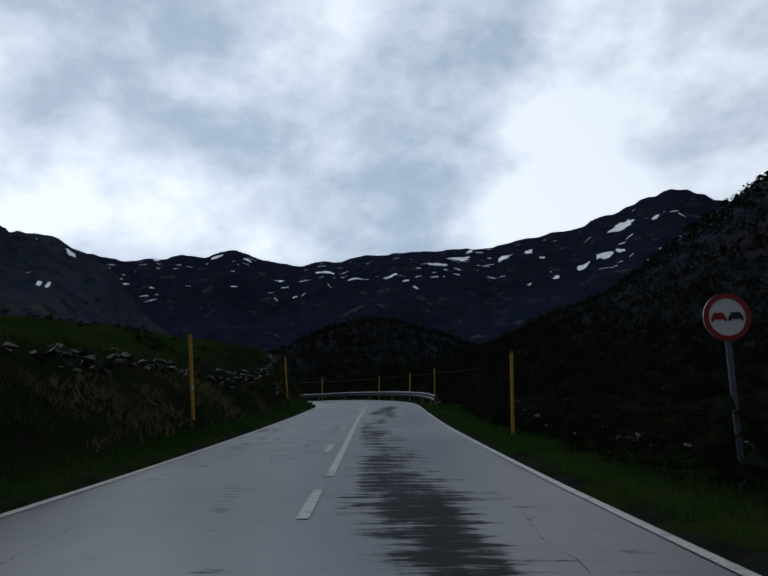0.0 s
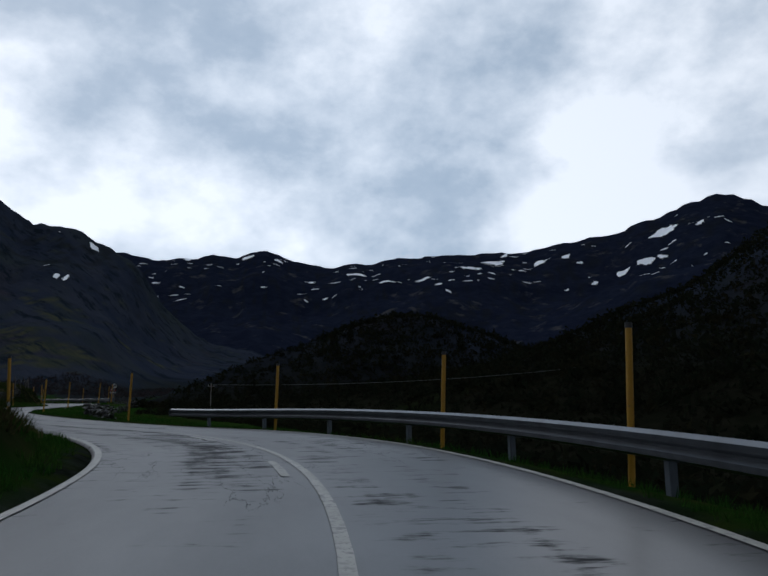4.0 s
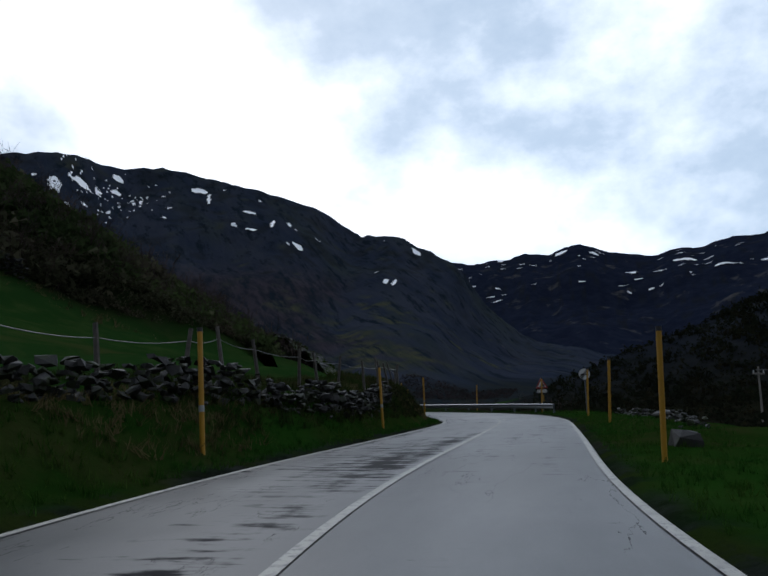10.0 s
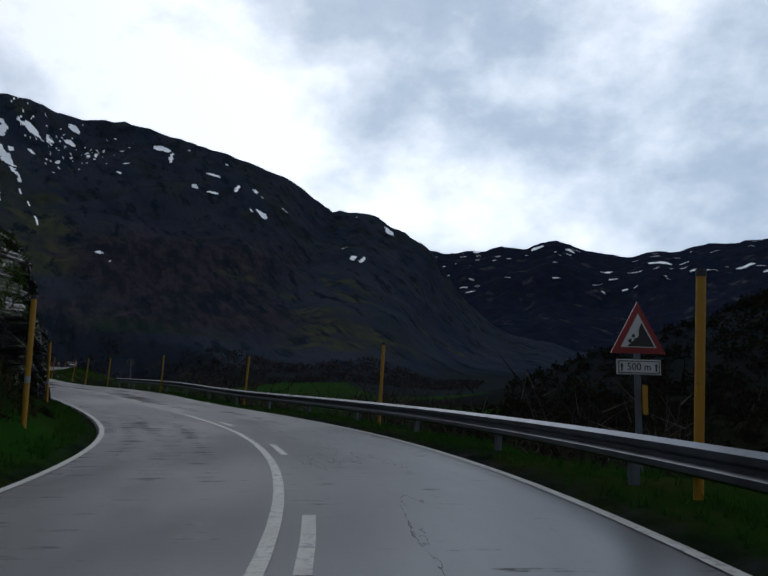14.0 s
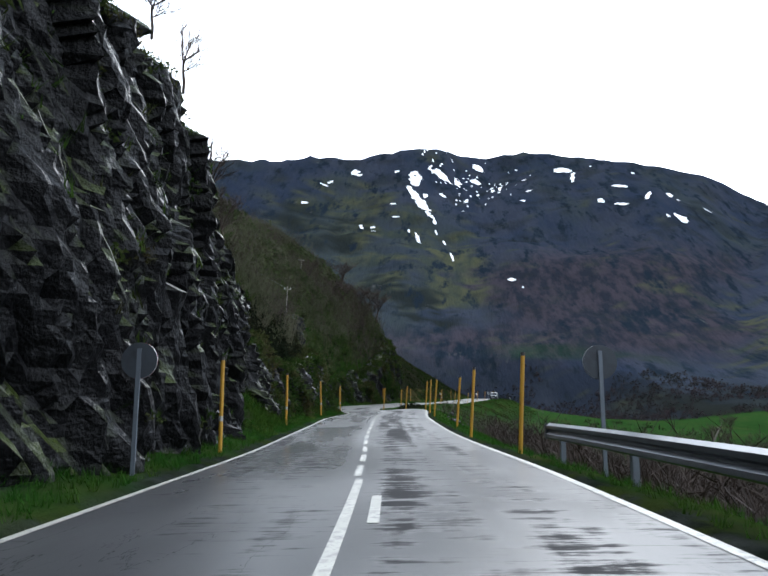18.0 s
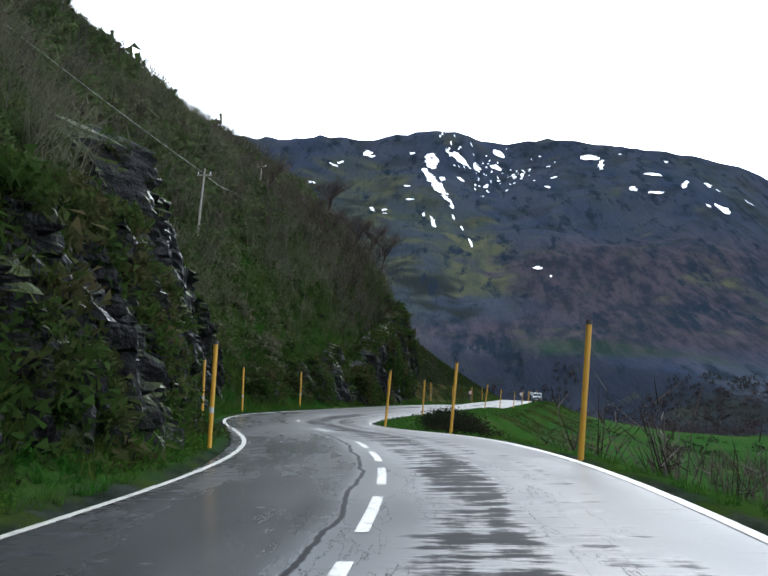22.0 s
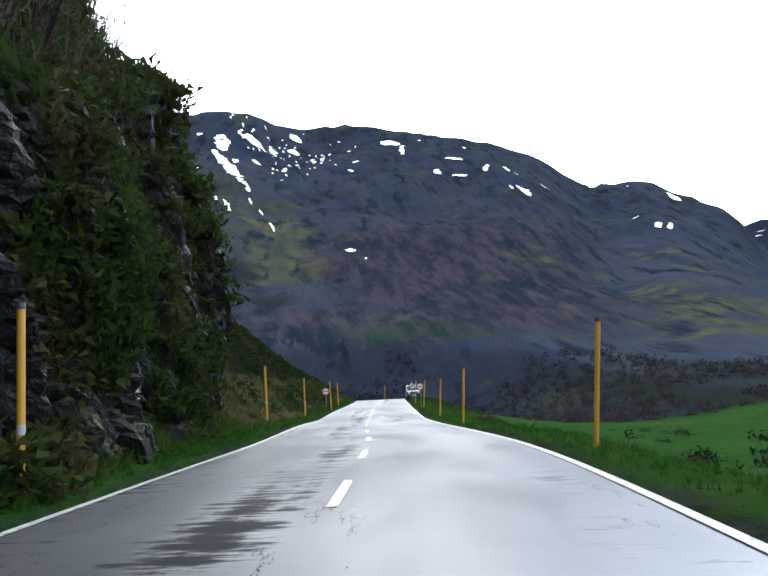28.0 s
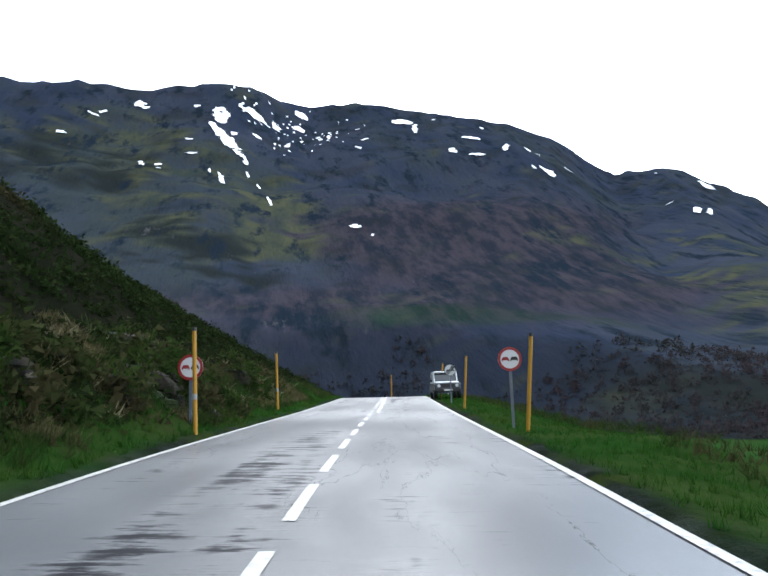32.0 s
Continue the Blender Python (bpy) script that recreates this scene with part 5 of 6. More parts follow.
stuff(scatter("hillside_scrub", LEAFY, x, y, z - 0.3, r.uniform(1.6, 2.9, len(x)), M_HILL, r, 0.1, (0.8, 1.3)), "tall green scrub round the foot of the mast", "scrub")
x, y, z, u, d = strewn(2000, 212, 351, 8, 60, r)
stuff(scatter("bare_scrub", TWIGGY, x, y, z - 0.1, r.uniform(1.8, 3.8, len(x)), M_TWIG, r, 0.15), "leafless twiggy scrub standing out of the hillside", "scrub")
x, y, z, u, d = strewn(11000, 352, 445, 4.6, 32, r, lambda u, d: d > np.where((u < 371) | (u > 391), 5.8, 4.7) + 0.8 * fbm(u, d, 3, 2, 19))
stuff(scatter("heather", HEATHER, x, y, z - 0.1, r.uniform(0.6, 1.6, len(x)), M_HEATHER, r, 0.1, (0.6, 1.1)), "low dark heather cushions on the slope", "heather")
x, y, z, u, d = strewn(9000, 352, 450, 28, 90, r)
stuff(scatter("heather", SPECKS, x, y, z - 0.2, r.uniform(1.0, 2.4, len(x)), M_HEATHER, r, 0.1, (0.5, 0.8)), "low dark heather on the upper slope", "heather")
x, y, z, u, d = strewn(3600, 112, 212, 20, 90, r, lambda u, d: d > field_top(u) + 2.0)
stuff(scatter("upper_scrub", CROWNS, x, y, z - 0.2, r.uniform(1.2, 3.4, len(x)), M_UPPER, r, 0.1, (0.7, 1.2)), "dark bushes above the upper field wall", "scrub")
x, y, z, u, d = strewn(1500, 186, 213, 12, 36, r, lambda u, d: d > field_top(u) + 1.5)
stuff(scatter("upper_scrub", LEAFY, x, y, z - 0.2, r.uniform(1.0, 2.4, len(x)), M_UPPER, r, 0.1, (0.7, 1.1)), "dark bushes round the end of the field", "scrub")
x, y, z, u, d = strewn(420, 112, 182, 4.4, 5.4, r, patchy(4, 31, -0.1))
stuff(scatter("wall_brambles", LEAFY, x, y, z - 0.1, r.uniform(0.3, 0.75, len(x)), M_ROUGH, r, 0.2, (0.5, 0.9)), "olive brambles and ferns growing over the field wall", "scrub")
x, y, z, u, d = strewn(700, 178, 210, 4.3, 6.8, r)
stuff(scatter("bank_bushes", LEAFY, x, y, z - 0.15, r.uniform(0.3, 0.9, len(x)), M_SCRUB, r, 0.1, (0.5, 0.9)), "dark brambles hanging down the steep bank", "scrub")
x, y, z, u, d = strewn(900, 112, 212, 20, 80, r, lambda u, d: d > field_top(u) + 2.5)
stuff(scatter("bare_scrub", TWIGGY, x, y, z - 0.2, r.uniform(1.6, 3.4, len(x)), M_TWIG, r, 0.15), "leafless scrub above the field", "scrub")
x, y, z, u, d = strewn(1400, 40, 112, 6.5, 34, r, patchy(7, 23, -0.1))
stuff(scatter("bank_bushes", CROWNS, x, y, z - 0.2, r.uniform(0.4, 1.3, len(x)), M_SCRUB, r, 0.1, (0.6, 1.0)), "low dark bushes on the bank", "scrub")
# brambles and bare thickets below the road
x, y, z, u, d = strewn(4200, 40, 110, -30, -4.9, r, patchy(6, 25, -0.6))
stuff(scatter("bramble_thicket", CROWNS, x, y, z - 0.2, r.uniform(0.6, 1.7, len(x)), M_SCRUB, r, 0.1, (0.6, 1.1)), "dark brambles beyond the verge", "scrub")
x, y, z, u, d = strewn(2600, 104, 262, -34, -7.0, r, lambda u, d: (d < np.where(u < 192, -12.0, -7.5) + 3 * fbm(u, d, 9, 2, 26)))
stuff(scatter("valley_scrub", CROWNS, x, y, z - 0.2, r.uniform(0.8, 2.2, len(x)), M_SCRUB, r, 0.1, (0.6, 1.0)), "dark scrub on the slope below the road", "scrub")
x, y, z, u, d = strewn(1700, 200, 294, -30, -5.6, r, patchy(9, 27, -0.4))
stuff(scatter("bare_thicket", TWIGGY, x, y, z - 0.1, r.uniform(1.4, 3.0, len(x)), M_TWIG, r, 0.15), "reddish leafless thicket below the road", "scrub")
x, y, z, u, d = strewn(520, 244, 268, -16, -6.0, r)
stuff(scatter("bare_thicket", TWIGGY, x, y, z - 0.1, r.uniform(1.2, 2.3, len(x)), M_TWIG, r, 0.12), "tall reddish-brown bare stems below the verge", "scrub")
x, y, z, u, d = strewn(46, 303, 318, -8.2, -5.7, r)
stuff(scatter("verge_bushes", BUSHES, x, y, z - 0.1, r.uniform(1.6, 2.6, len(x)), M_SCRUB, r, 0.1, (0.7, 1.0)), "dark evergreen bushes at the edge of the bend", "scrub")
x, y, z, u, d = strewn(420, 284, 350, -24, -6.0, r, patchy(8, 29, 0.05))
stuff(scatter("slope_bushes", BUSHES, x, y, z - 0.3, r.uniform(0.9, 2.4, len(x)), M_SCRUB, r, 0.1, (0.7, 1.0)), "rounded dark bushes on the slope below the road", "scrub")
x, y, z, u, d = strewn(110, 302, 320, -15, -6.4, r)
stuff(scatter("verge_bushes", BUSHES, x, y, z - 0.3, r.uniform(1.1, 2.3, len(x)), M_SCRUB, r, 0.1, (0.7, 1.0)), "thick dark bushes below the bend", "scrub")
x, y, z, u, d = strewn(14, 375, 420, -40, -26.0, r)
stuff(scatter("slope_bushes", BUSHES, x, y, z - 0.3, r.uniform(0.9, 2.8, len(x)), M_SCRUB, r, 0.1, (0.7, 1.0)), "rounded dark bushes at the edge of the green field", "scrub")


def far_scatter(name, n, x0, x1, y0, y1, size, keep, mat, label, shapes=CROWNS, seed=41):
    rr = np.random.default_rng(seed)
    x, y = rr.uniform(x0, x1, n), rr.uniform(y0, y1, n)
    z, u, d = land(x, y)
    ok = keep(x, y, z) & (np.abs(d) > 22)
    x, y, z = x[ok], y[ok], z[ok]
    return stuff(scatter(name, shapes, x, y, z - 0.5, rr.uniform(*size, len(x)), mat, rr, 0.05, (0.8, 1.4)), label, "wood")


far_scatter("valley_hedges", 1800, -130, 60, 190, 460, (1.5, 3.4), lambda x, y, z: (z < -3) & (np.abs(fbm(x, y, 55, 2, 37)) < 0.07), M_SCRUB, "dark hedges between the green valley fields", LEAFY, 45)
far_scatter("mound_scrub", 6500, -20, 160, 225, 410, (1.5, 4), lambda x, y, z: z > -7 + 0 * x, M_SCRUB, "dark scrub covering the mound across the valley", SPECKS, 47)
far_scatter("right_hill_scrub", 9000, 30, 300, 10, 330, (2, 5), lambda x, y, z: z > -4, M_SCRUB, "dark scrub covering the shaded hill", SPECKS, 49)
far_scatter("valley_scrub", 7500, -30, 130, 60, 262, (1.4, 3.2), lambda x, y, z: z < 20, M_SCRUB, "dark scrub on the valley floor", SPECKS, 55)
far_scatter("bare_thicket", 900, -120, -30, 215, 288, (1.6, 3.2), lambda x, y, z: z < 0, M_TWIG, "reddish leafless thicket in the valley", TWIGGY, 57)
far_scatter("valley_thicket", 9000, -290, -40, 358, 480, (1.4, 3.2), lambda x, y, z: ((x + 72) * -0.55 + (y - 283) * 0.835 > 97) & (z < 8 + 16 * fbm(x, y, 30, 3, 63)), M_VALLEY_WOOD, "dark leafless thicket on the valley floor", SPECKS, 59)
far_scatter("upper_scrub", 3600, -112, -44, 96, 168, (1.2, 2.8), lambda x, y, z: (nearest(x, y)[1] > 37) & (z > 10) & (np.hypot(x + 50.5, y - 126.5) > 4), M_UPPER, "dark scrub over the shaded hill behind the field", CROWNS, 65)
far_scatter("crag_scrub", 9000, -260, -90, 120, 300, (1.6, 3.8), lambda x, y, z: z > 8, M_HILL, "scrub on the hill behind the cliffs", SPECKS, 53)


# ---- stones ----
def stone_meshes(shapes, mat, name):
    out = []
    for v, t in shapes:
        me = bpy.data.meshes.new(name)
        me.from_pydata(v.tolist(), [], t.tolist())
        me.materials.append(mat)
        out.append(me)
    return out


STONE_MESH = stone_meshes(STONES + SLABS, M_STONE, "stone")


def stone_wall(name, places, label, rng, single):
    """A dry wall of loose stones; the stones of the stretch 'single' are parts, the rest one joined part."""
    u, d, hz, s = places
    x, y, z = road_point(u, d)
    if np.abs(d).max() > 13:
        z = land(x, y)[0]
    else:
        z = z + beside(u, d) + relief(x, y, d)
    z = z + hz
    ob = holder(name, pose(float(x[0]), float(y[0]), float(z[0])), label, "stone wall")
    inv = ob.matrix_world.inverted()
    one = np.where((u > single[0]) & (u < single[1]))[0][:300]
    rest = np.setdiff1d(np.arange(len(u)), one)
    for i in one:
        st = new("stone", STONE_MESH[int(rng.integers(0, len(STONE_MESH)))])
        st.parent = ob
        st.matrix_local = inv @ pose(float(x[i]), float(y[i]), float(z[i]), float(rng.uniform(-25, 25)), float(rng.uniform(-25, 25)), float(rng.uniform(0, 360))) @ Matrix.Diagonal((*(float(s[i]),) * 3, 1))
    if len(rest):
        o = scatter("stones", STONES + SLABS, x[rest] - x[0], y[rest] - y[0], z[rest] - z[0], s[rest], M_STONE, rng, 0.1)
        o.parent = ob
        o["kind"] = "stuff"
    return ob


def courses(u0, u1, d, high, rng, every=0.24, gap=0.0, thick=0.25):
    """Stones laid in rough courses along a line beside the road."""
    us, ds, hs, ss = [], [], [], []
    for h in np.arange(0.05, high, 0.14):
        for p in np.arange(u0, u1, every):
            if rng.uniform() < gap or h > high * (0.86 + 0.12 * math.sin(p * 0.9) + 0.1 * math.sin(p * 2.7)):
                continue
            us.append(p + rng.normal(0, 0.06))
            ds.append((d(p) if callable(d) else d) + rng.normal(0, thick) * (1 - h / high * 0.4) + 0.5 * math.sin(p * 0.21))
            hs.append(h + rng.normal(0, 0.03))
            ss.append(rng.uniform(0.15, 0.36))
    return np.array(us), np.array(ds), np.array(hs), np.array(ss)


r = np.random.default_rng(51)
stone_wall("field_wall", courses(126, 181, 5.0, 0.85, r, 0.2, 0.03, 0.12), "low dry stone wall of dark broken stones along the field", r, (150, 166))
stone_wall("upper_wall", courses(112, 198, lambda p: float(field_top(p)), 1.3, r, 0.34, 0.1, 0.3), "old dry stone wall along the top of the green field", r, (0, 1))
stone_wall("ruined_wall", courses(128.5, 162, lambda p: float(np.interp(p, [126, 131, 138, 146, 162], [-4.2, -4.6, -5.5, -7.0, -9.8])), 0.5, r, 0.26, 0.2, 0.2), "ruined dry stone wall on the grass beside the road", r, (126, 162))
stone_wall("ruined_wall", courses(171, 199, lambda p: -5.9 - (p - 171) * 0.1, 0.4, r, 0.3, 0.3, 0.3), "tumbled line of pale stones beyond the verge", r, (171, 199))
stone_wall("bank_wall", courses(56, 97, 5.5, 0.4, r, 0.34, 0.35, 0.3), "tumbled stones along the top of the bank", r, (56, 97))
stone_wall("bramble_stones", courses(54, 84, -6.6, 0.45, r, 0.4, 0.5, 0.5), "grey stones half hidden in the brambles", r, (54, 80))
stone_wall("verge_stones", courses(270, 286, -5.2, 0.2, r, 0.5, 0.5, 0.4), "loose stones along the edge of the drop", r, (270, 286))
stone_wall("scree_stones", courses(299, 303, 4.8, 0.3, r, 0.16, 0.2, 0.5), "heap of broken slate fallen from the rock", r, (299, 303))

BOULDER_MESH = stone_meshes([stone_shape(r, 0.62, 34) for i in range(2)], M_STONE, "boulder")
for bu2, bd2, bs in ((164.5, -4.95, 0.75), (179.5, -6.9, 1.0), (95, -4.9, 0.5)):
    gx_, gy_, gz_ = on_ground(bu2, bd2)
    b = new("boulder", BOULDER_MESH[len(BOULDER_MESH) % 2].copy())
    b.matrix_world = pose(gx_, gy_, gz_ + 0.12 * bs, 8, 5, float(r.uniform(0, 360))) @ Matrix.Diagonal((bs, bs, bs, 1))
    tagged(b, "single grey boulder lying on the grass", "boulder", "boulders on the verge")


# ---- rock faces ----
def cells(a, b, size, seed):
    """For each point of a plane the nearest of scattered seeds: its offset and two slopes, which make flat broken facets."""
    ga, gb = a / size, b / size
    ia, ib = np.floor(ga), np.floor(gb)
    best = np.full(a.shape, 9.0)
    val = np.zeros(a.shape)
    for da in (-1, 0, 1):
        for db in (-1, 0, 1):
            ca, cb = ia + da, ib + db
            pa, pb = ca + hash2(ca, cb, seed), cb + hash2(ca, cb, seed + 1)
            va, vb = ga - pa, gb - pb
            dist = va * va + vb * vb
            v = hash2(ca, cb, seed + 2) - 0.5 + (hash2(ca, cb, seed + 3) - 0.5) * va * 1.4 + (hash2(ca, cb, seed + 4) - 0.42) * vb * 0.7
            k = dist < best
            best, val = np.where(k, dist, best), np.where(k, v, val)
    return val


def rock_cut(name, u0, u1, tops, base, lean, rng, label, moss=0.35, mat=None):
    """A cut in the rock: upright broken facets from the verge up to an uneven top."""
    us, hs = np.arange(u0, u1 + 0.01, 0.12), np.linspace(-0.3, 1.0, 72)
    uu, tt = np.meshgrid(us, hs, indexing="ij")
    top = np.interp(uu, *zip(*tops)) + fbm(uu, uu * 0, 3.0, 3, 211) * 0.7
    hh = np.where(tt < 0, tt, tt * top)
    ends = np.clip(np.minimum((uu - u0) / 1.2, (u1 - uu) / 0.9), 0, 1)
    sl = uu * 2.0 + hh * 0.8
    off = cells(uu * 1.2 + hh * 0.3, hh * 0.3, 1.6, 221) * 0.75 + cells(sl, hh * 0.3 - uu * 0.1, 0.8, 231) * 0.36 + cells(sl, hh * 0.5, 0.42, 241) * 0.15
    off = off + fbm(sl * 0.8, hh * 0.5, 0.34, 2, 245) * 0.13 + fbm(sl, hh, 1.1, 2, 247) * 0.16
    off = off + fbm(uu, hh, 5, 2, 251) * 0.5
    d = base + lean * np.maximum(hh, 0) + (1 - ends) * 1.8 - off + np.clip(tt - 0.93, 0, 1) * 18
    d = np.maximum(d, 3.75 + 0.02 * hh)
    x, y, z = road_point(uu.ravel(), d.ravel())
    z = z + hh.ravel() + 0.15
    ob = holder(name, pose(float(x[0]), float(y[0]), float(z[0])), label, "cliff")
    pts = (np.stack([x, y, z], -1) - np.array([x[0], y[0], z[0]])).reshape(len(us), len(hs), 3)
    at = 0
    while at < len(us) - 1:
        to = min(len(us) - 1, at + int(rng.integers(9, 26)))
        if len(us) - 1 - to < 8:
            to = len(us) - 1
        mesh_object("rock_slab", pts[at:to + 1].reshape(-1, 3).tolist(), [f[::-1] for f in grid_faces(to + 1 - at, len(hs))], mat or M_CLIFF, ob, True)
        at = to
    # moss, grass and small bushes on the ledges and over the edge
    n = int((u1 - u0) * 50 * moss)
    i = rng.integers(3, len(us) - 3, n), rng.integers(8, len(hs) - 2, n)
    q = np.ravel_multi_index(i, uu.shape)
    q = q[fbm(uu.ravel()[q], hh.ravel()[q], 2.5, 2, 261) > -0.1]
    n = int((u1 - u0) * 16)
    cap = np.ravel_multi_index((rng.integers(2, len(us) - 2, n), rng.integers(int(len(hs) * 0.92), len(hs), n)), uu.shape)
    q2 = np.concatenate([q, cap])
    o = scatter("ledge_plants", TUFTS, x[q2], y[q2], z[q2], rng.uniform(0.12, 0.42, len(q2)), M_BROOM, rng, 0.7)
    stuff(o, "grass and moss hanging from the wet ledges", "grass")
    q = np.concatenate([q[: len(q) // (2 if moss > 1 else 5)], cap[: len(cap) // (1 if moss > 1 else 3)]])
    o = scatter("ledge_bushes", HEATHER, x[q], y[q], z[q] - 0.2, rng.uniform(0.4, 1.7 if moss > 1 else 1.1, len(q)), M_ROUGH, rng, 0.3)
    stuff(o, "small dark bushes rooted in the rock", "scrub")
    return ob


r = np.random.default_rng(61)
rock_cut("roadside_cliff", 212, 257.5, [(212, 2.0), (216, 4.0), (224, 7.0), (236, 10.5), (244, 11.8), (248, 11.2), (250, 10.2), (252.7, 9.0), (255.5, 6.3), (257.5, 3.8)], 4.5, 0.17, r, "tall wet dark cliff of broken slabs with mossy ledges", 0.5)
rock_cut("roadside_outcrop", 258.5, 297, [(258, 4.4), (264, 4.2), (270, 3.3), (278, 3.4), (286, 4.6), (292, 4.8), (297, 4.5)], 4.45, 0.32, r, "low mossy rock face half covered by grass", 1.8)
rock_cut("roadside_cliff", 296.5, 312, [(296, 8.5), (304, 9.0), (306, 8.3), (308.5, 5.6), (311, 2.8), (312, 1.2)], 4.6, 0.22, r, "dark dripping rock outcrop at the bend", 0.8)
rock_cut("roadside_outcrop", 313, 320, [(313, 1.4), (316.5, 3.2), (320, 1.4)], 4.7, 0.36, r, "small mossy rock outcrop on the green bank", 1.8)
rock_cut("roadside_outcrop", 319.6, 331, [(319, 1.6), (322, 3.0), (327, 3.6), (331, 5.0)], 4.75, 0.34, r, "mossy rock face hung with ferns below the scrub", 2.6)
rock_cut("roadside_cliff", 330, 352.2, [(330, 2.0), (336, 5.0), (343, 8.6), (348, 10.8), (350, 10.6), (352.5, 6.0)], 4.5, 0.11, r, "wet dark cliff at the corner of the hillside, hung with scrub", 5.0)
rock_cut("earth_cut", 360, 408, [(360, 0.9), (372, 1.6), (390, 1.9), (400, 1.6), (408, 0.8)], 4.7, 0.7, r, "pale broken earth and rock cut under the heather", 1.5, M_EARTH)



def crag(x, y, z0, z1, long, deep, turn, label):
    """A bare tower of rock, broken into facets, standing out of the hillside."""
    a, t = np.meshgrid(np.linspace(0, 2 * math.pi, 97), np.linspace(0, 1, 40), indexing="ij")
    hh = z0 + (z1 - z0) * np.minimum(t * 1.15, 1.0)
    shrink = (1.05 - 0.35 * t ** 1.5) * np.clip((1 - t) / 0.13, 0, 1) ** 0.5
    side = np.cos(a) * 14 + np.sin(a) * 9
    off = 1 + 0.16 * cells(side, hh * 0.5, 4.0, 281) + 0.1 * cells(side * 1.3, hh * 0.6, 1.8, 283) + 0.06 * fbm(side, hh, 1.2, 2, 285)
    px, py = np.cos(a) * long * shrink * off, np.sin(a) * deep * shrink * off
    hh = hh + 2.5 * fbm(px, py, 6, 3, 287) * t
    c, q = math.cos(turn), math.sin(turn)
    o = mesh_object("crag", np.stack([x + px * c - py * q, y + px * q + py * c, hh], -1).reshape(-1, 3).tolist(), [f[::-1] for f in grid_faces(97, 40)], M_CLIFF, None, True)
    return tagged(o, label, "crag")


crag(-141.5, 203.5, 33.0, 49.5, 13.5, 7.0, math.radians(-102), "dark grey bare rock crag on top of the scrubby hillside")

# ---- signs ----
def flat_shape(outline, y, thick=0.004):
    """A flat plate in the x-z plane, facing -y."""
    bm = bmesh.new()
    vs = [bm.verts.new((x, y, z)) for x, z in outline]
    f = bm.faces.new(vs)
    g = bmesh.ops.extrude_face_region(bm, geom=[f])
    bmesh.ops.translate(bm, verts=[e for e in g["geom"] if isinstance(e, bmesh.types.BMVert)], vec=(0, thick, 0))
    bmesh.ops.recalc_face_normals(bm, faces=bm.faces[:])
    return bm


def ring(r0, r1, y, cz, seg=40, thick=0.004):
    bm = bmesh.new()
    a = [bm.verts.new((math.sin(2 * math.pi * i / seg) * r0, y, cz + math.cos(2 * math.pi * i / seg) * r0)) for i in range(seg)]
    b = [bm.verts.new((math.sin(2 * math.pi * i / seg) * r1, y, cz + math.cos(2 * math.pi * i / seg) * r1)) for i in range(seg)]
    fs = [bm.faces.new((a[i], a[(i + 1) % seg], b[(i + 1) % seg], b[i])) for i in range(seg)]
    g = bmesh.ops.extrude_face_region(bm, geom=fs)
    bmesh.ops.translate(bm, verts=[e for e in g["geom"] if isinstance(e, bmesh.types.BMVert)], vec=(0, thick, 0))
    bmesh.ops.recalc_face_normals(bm, faces=bm.faces[:])
    return bm


def disc(r, cz, seg=40):
    return [(math.sin(2 * math.pi * i / seg) * r, cz + math.cos(2 * math.pi * i / seg) * r) for i in range(seg)]


def car_glyph(cx, cz, s):
    """The outline of a car seen from behind."""
    return [(cx + x * s, cz + z * s) for x, z in ((-0.10, -0.055), (-0.10, 0.0), (-0.085, 0.015), (-0.06, 0.06), (0.06, 0.06), (0.085, 0.015), (0.10, 0.0), (0.10, -0.055), (0.07, -0.055), (0.07, -0.03), (-0.07, -0.03), (-0.07, -0.055))]


def sign_post(ob, high, side=0.035):
    part("post", slab(-side, side, 0.02, 0.06, -0.35, high, 0.004), M_STEEL_POST, ob, "grey galvanised post")


def no_overtaking(m, centre=2.0):
    ob = holder("no_overtaking_sign", m, "round red-rimmed no overtaking sign on a grey post", "road sign", "no overtaking signs")
    sign_post(ob, centre + 0.2)
    plate = part("plate", flat_shape(disc(0.3, centre), 0.0, 0.018), M_WHITE, ob, "white round plate")
    part("rim", ring(0.235, 0.302, -0.006, centre), M_RED, plate, "red rim")
    part("left_car", flat_shape(car_glyph(-0.11, centre, 0.95), -0.006), M_RED, plate, "red car figure")
    part("right_car", flat_shape(car_glyph(0.11, centre, 0.95), -0.006), M_BLACK, plate, "black car figure")
    part("back", flat_shape(disc(0.3, centre), 0.0185, 0.002), M_BACK, ob, "dull dark grey back")
    return ob


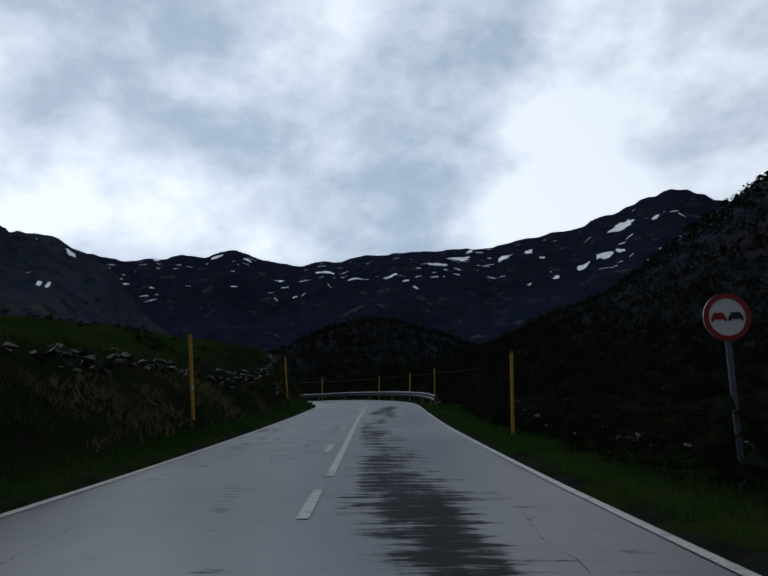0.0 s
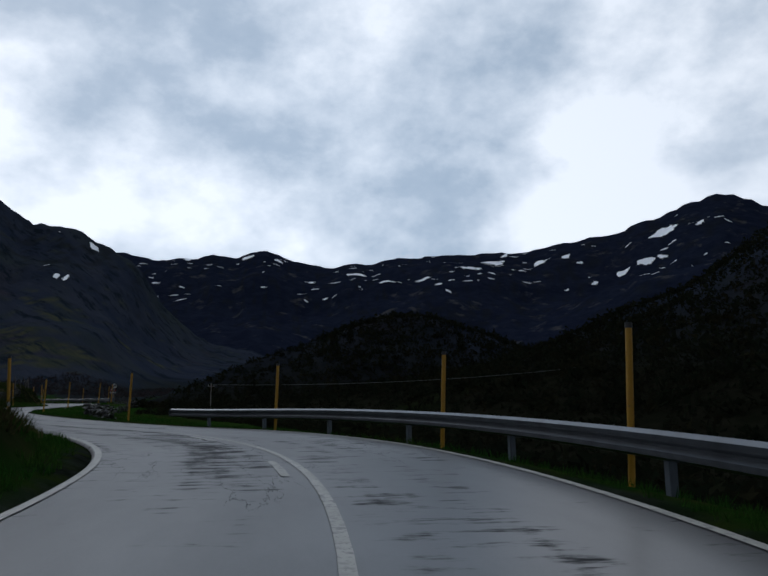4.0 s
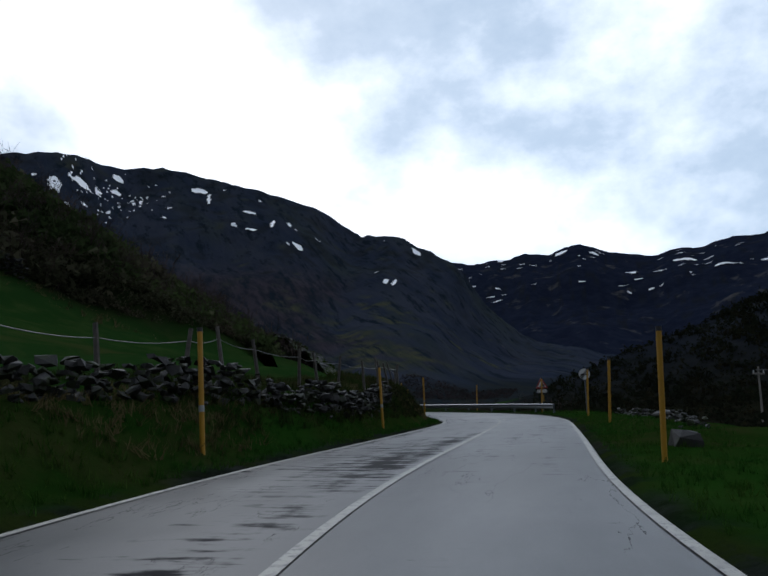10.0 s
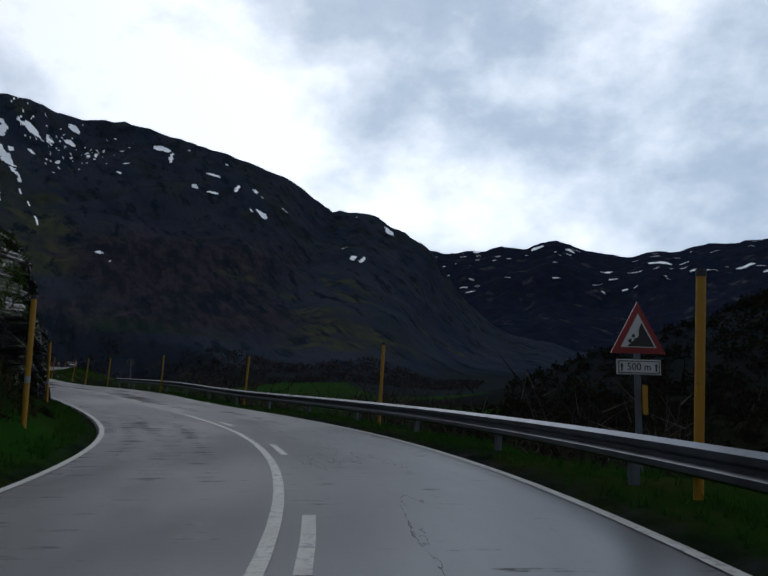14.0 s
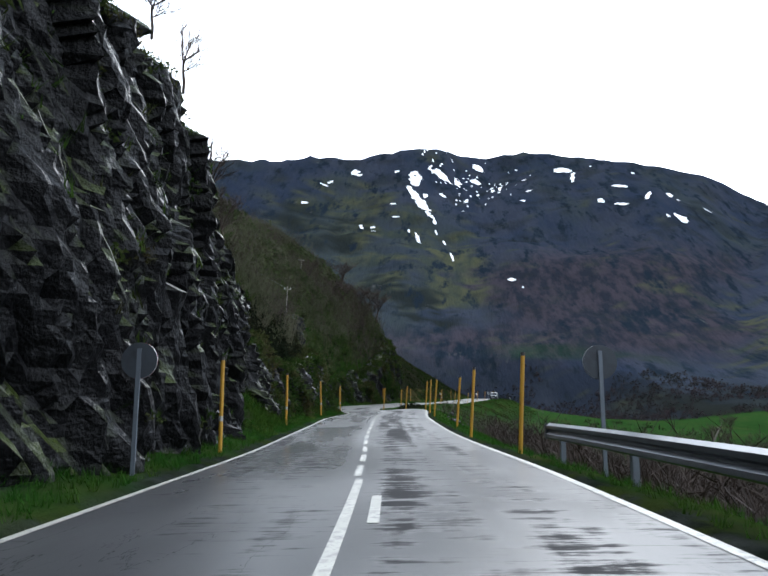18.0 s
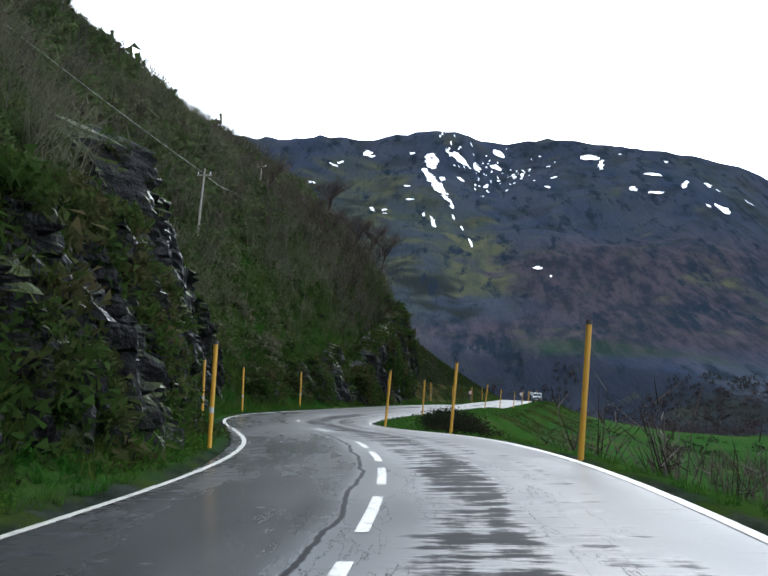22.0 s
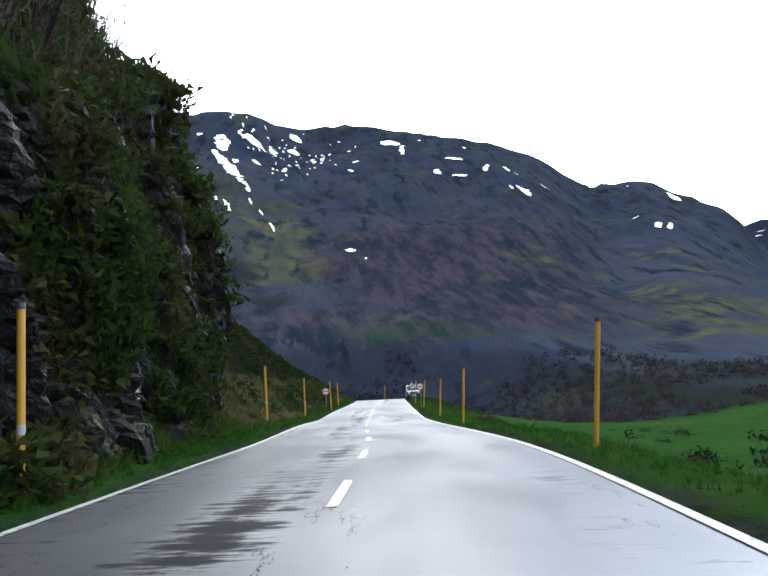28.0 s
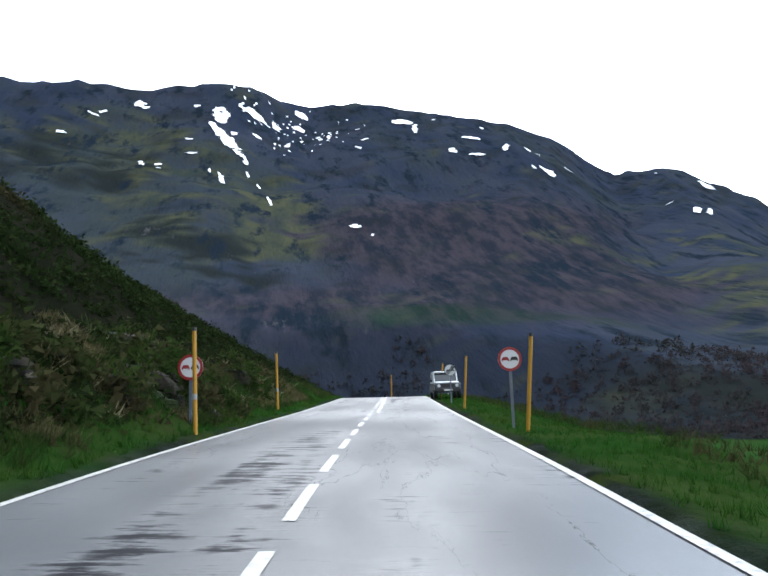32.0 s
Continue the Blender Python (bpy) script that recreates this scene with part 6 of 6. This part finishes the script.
def end_of_ban(m, centre=1.75):
    ob = holder("end_of_overtaking_ban_sign", m, "round white sign with black slanting bars ending the overtaking ban", "road sign", "end of ban signs")
    sign_post(ob, centre + 0.2)
    plate = part("plate", flat_shape(disc(0.3, centre), 0.0, 0.018), M_WHITE, ob, "white round plate")
    part("rim", ring(0.28, 0.302, -0.006, centre), M_BLACK, plate, "thin black rim")
    for s in (-1, 1):
        part("car_figure", flat_shape(car_glyph(0.125 * s, centre - 0.02, 0.85), -0.005), M_BLACK, plate, "dark car figure")
    for i in range(5):
        o = (i - 2) * 0.034
        q = math.sqrt(0.5)
        c = [(-0.265, -0.011), (0.265, -0.011), (0.265, 0.011), (-0.265, 0.011)]
        part("bar", flat_shape([((x * q - (zz + o) * q), centre + (x * q + (zz + o) * q)) for x, zz in c], -0.010), M_BLACK, plate, "black slanting bar")
    part("back", flat_shape(disc(0.3, centre), 0.0185, 0.002), M_BACK, ob, "dull dark grey back")
    return ob


def rockfall_sign(m):
    ob = holder("rockfall_sign", m, "red triangular falling rocks sign with a distance plate below", "road sign")
    sign_post(ob, 2.1)
    def tri(s, cz):
        return [(-0.5 * s, cz - 0.289 * s), (0.5 * s, cz - 0.289 * s), (0.0, cz + 0.577 * s)]
    cz = 1.88
    plate = part("plate", flat_shape(tri(0.72, cz), 0.0, 0.018), M_RED, ob, "red triangular plate")
    part("field", flat_shape(tri(0.47, cz), -0.006), M_WHITE, plate, "white inner triangle")
    part("slope_figure", flat_shape([(0.205, cz - 0.125), (-0.15, cz - 0.125), (-0.06, cz - 0.05), (0.0, cz + 0.0), (0.01, cz + 0.09), (0.04, cz + 0.16)], -0.010), M_BLACK, plate, "black slope figure")
    for x, z, s in ((-0.07, 0.0, 0.022), (-0.115, -0.06, 0.026), (-0.05, -0.045, 0.018)):
        part("rock_figure", flat_shape([(x - s, cz + z - s * 0.6), (x + s, cz + z - s), (x + s * 0.7, cz + z + s), (x - s * 0.5, cz + z + s * 0.8)], -0.010), M_BLACK, plate, "black falling stone")
    tab = part("distance_plate", slab(-0.29, 0.29, 0.0, 0.014, 1.42, 1.6, 0.004), M_WHITE, ob, "white distance plate")
    for x0, x1, z0, z1 in ((-0.27, 0.27, 1.436, 1.446), (-0.27, 0.27, 1.574, 1.584), (-0.27, -0.26, 1.446, 1.574), (0.26, 0.27, 1.446, 1.574)):
        part("plate_border", slab(x0, x1, -0.005, 0.0, z0, z1), M_BLACK, tab, "black border")
    for sx in (-0.225, 0.225):
        part("arrow", flat_shape([(sx - 0.009, 1.46), (sx + 0.009, 1.46), (sx + 0.009, 1.52), (sx + 0.022, 1.52), (sx, 1.56), (sx - 0.022, 1.52), (sx - 0.009, 1.52)], -0.005), M_BLACK, tab, "small black arrow")
    cu = bpy.data.curves.new("figures", "FONT")
    cu.body, cu.size, cu.align_x, cu.align_y, cu.extrude = "500 m", 0.125, "CENTER", "CENTER", 0.002
    tmp = bpy.data.objects.new("figures", cu)
    me = bpy.data.meshes.new_from_object(tmp)
    me.transform(Matrix.Translation((0, -0.004, 1.51)) @ Matrix.Rotation(math.radians(90), 4, "X"))
    me.materials.append(M_BLACK)
    tx = new("figures", me)
    tx.parent = tab
    part("hazard_flap", slab(0.02, 0.09, -0.03, -0.015, 0.95, 1.3, 0.01), M_POLE, ob, "bent yellow reflector strip")
    return ob


def facing(u, d, turn=0.0, lift=0.0):
    x, y, z = on_ground(u, d)
    return pose(x, y, z + lift, 0, 0, road_turn(u) + turn)


s1_ = no_overtaking(facing(57.9, -5.1), 2.05)
copy_thing(s1_, facing(387.0, -3.75, 0, -0.35))
copy_thing(s1_, facing(385.8, 3.95, 0, -0.75))
e1_ = end_of_ban(facing(185.4, -4.4), 2.05)
copy_thing(e1_, facing(406, -3.7, 0, -0.35))
copy_thing(s1_, facing(241.8, 3.75, 180, -0.2))
copy_thing(e1_, facing(242.4, -4.1, 180, -0.1))
rockfall_sign(facing(198.4, -5.25, 0, -0.3) @ Matrix.Diagonal((1.25, 1.25, 1.25, 1)))


# ---- field fence and power line ----
def fence_stake(m, high):
    bm = rod(0.065, -0.3, high, 7, 0.05)
    for v in bm.verts:
        v.co.x += 0.015 * math.sin(v.co.z * 3)
    me = bpy.data.meshes.new("fence_stake")
    bm.to_mesh(me)
    bm.free()
    me.materials.append(M_WOOD)
    ob = new("fence_stake", me)
    ob.matrix_world = m
    return tagged(ob, "weathered leaning wooden fence stake in the field", "fence stake", "field fence stakes")


def wire(name, a, b, sag, r, label, mat):
    n = 14
    verts, faces = [], []
    for i in range(n + 1):
        f = i / n
        p = Vector(a).lerp(Vector(b), f) - Vector((0, 0, sag * 4 * f * (1 - f)))
        for j in range(4):
            verts.append((p.x + r * math.cos(j * 1.571), p.y + r * math.sin(j * 1.571) * 0.5, p.z + r * math.sin(j * 1.571)))
    for i in range(n):
        for j in range(4):
            faces.append((i * 4 + j, i * 4 + (j + 1) % 4, i * 4 + 4 + (j + 1) % 4, i * 4 + 4 + j))
    return tagged(mesh_object(name, verts, faces, mat), label, "wire", "wires")


r = random.Random(71)
M_WIRE = material("wire", (0.12, 0.12, 0.12), 0.5, metal=0.5)
last = None
fu = 131.0
while fu < 198:
    x, y, z = on_ground(fu, 5.75 + r.uniform(-0.25, 0.3))
    h = r.uniform(1.2, 1.65)
    m = pose(x, y, z, r.uniform(-12, 12), r.uniform(-14, 14), r.uniform(0, 360))
    fence_stake(m, h)
    tip = m @ Vector((0, 0, h * 0.8))
    if last is not None:
        wire("fence_wire", last, tip, 0.08, 0.008, "thin sagging fence wire between the stakes", M_WIRE)
    last = tip
    fu += r.uniform(1.9, 3.1)


def power_pole(x, y, z, high, name="power_pole"):
    ob = holder(name, pose(x, y, z, 0, 2, 35), "slim wooden power pole with a small crossarm", "power pole", "power poles")
    part("mast", rod(0.085, -0.5, high, 9, 0.055), M_POLEWOOD, ob, "pale weathered mast")
    part("crossarm", slab(-0.5, 0.5, -0.05, 0.05, high - 0.5, high - 0.4, 0.01), M_POLEWOOD, ob)
    for sx in (-0.42, 0.42):
        part("insulator", rod(0.04, high - 0.4, high - 0.22, 8, 0.025, sx, 0), M_WHITE, ob, "white insulator")
    return ob


M_POLEWOOD = material("pole_wood", (0.22, 0.2, 0.18), 0.75, [(4, 6, (0.12, 0.11, 0.1), 0.45, 0.7)])


def ground_z(x, y):
    return float(land(np.array([x]), np.array([y]))[0][0])


POWER = [(-5, 62, 19), (-51.9, 128.9, 15.8), (-82, 176, 21), (-107.6, 219.9, 14.5), (-125, 235.2, 21.0)]
for i, (px, py, top) in enumerate(POWER[1:]):
    gz = ground_z(px, py)
    power_pole(px, py, gz, max(3.0, top - gz))
for (ax, ay, az), (bx, by, bz) in zip(POWER[1:], POWER[2:]):
    wire("power_line", (ax, ay, az - 0.25), (bx, by, bz - 0.25), 1.0, 0.016, "thin sagging power line up the hillside", M_WIRE)
wire("power_line", (-50, 60, 19), (POWER[1][0], POWER[1][1], POWER[1][2] - 0.25), 1.5, 0.018, "thin sagging power line over the field", M_WIRE)
gz = ground_z(1.4, 142.6)
power_pole(1.4, 142.6, gz, 0.6 - gz)
wire("power_line", (1.4, 142.6, 0.4), (70, 150, 3), 1.2, 0.02, "thin sagging power line over the valley", M_WIRE)


# ---- trees ----
def limb(segs, p, q, r0, r1, sides=5):
    """A tapered piece of branch, as corners and faces."""
    ax = (q - p).normalized()
    s = ax.cross(Vector((0.31, 0.2, 0.93))).normalized()
    t = ax.cross(s)
    base = len(segs[0])
    for c, rr in ((p, r0), (q, r1)):
        for i in range(sides):
            a = 2 * math.pi * i / sides
            segs[0].append(c + (s * math.cos(a) + t * math.sin(a)) * rr)
    for i in range(sides):
        j = (i + 1) % sides
        segs[1].append((base + i, base + j, base + sides + j, base + sides + i))


def bare_tree(m, high, rng, label, lean=(0.0, 0.0)):
    ob = holder("bare_tree", m, label, "tree", "bare trees")
    trunk, crown = ([], []), ([], [])

    def grow(p, way, length, rad, level):
        steps = 3
        for k in range(steps):
            way = (way + Vector((rng.gauss(0, 0.16), rng.gauss(0, 0.16), 0.05))).normalized()
            q = p + way * length / steps
            limb(trunk if level < 2 else crown, p, q, rad * (1 - 0.25 * k / steps), rad * (1 - 0.25 * (k + 1) / steps), 6 if level < 2 else 3)
            if level < 4 and (k > 0 or level > 0):
                for b in range(2):
                    side = Vector((rng.gauss(0, 1), rng.gauss(0, 1), rng.uniform(-0.1, 0.9))).normalized()
                    grow(q, (way * 0.55 + side * 0.75).normalized(), length * rng.uniform(0.5, 0.72), rad * 0.5, level + 1)
            p = q

    grow(Vector((0, 0, -0.2)), Vector((lean[0], lean[1], 1)).normalized(), high * 0.5, high * 0.022, 0)
    mesh_object("trunk", trunk[0], trunk[1], M_TWIG, ob)
    mesh_object("crown", crown[0], crown[1], M_TWIG, ob)
    return ob


tr = random.Random(81)
kinds = [bare_tree(pose(*on_ground(246.5, 9.0), 0, 0, 40), 3.4, tr, "small leafless tree on top of the cliff", (0.25, 0.25)),
         bare_tree(pose(*on_ground(349.5, 8.5), 0, 0, 0), 6.0, tr, "leafless tree leaning out over the cliff", (0.3, 0.2))]
for tu, td, th, s in ((246, 7.2, 12.9, 0.8), (249, 7.4, 13.3, 0.7), (252, 7.4, 13.5, 0.8), (255.5, 7.3, 13.2, 0.9), (258.0, 6.6, 9.4, 0.9), (258.4, 6.2, 7.6, 0.8)):
    copy_thing(kinds[0], pose(*(float(v) for v in road_point(tu, td, th)), 0, 0, tr.uniform(0, 90)) @ Matrix.Diagonal((s, s, s, 1)))
for tu, td, s, k in ((347.5, 9.5, 1.0, 1), (345, 10.5, 0.9, 1), (341, 12, 0.8, 1), (337, 12.5, 0.8, 1), (351, 10.0, 0.8, 1), (333, 15, 0.9, 1), (346, 14, 1.1, 1)):
    tx, ty, tz = on_ground(tu, td) if td < 12.6 else (*[float(v) for v in road_point(tu, td)[:2]], ground_z(*[float(v) for v in road_point(tu, td)[:2]]))
    copy_thing(kinds[k], pose(tx, ty, tz, 0, 0, tr.uniform(-40, 40)) @ Matrix.Diagonal((s, s, s, 1)))
for tx, ty, s in ((-70, 255, 0.7), (-62, 246, 0.6), (-96, 262, 0.5), (-84, 300, 0.8)):
    o = copy_thing(kinds[1], pose(tx, ty, ground_z(tx, ty), 0, -12, tr.uniform(0, 360)) @ Matrix.Diagonal((s, s, s, 1)))
    o["label"] = "small leafless tree at the edge of the valley field"


# ---- parked car ----
def parked_car(m):
    ob = holder("off_road_car", m, "white boxy off-road car parked on the verge facing the road", "car")
    def shell(sections, mat, name, label=""):
        """A body lofted through cross-sections (y, half width, bottom, top)."""
        bm = bmesh.new()
        rings = []
        for yy, w, b, t in sections:
            c = 0.08
            pts = [(-w, b + c), (-w + c, b), (w - c, b), (w, b + c), (w, t - c), (w - c, t), (-w + c, t), (-w, t - c)]
            rings.append([bm.verts.new((px, yy, pz)) for px, pz in pts])
        for a, b2 in zip(rings, rings[1:]):
            for i in range(8):
                bm.faces.new((a[i], a[(i + 1) % 8], b2[(i + 1) % 8], b2[i]))
        bm.faces.new(rings[0][::-1])
        bm.faces.new(rings[-1])
        bmesh.ops.recalc_face_normals(bm, faces=bm.faces[:])
        return part(name, bm, mat, ob, label)
    shell([(-1.95, 0.72, 0.5, 0.92), (-1.85, 0.82, 0.42, 0.98), (-0.7, 0.84, 0.42, 1.04), (0.2, 0.84, 0.42, 1.05), (1.8, 0.84, 0.42, 1.03), (1.95, 0.8, 0.48, 1.0)], M_CARSHADE, "body", "white lower body, coloured dark for the shade on it")
    shell([(-1.9, 0.7, 0.93, 1.0), (-1.2, 0.74, 0.98, 1.07), (-0.72, 0.76, 1.0, 1.1)], M_CARWHITE, "bonnet", "white bonnet")
    shell([(-0.78, 0.76, 1.02, 1.1), (-0.36, 0.7, 1.02, 1.66), (0.3, 0.7, 1.02, 1.7), (1.75, 0.7, 1.02, 1.66), (1.92, 0.7, 1.02, 1.5)], M_GLASS, "cabin", "dark glazed cabin")
    shell([(-0.5, 0.72, 1.64, 1.72), (0.3, 0.73, 1.68, 1.78), (1.85, 0.72, 1.64, 1.73)], M_CARWHITE, "roof", "white roof")
    for sx in (-1, 1):
        for y0, z0, y1, z1 in ((-0.8, 1.06, -0.4, 1.68), (0.42, 1.06, 0.42, 1.68), (1.8, 1.06, 1.75, 1.68)):
            bm = bmesh.new()
            bmesh.ops.create_cube(bm, size=1)
            d = Vector((0, y1 - y0, z1 - z0))
            bmesh.ops.transform(bm, verts=bm.verts[:], matrix=Matrix.Translation((sx * 0.725, (y0 + y1) / 2, (z0 + z1) / 2)) @ Vector((0, 0, 1)).rotation_difference(d).to_matrix().to_4x4() @ Matrix.Diagonal((0.05, 0.07, d.length, 1)))
            part("pillar", bm, M_CARWHITE, ob, "white pillar")
        bm = rod(0.1, -0.03, 0.03, 16)
        bmesh.ops.transform(bm, verts=bm.verts[:], matrix=Matrix.Translation((sx * 0.56, -1.94, 0.8)) @ Matrix.Rotation(math.radians(90), 4, "X"))
        part("headlight", bm, M_LAMP, ob, "round clear headlight")
        part("mirror", slab(sx * 0.92 - 0.08, sx * 0.92 + 0.08, -0.62, -0.56, 1.08, 1.26, 0.02), M_BLACK, ob, "black wing mirror")
        for wy in (-1.2, 1.25):
            bm = rod(0.36, -0.11, 0.11, 24)
            bmesh.ops.transform(bm, verts=bm.verts[:], matrix=Matrix.Translation((sx * 0.74, wy, 0.36)) @ Matrix.Rotation(math.radians(90), 4, "Y"))
            w = part("wheel", bm, M_BLACK, ob, "black tyre")
            bm = rod(0.2, -0.125, 0.125, 18)
            bmesh.ops.transform(bm, verts=bm.verts[:], matrix=Matrix.Translation((sx * 0.74, wy, 0.36)) @ Matrix.Rotation(math.radians(90), 4, "Y"))
            part("rim", bm, M_STEEL, w, "grey steel rim")
    part("bumper", slab(-0.8, 0.8, -2.08, -1.92, 0.44, 0.62, 0.03), M_BLACK, ob, "black front bumper")
    part("grille", slab(-0.4, 0.4, -1.97, -1.93, 0.68, 0.9, 0.015), M_BLACK, ob, "black grille")
    part("number_plate", slab(-0.26, 0.26, -2.095, -2.08, 0.47, 0.58), M_WHITE, ob, "plain pale plate")
    return ob


M_CARWHITE = material("car_white", (0.72, 0.73, 0.74), 0.3, [(1.5, 5, (0.6, 0.6, 0.6), 0.5, 0.8)])
# Body of the white car, its shade put into a dark colour.
M_CARSHADE = material("car_white_shaded", (0.05, 0.055, 0.06), 0.4, [(1.5, 5, (0.03, 0.03, 0.03), 0.5, 0.8)])
M_GLASS = material("car_glass", (0.02, 0.025, 0.03), 0.08)
M_LAMP = material("headlight_glass", (0.6, 0.62, 0.65), 0.1)
parked_car(facing(415.0, -4.0, 2, -0.02))

# marker posts past the crest
for mx, my in ((-160, 330),):
    copy_thing(first_pole[False], pose(mx, my, ground_z(mx, my), 0, 2, 0))
mk = holder("delineator", pose(-155.5, 333, ground_z(-155.5, 333)), "short white delineator post with a black band", "marker post")
part("post", slab(-0.06, 0.06, -0.05, 0.05, -0.3, 1.0, 0.02), M_WHITE, mk, "white post")
part("band", slab(-0.064, 0.064, -0.054, 0.054, 0.7, 0.85), M_BLACK, mk, "black band")


# ---- snow on the mountains ----
def snow_patch(cx, cy, length, width, turn, rng, label="patch of old snow on the mountainside"):
    """A ragged sheet of snow laid on the slope, length metres along turn, broken up where rocks stand out."""
    far = math.hypot(cx, cy) > 1300
    cell = 5.0 if far else 1.3
    nx, ny = max(6, min(44, int(length * 1.3 / cell))), max(6, min(40, int(width * 1.6 / cell)))
    ca, sa = math.cos(turn), math.sin(turn)
    gx2, gy2 = np.meshgrid(np.linspace(-0.65, 0.65, nx + 1), np.linspace(-0.8, 0.8, ny + 1))
    lx, ly = gx2.ravel() * length, gy2.ravel() * width
    jit = np.random.default_rng(int(abs(cx) * 7 + abs(cy)))
    lx, ly = lx + jit.uniform(-0.35, 0.35, lx.size) * length * 1.3 / nx, ly + jit.uniform(-0.35, 0.35, ly.size) * width * 1.6 / ny
    px, py = cx + lx * ca - ly * sa, cy + lx * sa + ly * ca
    seed = 300 + int(abs(cx)) % 97
    grain = max(3.0, 0.45 * min(length, width * 2.0))
    fill = 1.0 - (2 * lx / length) ** 2 - (2 * ly / width) ** 2 + 0.55 * fbm(px, py, grain, 3, seed) + 0.3 * fbm(px, py, grain * 0.3, 2, seed + 5)
    q = grid_faces(ny + 1, nx + 1)
    faces = [f for f in q if sum(fill[list(f)] > 0.12) >= 3]
    if len(faces) < 4:
        faces = [f for f in q if max(abs(gx2.ravel()[list(f)])) < 0.4 and max(abs(gy2.ravel()[list(f)])) < 0.45]
    used = sorted({v for f in faces for v in f})
    at = {v: k for k, v in enumerate(used)}
    pz = land(px, py)[0] + (0.9 if not far else 2.0)
    o = mesh_object("snow_patch", np.stack([px, py, pz], -1)[used].tolist(), [[at[v] for v in f] for f in faces], M_SNOW)
    return tagged(o, label, "snow", "snow patches")


SNOW_UPPER = [(-428, 587, 88, 9.5, 2.64), (-462, 619, 25, 13.2, 2.36), (-458, 649, 15, 24, 2.3), (-514, 592, 11, 15.3, 2.49), (-500, 519, 4, 8.3, 2.63), (-432, 524, 16, 3.3, 2.6), (-383, 537, 28, 3.1, 2.47), (-399, 544, 9, 2.2, 2.37), (-373, 555, 11, 2.1, 2.43), (-346, 532, 16, 2.4, 2.42), (-468, 720, 12, 13.8, 2.23), (-451, 693, 10, 12.9, 2.23), (-428, 690, 34, 5.9, 2.26), (-418, 638, 6, 4.7, 2.25), (-454, 670, 20, 8.9, 2.27), (-421, 692, 18, 4.4, 2.18), (-386, 561, 7, 2.7, 2.54)]
SNOW_LOWER = [(-285, 517, 4, 5.2, 2.51), (-273, 511, 3, 1.7, 2.12), (-391, 755, 14, 20.5, 2.07), (-372, 742, 47, 5.3, 2.09), (-320, 733, 8, 20, 1.96), (-317, 692, 6, 7.8, 1.98), (-300, 694, 8, 13.5, 1.95), (-289, 720, 29, 5.4, 1.91), (-281, 745, 21, 6.3, 1.88), (-255, 701, 16, 10.6, 1.85), (-260, 688, 4, 4.3, 1.86), (-169, 700, 11, 6.5, 1.64), (-163, 707, 24, 4.2, 1.65), (-484, 616, 4, 6.5, 2.41), (-434, 601, 17, 6.5, 2.33), (-433, 622, 9, 6.6, 2.3)]
SNOW_FAR_WEST = [(1187, 1868, 110, 113.3, 0.98), (1247, 1780, 41, 32.7, 0.93), (1059, 1764, 45, 64.2, 0.99), (1007, 1794, 31, 55.7, 1.02), (1096, 1748, 27, 42, 0.97), (741, 2100, 40, 105.4, 1.22), (803, 2170, 118, 22, 1), (628, 1984, 28, 84.4, 1.25), (856, 2016, 84, 50.4, 1.15), (931, 1990, 39, 44.7, 1.11), (944, 1921, 18, 29, 1.08), (484, 1974, 21, 68.5, 1.32)]
SNOW_FAR_EAST = [(372, 1956, 13, 67.1, 1.37), (307, 2143, 40, 87.7, 1.43), (-26, 2347, 45, 57.3, 1.59), (73, 2321, 29, 47.2, 1.54), (169, 2105, 146, 34.1, 1.49), (-218, 2367, 35, 38.7, 1.67), (-179, 884, 18, 13.4, 1.79), (-276, 2070, 11, 31, 1.72), (502, 1794, 15, 22.5, 1.29), (490, 1843, 13, 30.8, 1.3), (905, 1763, 31, 26.7, 1.07)]
r = random.Random(91)
for cx, cy, ln, wd, tn in SNOW_UPPER + SNOW_LOWER + SNOW_FAR_WEST + SNOW_FAR_EAST:
    snow_patch(cx, cy, ln * (0.85 if ln > 40 else 1.0), wd * (0.75 if abs(cx) + cy > 1400 else 0.9), tn, r)
for i in range(120):
    az, rr = math.radians(r.uniform(-37, 11)), FAR_R * r.uniform(0.8, 0.985)
    snow_patch(-math.sin(az) * rr, math.cos(az) * rr, r.uniform(8, 34), r.uniform(3, 9), az + r.uniform(-0.3, 0.3), r)
for i in range(16):
    az, rr = math.radians(r.uniform(12, 50)), r.uniform(0.78, 0.97)
    ks = np.array(NEAR, float)
    rr *= float(np.interp(math.degrees(az), ks[:, 0], ks[:, 1]))
    snow_patch(NEAR_AT[0] - math.sin(az) * rr, NEAR_AT[1] + math.cos(az) * rr, r.uniform(3, 9), r.uniform(1.5, 4), az + r.uniform(-0.5, 0.5), r)
for i in range(70):
    snow_patch(-440 + r.gauss(0, 26), 672 + r.gauss(0, 28), r.uniform(2, 6.5), r.uniform(0.9, 2.4), 2.3 + r.uniform(-0.4, 0.4), r, "small fleck of old snow among the rocks")
